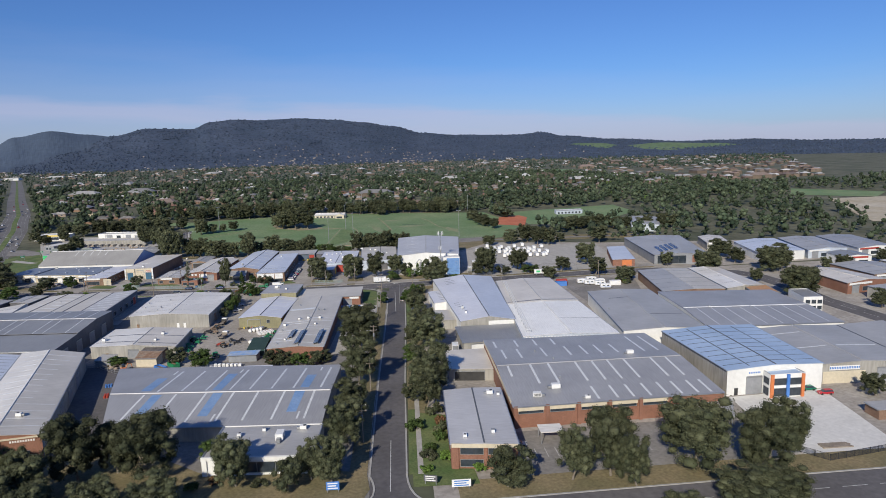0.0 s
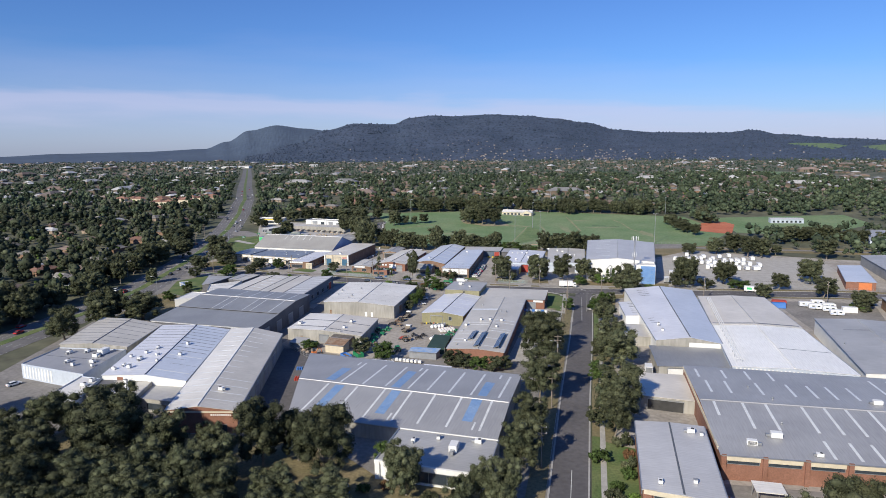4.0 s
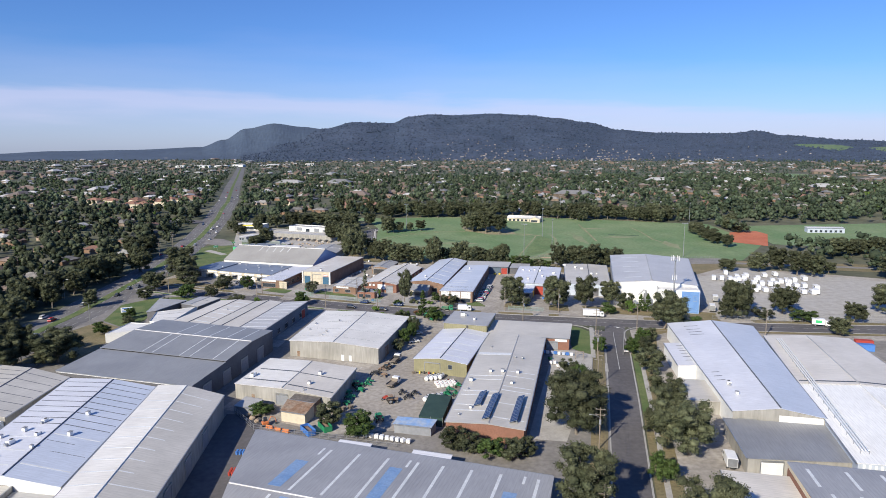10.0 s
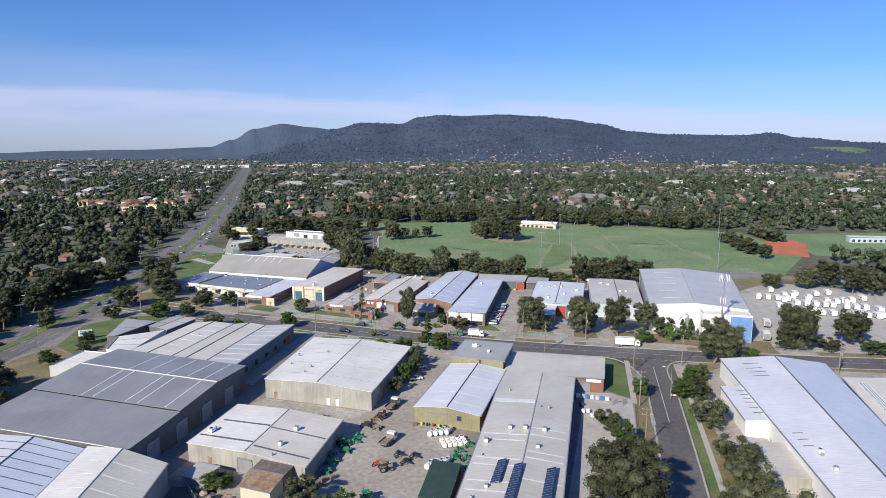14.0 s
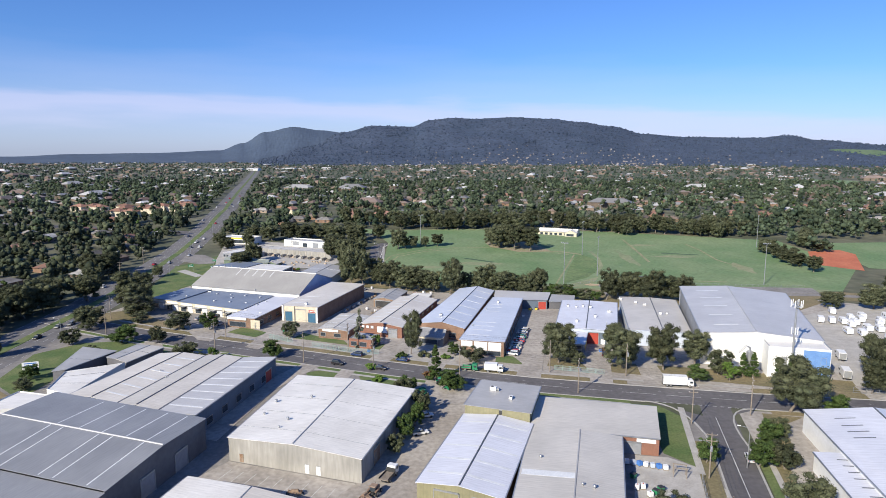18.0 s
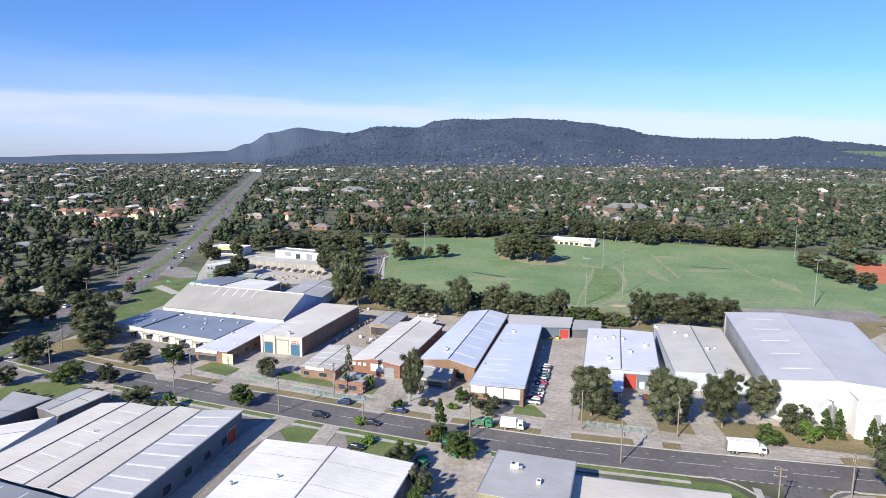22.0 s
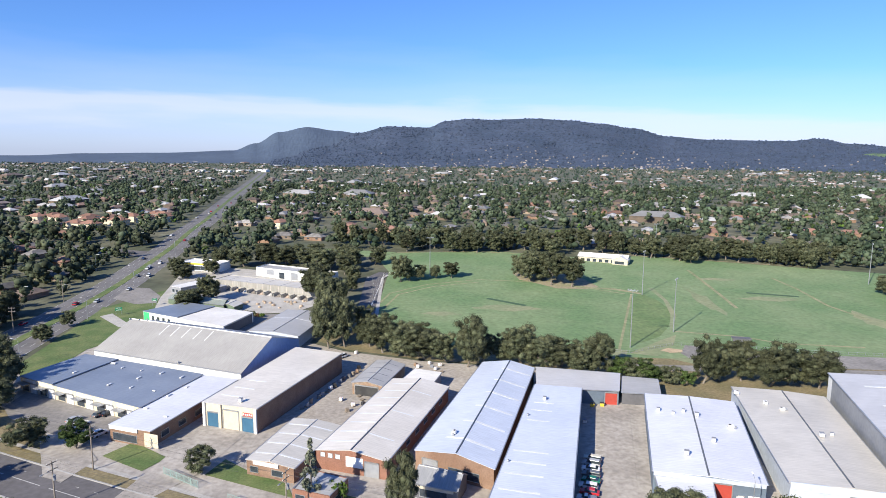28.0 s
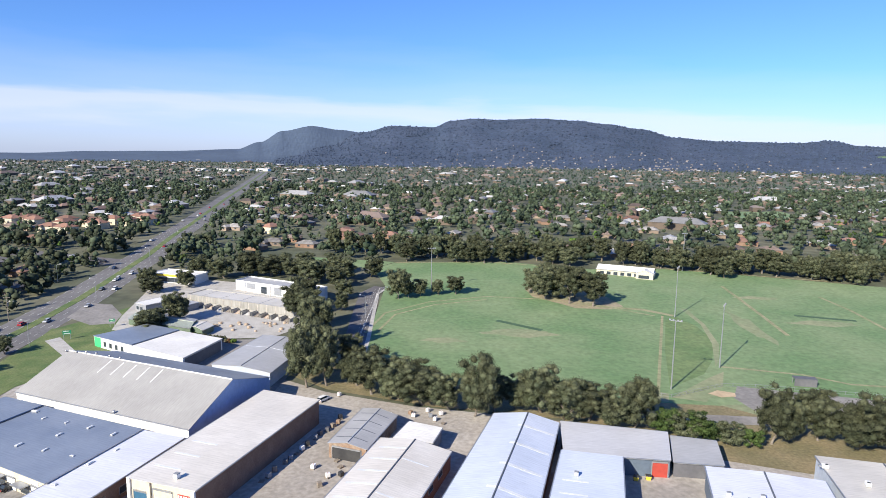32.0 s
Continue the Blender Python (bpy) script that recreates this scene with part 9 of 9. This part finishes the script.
BULK = bulk_bag()
for i in range(15):
    x, y = 5.4 + (i % 5) * 1.35 - (i // 5) * 0.4, 272.6 + (i // 5) * 1.5 + (i % 5) * 0.35
    m = pose(x, y, 0.06, 0, 0, 14 + _r.uniform(-8, 8))
    if i:
        copy_thing(BULK, m)
    else:
        BULK.matrix_basis = m
for x, y in ((8.6, 276.6), (9.9, 277.2), (46, 294), (47.4, 294.3), (48, 291), (-36.5, 455), (-32, 451), (-40, 501), (-27, 486), (-11, 491), (-8.5, 485), (-7, 489), (-15, 487)):
    copy_thing(BULK, pose(x, y, gz(y) + 0.06, 0, 0, _r.uniform(0, 90)))

shade = thing("shade_cloth_enclosure", 4.6, 252, 0.06, 15, "dark green shade cloth enclosure on posts", "enclosure")
c4 = [(-6.6, -5.2), (-0.6, -8.6), (6.4, 5.8), (0.4, 9.6)]
for a, b in zip(c4, c4[1:] + c4[:1]):
    a, b = Vector(a), Vector(b)
    n = Vector(((b - a).y, -(b - a).x)).normalized() * 0.03
    part("net_wall", Geo().prism([(*(q), 0) for q in (a + n, b + n, b - n, a - n)], [(*(q), 2.6) for q in (a + n, b + n, b - n, a - n)]), MESHNET, shade)
    for s in (0, 0.5):
        q = a.lerp(b, s)
        part("post", Geo().tube([(q.x, q.y, -0.1), (q.x, q.y, 2.8)], [0.06, 0.06], 6), STEEL, shade)
part("net_roof", Geo().prism([(*q, 2.58) for q in c4], [(*q, 2.64) for q in c4]), MESHNET, shade)


def shed(name, label, corners, h, rise, roof, wall, category="shed"):
    return building(name, label, corners, [(0, h), (1, h + rise)], roof, wall, axis="w", category=category, over=0.3)


ROOF_SHED_BLUE = surf("faded_blue_sheet", (0.2, 0.34, 0.6), (0.42, 0.46, 0.5), 0.6, 0.35, 1.0, 0.12)
shed("blue_roof_shed", "low shed with faded blue sheet roof", [(-7, 240.6), (3, 238), (4.4, 241.7), (-6, 244)], 2.6, 0.4, ROOF_SHED_BLUE, WALL_GREY)
shed("rusty_shed", "old rusty corrugated iron shed", [(-39.7, 248.7), (-32.4, 246), (-30.9, 251), (-38.8, 254)], 3.2, 1.0, RUST, WALL_CREAM)
shed("rusty_shed", "low lean-to with dark rusty sheet roof", [(-38.6, 254.5), (-30.9, 251.5), (-29.6, 255), (-37.4, 258)], 3.9, 0.5, surf("dark_rusty_sheet", (0.1, 0.09, 0.085), (0.17, 0.15, 0.13), 0.9, 0.4, 1.5, 0.3), RUST)
shed("garden_shed", "small grey metal shed behind the store", [(-54.5, 254.5), (-49, 252.5), (-47.5, 257.5), (-53, 259.5)], 2.4, 0.5, ROOF_MID, WALL_GREY)
shed("rear_annex", "small grey blue annex behind the warehouse", [(-21, 226), (-13, 223.5), (-12, 227), (-20, 229.5)], 3.0, 0.4, ROOF_ICE, WALL_GREY)
shed("rear_annex", "small pale annex behind the warehouse", [(-2, 220), (7, 217.2), (8, 220.7), (-1, 223.5)], 3.0, 0.4, ROOF_ICE, WALL_GREY)
# The carport is open; solid dark walls stand in for the shade beneath.
shed("open_carport", "open carport with flat grey roof", [(51, 457.6), (62.4, 456.6), (65.2, 469.2), (54.4, 471.4)], 3.8, 0.2, ROOF_MID, WALL_DARK, "carport")
car_port = thing("carport", 75.4, 141, 0.06, -14, "small white awning roof in the car park", "carport")
part("roof", Geo().box(-3.1, 3.1, -2.4, 2.4, 3.2, 3.4), ROOF_WHITE, car_port)
for x, y in ((-2.8, -2.1), (2.8, -2.1), (2.8, 2.1), (-2.8, 2.1)):
    part("post", Geo().box(x - 0.08, x + 0.08, y - 0.08, y + 0.08, -0.05, 3.22), STEEL, car_port)


def skip(material, label, x, y, yaw):
    t = thing("skip_bin", x, y, 0.06, yaw, label, "skip")
    for s in (-1, 1):
        part("side", Geo().box(-2.6, 2.6, s * 1.1 - 0.06, s * 1.1 + 0.06, 0.1, 1.6), material, t)
        for i in range(6):
            part("rib", Geo().box(-2.4 + i * 0.95, -2.25 + i * 0.95, s * 1.2 - 0.05, s * 1.2 + 0.05, 0.1, 1.55), material, t)
        part("end", Geo().box(s * 2.6 - 0.06, s * 2.6 + 0.06, -1.1, 1.1, 0.1, 1.6), material, t)
    part("floor", Geo().box(-2.6, 2.6, -1.1, 1.1, 0.0, 0.15), material, t)
    part("load", Geo().box(-2.4, 2.4, -1.0, 1.0, 0.14, 1.1, 0.35), RUST, t)


skip(BLUE, "open blue steel skip with scrap", -30.6, 241, -55)
skip(GREENP, "open green steel skip with scrap", -26.4, 243.4, -60)
for i, (x, y) in enumerate(((-42, 244), (-39.4, 242.7), (-36.8, 241.5))):
    t = thing("traffic_barrier", x, y, 0.06, -25, "orange plastic traffic barrier", "barrier", "orange barriers")
    part("barrier", Geo().prism([(-1.1, -0.3, 0), (1.1, -0.3, 0), (1.1, 0.3, 0), (-1.1, 0.3, 0)], [(-1.1, -0.12, 0.95), (1.1, -0.12, 0.95), (1.1, 0.12, 0.95), (-1.1, 0.12, 0.95)]), ORANGE, t, bevel=0.05)
    part("joint", Geo().box(1.1, 1.22, -0.1, 0.1, 0.1, 0.8), ORANGE, t)
dig = thing("excavator", -43.5, 246, 0.06, 30, "small orange excavator beside the barriers", "excavator")
for s in (-1, 1):
    part("track", Geo().box(-1.1, 1.1, s * 0.65 - 0.18, s * 0.65 + 0.18, 0, 0.5), RUBBER, dig, bevel=0.15)
part("house", Geo().box(-1.0, 0.7, -0.7, 0.7, 0.5, 1.2), ORANGE, dig, bevel=0.08)
part("cab", Geo().box(-0.5, 0.5, -0.1, 0.7, 1.2, 2.3, 0.06), GLASS, dig)
part("boom", Geo().tube([(0.6, -0.3, 0.9), (1.5, -0.3, 2.4), (2.6, -0.3, 1.9), (2.9, -0.3, 0.5)], [0.14, 0.13, 0.11, 0.09], 6), ORANGE, dig)
part("bucket", Geo().box(2.6, 3.2, -0.6, 0.0, 0.05, 0.55, 0.08), DARK, dig)


def rock(x, y, r, label="rough brown landscaping rock", z=None, name="rock"):
    bm = bmesh.new()
    bmesh.ops.create_icosphere(bm, subdivisions=2, radius=r)
    for v in bm.verts:
        v.co *= 1 + 0.28 * noise.noise(v.co * (1.3 / r) + Vector((x, y, 0)))
        v.co.z = max(v.co.z * 0.75, -r * 0.4)
    me = bpy.data.meshes.new(name)
    bm.to_mesh(me)
    bm.free()
    me.materials.append(STONE)
    o = new(name, me)
    o.matrix_basis = pose(x, y, (gz(y) if z is None else z) + r * 0.38, 0, 0, x * 37 % 360)
    tagged(o, label, "rock", "landscaping rocks")


for x, y, r in ((-52, 255, 1.0), (-50.4, 252.6, 0.8), (-48.6, 250.6, 0.9), (-46.6, 248.4, 0.8), (-50, 249.8, 0.6), (-44.8, 249.5, 0.5)):
    rock(x, y, r)


def pallet_stack(x, y, n, load=None, label="stack of weathered timber pallets"):
    t = thing("pallet_stack", x, y, gz(y) + 0.06, _r.uniform(0, 90), label, "pallets", "pallet stacks")
    for i in range(n):
        z = i * 0.15
        g = Geo()
        for k in range(5):
            g.box(-0.58 + k * 0.26, -0.42 + k * 0.26, -0.58, 0.58, z + 0.1, z + 0.14)
        for q in (-0.5, 0, 0.5):
            g.box(-0.6, 0.6, q - 0.04, q + 0.04, z - 0.01, z + 0.1)
        part("pallet", g, TIMBER, t)
    if load:
        part("load", Geo().box(-0.55, 0.55, -0.55, 0.55, n * 0.15 - 0.01, n * 0.15 + 1.0, 0.03), load, t, bevel=0.05)


for x, y, n in ((-21, 257, 7), (-23, 255.6, 8), (-26, 254.4, 5), (-24.6, 252.8, 4), (10, 285, 3), (15.5, 279.5, 4), (-3, 286, 5), (-14, 458, 6), (-11, 461, 4)):
    pallet_stack(x, y, n)
for i in range(9):
    x, y = -14.5 + i * 1.45, 238.2 - i * 0.5
    pallet_stack(x, y, 1, WHITE, "white wrapped bale on a pallet")
for i, (x, y) in enumerate([(-47, 448), (-45.5, 453), (-44, 457), (-42.5, 462), (-41, 466.5), (-40, 471), (-38, 476), (-36, 481), (-46, 450), (-30, 456), (-29, 452), (-33, 447), (-36, 484), (-28, 485), (-22, 487), (-16, 489), (-10, 487), (-6, 483), (12, 481), (-43.5, 459.5), (-41.8, 464.2), (-39.4, 473.6), (-37, 478.6), (-31.5, 459), (-32, 451), (-27, 447)]):
    pallet_stack(x, y, _r.choice((1, 2, 3)), _r.choice((WALL_DARK, TIMBER, WALL_GREY, DARK, None, RUST, WHITE)), "pallet of mixed stock along the yard wall")
for i in range(8):
    pallet_stack(45.5 + i * 1.4, 306.2 - i * 0.45, 1, (BLUE, WHITE, WALL_PALE)[i % 3], "pallet of blue and white wrapped goods")


def drum(material, label, x, y):
    t = thing("drum", x, y, 0.06, 0, label, "drum", "drums and bins")
    part("body", Geo().tube([(0, 0, 0), (0, 0, 0.9)], [0.29, 0.29], 12), material, t)
    for z in (0.3, 0.6, 0.87):
        part("hoop", Geo().tube([(0, 0, z - 0.02), (0, 0, z + 0.02)], [0.31, 0.31], 12), material, t)


for i in range(6):
    drum(BLUE, "blue plastic drum beside the warehouse wall", -46.4 + (i % 3) * 0.8, 229 + (i // 3) * 0.9)
    drum(REDP, "red steel bin beside the warehouse wall", -45 + (i % 2) * 0.8, 218.6 + (i // 2) * 1.0)
for i in range(5):
    drum((YELLOW, DARK, REDP)[i % 3], "painted drum in front of the olive shed", -1 + i * 1.6, 286 - i * 0.5)


def wheelie(material, x, y, label):
    t = thing("rubbish_bin", x, y, 0.06, _r.uniform(0, 360), label, "bin", "rubbish bins")
    part("body", Geo().prism([(-0.45, -0.5, 0.1), (0.45, -0.5, 0.1), (0.45, 0.5, 0.1), (-0.45, 0.5, 0.1)], [(-0.6, -0.65, 1.1), (0.6, -0.65, 1.1), (0.6, 0.65, 1.1), (-0.6, 0.65, 1.1)]), material, t)
    part("lid", Geo().box(-0.62, 0.62, -0.67, 0.67, 1.1, 1.2, 0.05), DARK, t)
    part("wheel", Geo().tube([(-0.4, -0.5, 0.1), (0.4, -0.5, 0.1)], [0.1, 0.1], 8), RUBBER, t)


for m, x, y, n in ((GREENP, 49.5, 292, "green"), (GREENP, 51, 293.2, "green"), (GREENP, 46.5, 299, "green"), (BLUE, 60.5, 392, "blue"), (BLUE, -27, 390.5, "blue"), (GREENP, 90, 272, "green"), (GREENP, -66, 417, "green"), (YELLOW, 41.5, 455, "yellow"), (YELLOW, 44.5, 455.5, "yellow")):
    wheelie(m, x, y, f"{n} wheeled rubbish bin in the yard")
frame_ = thing("timber_pergola", 57.6, 300, 0.06, -15, "open timber pergola on the yard concrete", "pergola")
for x, y in ((-1.4, -1), (1.4, -1), (1.4, 1), (-1.4, 1)):
    part("post", Geo().box(x - 0.08, x + 0.08, y - 0.08, y + 0.08, 0, 2.3), TIMBER, frame_)
for y in (-1, 1):
    part("beam", Geo().box(-1.6, 1.6, y - 0.07, y + 0.07, 2.28, 2.45), TIMBER, frame_)

# bay lines painted in yards
g = Geo()
for i in range(10):
    x, y = 44.2 + i * 0.72, 268 + i * 2.75
    g.prism([(x, y, 0.07), (x + 4.6, y - 1.25, 0.07), (x + 4.63, y - 1.13, 0.07), (x + 0.03, y + 0.12, 0.07)], [(x, y, 0.08), (x + 4.6, y - 1.25, 0.08), (x + 4.63, y - 1.13, 0.08), (x + 0.03, y + 0.12, 0.08)])
for i in range(17):
    x, y = 24.2 + 0.69 * i, 386.6 + i * 2.7
    g.prism([(x, y, 0.07), (x + 4.8, y - 1.4, 0.07), (x + 4.83, y - 1.28, 0.07), (x + 0.03, y + 0.12, 0.07)], [(x, y, 0.08), (x + 4.8, y - 1.4, 0.08), (x + 4.83, y - 1.28, 0.08), (x + 0.03, y + 0.12, 0.08)])
for i in range(14):
    x, y = 64 + i * 2.6, 139.5 - i * 0.62
    g.prism([(x, y, 0.07), (x + 0.12, y - 0.03, 0.07), (x - 1.0, y - 4.8, 0.07), (x - 1.12, y - 4.77, 0.07)][::-1], [(x, y, 0.08), (x + 0.12, y - 0.03, 0.08), (x - 1.0, y - 4.8, 0.08), (x - 1.12, y - 4.77, 0.08)][::-1])
tagged(part("parking_lines", g, PAINT), "white painted parking bay lines", "road marking", kind="structure")

# ---- signs, flags, field and garden things ----
def sign(x, y, yaw, w, h, material, label, z=0.8, bars=3):
    t = thing("sign_board", x, y, gz(y) + 0.06, yaw, label, "sign")
    part("board", Geo().box(-w / 2, w / 2, -0.06, 0.06, z, z + h), material, t)
    for s in (-1, 1):
        part("post", Geo().box(s * w * 0.4 - 0.06, s * w * 0.4 + 0.06, 0.05, 0.17, -0.15, z + h), STEEL, t)
    for i in range(bars):
        q = z + h * (0.2 + 0.6 * i / max(bars - 1, 1))
        part("bar", Geo().box(-w * 0.38, w * (0.38 - 0.12 * (i % 2)), -0.09, -0.05, q - h * 0.07, q + h * 0.07), WHITE if material not in (WHITE, WALL_WHITE) else BLUE, t)


sign(17, 135, -14, 3.0, 2.0, BLUE, "blue sign board with white bars on the verge")
sign(45, 126, -14, 4.4, 1.8, WHITE, "white and blue sign board on the lawn")
sign(39, 130.6, -30, 3.2, 1.6, WALL_DARK, "dark sign board beside the garden")
sign(-139.5, 366, 20, 5.0, 2.4, WHITE, "white billboard beside the highway lawn", 1.6)
sign(-160, 548, 30, 3.0, 1.6, GREENP, "dark green highway direction sign", 2.4, 2)
sign(-152, 566, 20, 2.2, 1.3, GREENP, "small dark green highway sign", 2.4, 2)
for x, y in ((-17.5, 145), (-20.5, 146)):
    t = thing("flag", x, y, 0.06, 0, "blue feather flag on a pole", "flag", "feather flags")
    part("pole", Geo().tube([(0, 0, -0.1), (0, 0, 4.2)], [0.04, 0.03], 6), STEEL, t)
    part("cloth", Geo().prism([(0.03, -0.01, 1.2), (0.75, 0.1, 1.4), (0.75, 0.12, 1.4), (0.03, 0.01, 1.2)], [(0.03, -0.01, 4.1), (0.5, -0.1, 3.9), (0.5, -0.08, 3.9), (0.03, 0.01, 4.1)]), BLUE, t)

dug = thing("dugout_shelter", 114.5, 522, gz(522) + 0.1, -8, "dark roofed players' shelter beside the field", "shelter")
part("roof", Geo().box(-3.6, 3.6, -1.5, 1.5, 2.5, 2.7), WALL_DARK, dug)
part("back_wall", Geo().box(-3.5, 3.5, -1.4, -1.25, -0.2, 2.52), WALL_DARK, dug)
part("bench", Geo().box(-3.0, 3.0, -1.0, -0.6, 0.4, 0.5), TIMBER, dug)
for x in (-3.3, 0, 3.3):
    part("post", Geo().box(x - 0.07, x + 0.07, 1.3, 1.44, -0.2, 2.52), STEEL, dug)

timber = thing("timber_pile", 141, 112.4, 0.06, -14, "pile of sawn timber and soil on the forecourt", "timber pile")
for i in range(16):
    part("plank", Geo().box(-4 + 0.1 * (i % 3), 4 - 0.2 * (i % 4), -1.2 + 0.3 * (i % 8), -0.95 + 0.3 * (i % 8), 0.0 + 0.16 * (i // 8), 0.15 + 0.16 * (i // 8)), TIMBER, timber)

# storage bays of the garden supply yard
for i in range(12):
    x, y = -137.5 + i * 5.2, 604.2 - i * 2.05
    t = thing("soil_bay", x, y, gz(y) + 0.05, -17, ("bay of brown soil", "bay of pale gravel", "bay of dark bark mulch")[i % 3] + " between concrete walls", "storage bay", "garden supply bays")
    for s in (-2.2, 2.2):
        part("wall", Geo().box(s - 0.12, s + 0.12, -2.6, 2.6, -0.2, 1.5), BLOCK, t)
    part("back_wall", Geo().box(-2.2, 2.2, 2.45, 2.65, -0.2, 1.5), BLOCK, t)
    bm = bmesh.new()
    bmesh.ops.create_grid(bm, x_segments=8, y_segments=8, size=1.0)
    for v in bm.verts:
        r = min(v.co.xy.length, 1.2)
        v.co = Vector((v.co.x * 1.95, v.co.y * 2.2, max(0, 1.3 * (1 - r) + 0.16 * noise.noise(v.co * 3 + Vector((i, 0, 0)))) + 0.02))
    me = bpy.data.meshes.new("heap")
    bm.to_mesh(me)
    bm.free()
    part("heap", me, (STONE, PATH_CONCRETE, BARK)[i % 3], t)
for i in range(26):
    rock(_r.uniform(-112, -78), _r.uniform(564, 578), _r.uniform(0.5, 1.1), "pale rock heap in the garden supply yard", None, "rock")

# rooftop walkway and pipe rack on the white factory
rack = thing("rooftop_pipe_rack", 0, 0, 0, 0, "long white pipe rack along the factory roof edge", "pipe rack")
p0, p1 = Vector((103.5, 214)), Vector((130.5, 300))
zt = top_at(115, 252) + 0.02
d = (p1 - p0).normalized()
n = Vector((d.y, -d.x))
for k, off in enumerate((0, 0.7, 1.4)):
    part("pipe", Geo().tube([(*(p0 + n * off), zt + 0.9), (*(p1 + n * off), zt + 0.9)], [0.16, 0.16], 8), WHITE, rack)
for i in range(19):
    q = p0.lerp(p1, i / 18)
    for off in (-0.2, 1.6):
        w = q + n * off
        part("leg", Geo().box(w.x - 0.05, w.x + 0.05, w.y - 0.05, w.y + 0.05, zt - 0.4, zt + 0.85), STEEL, rack)
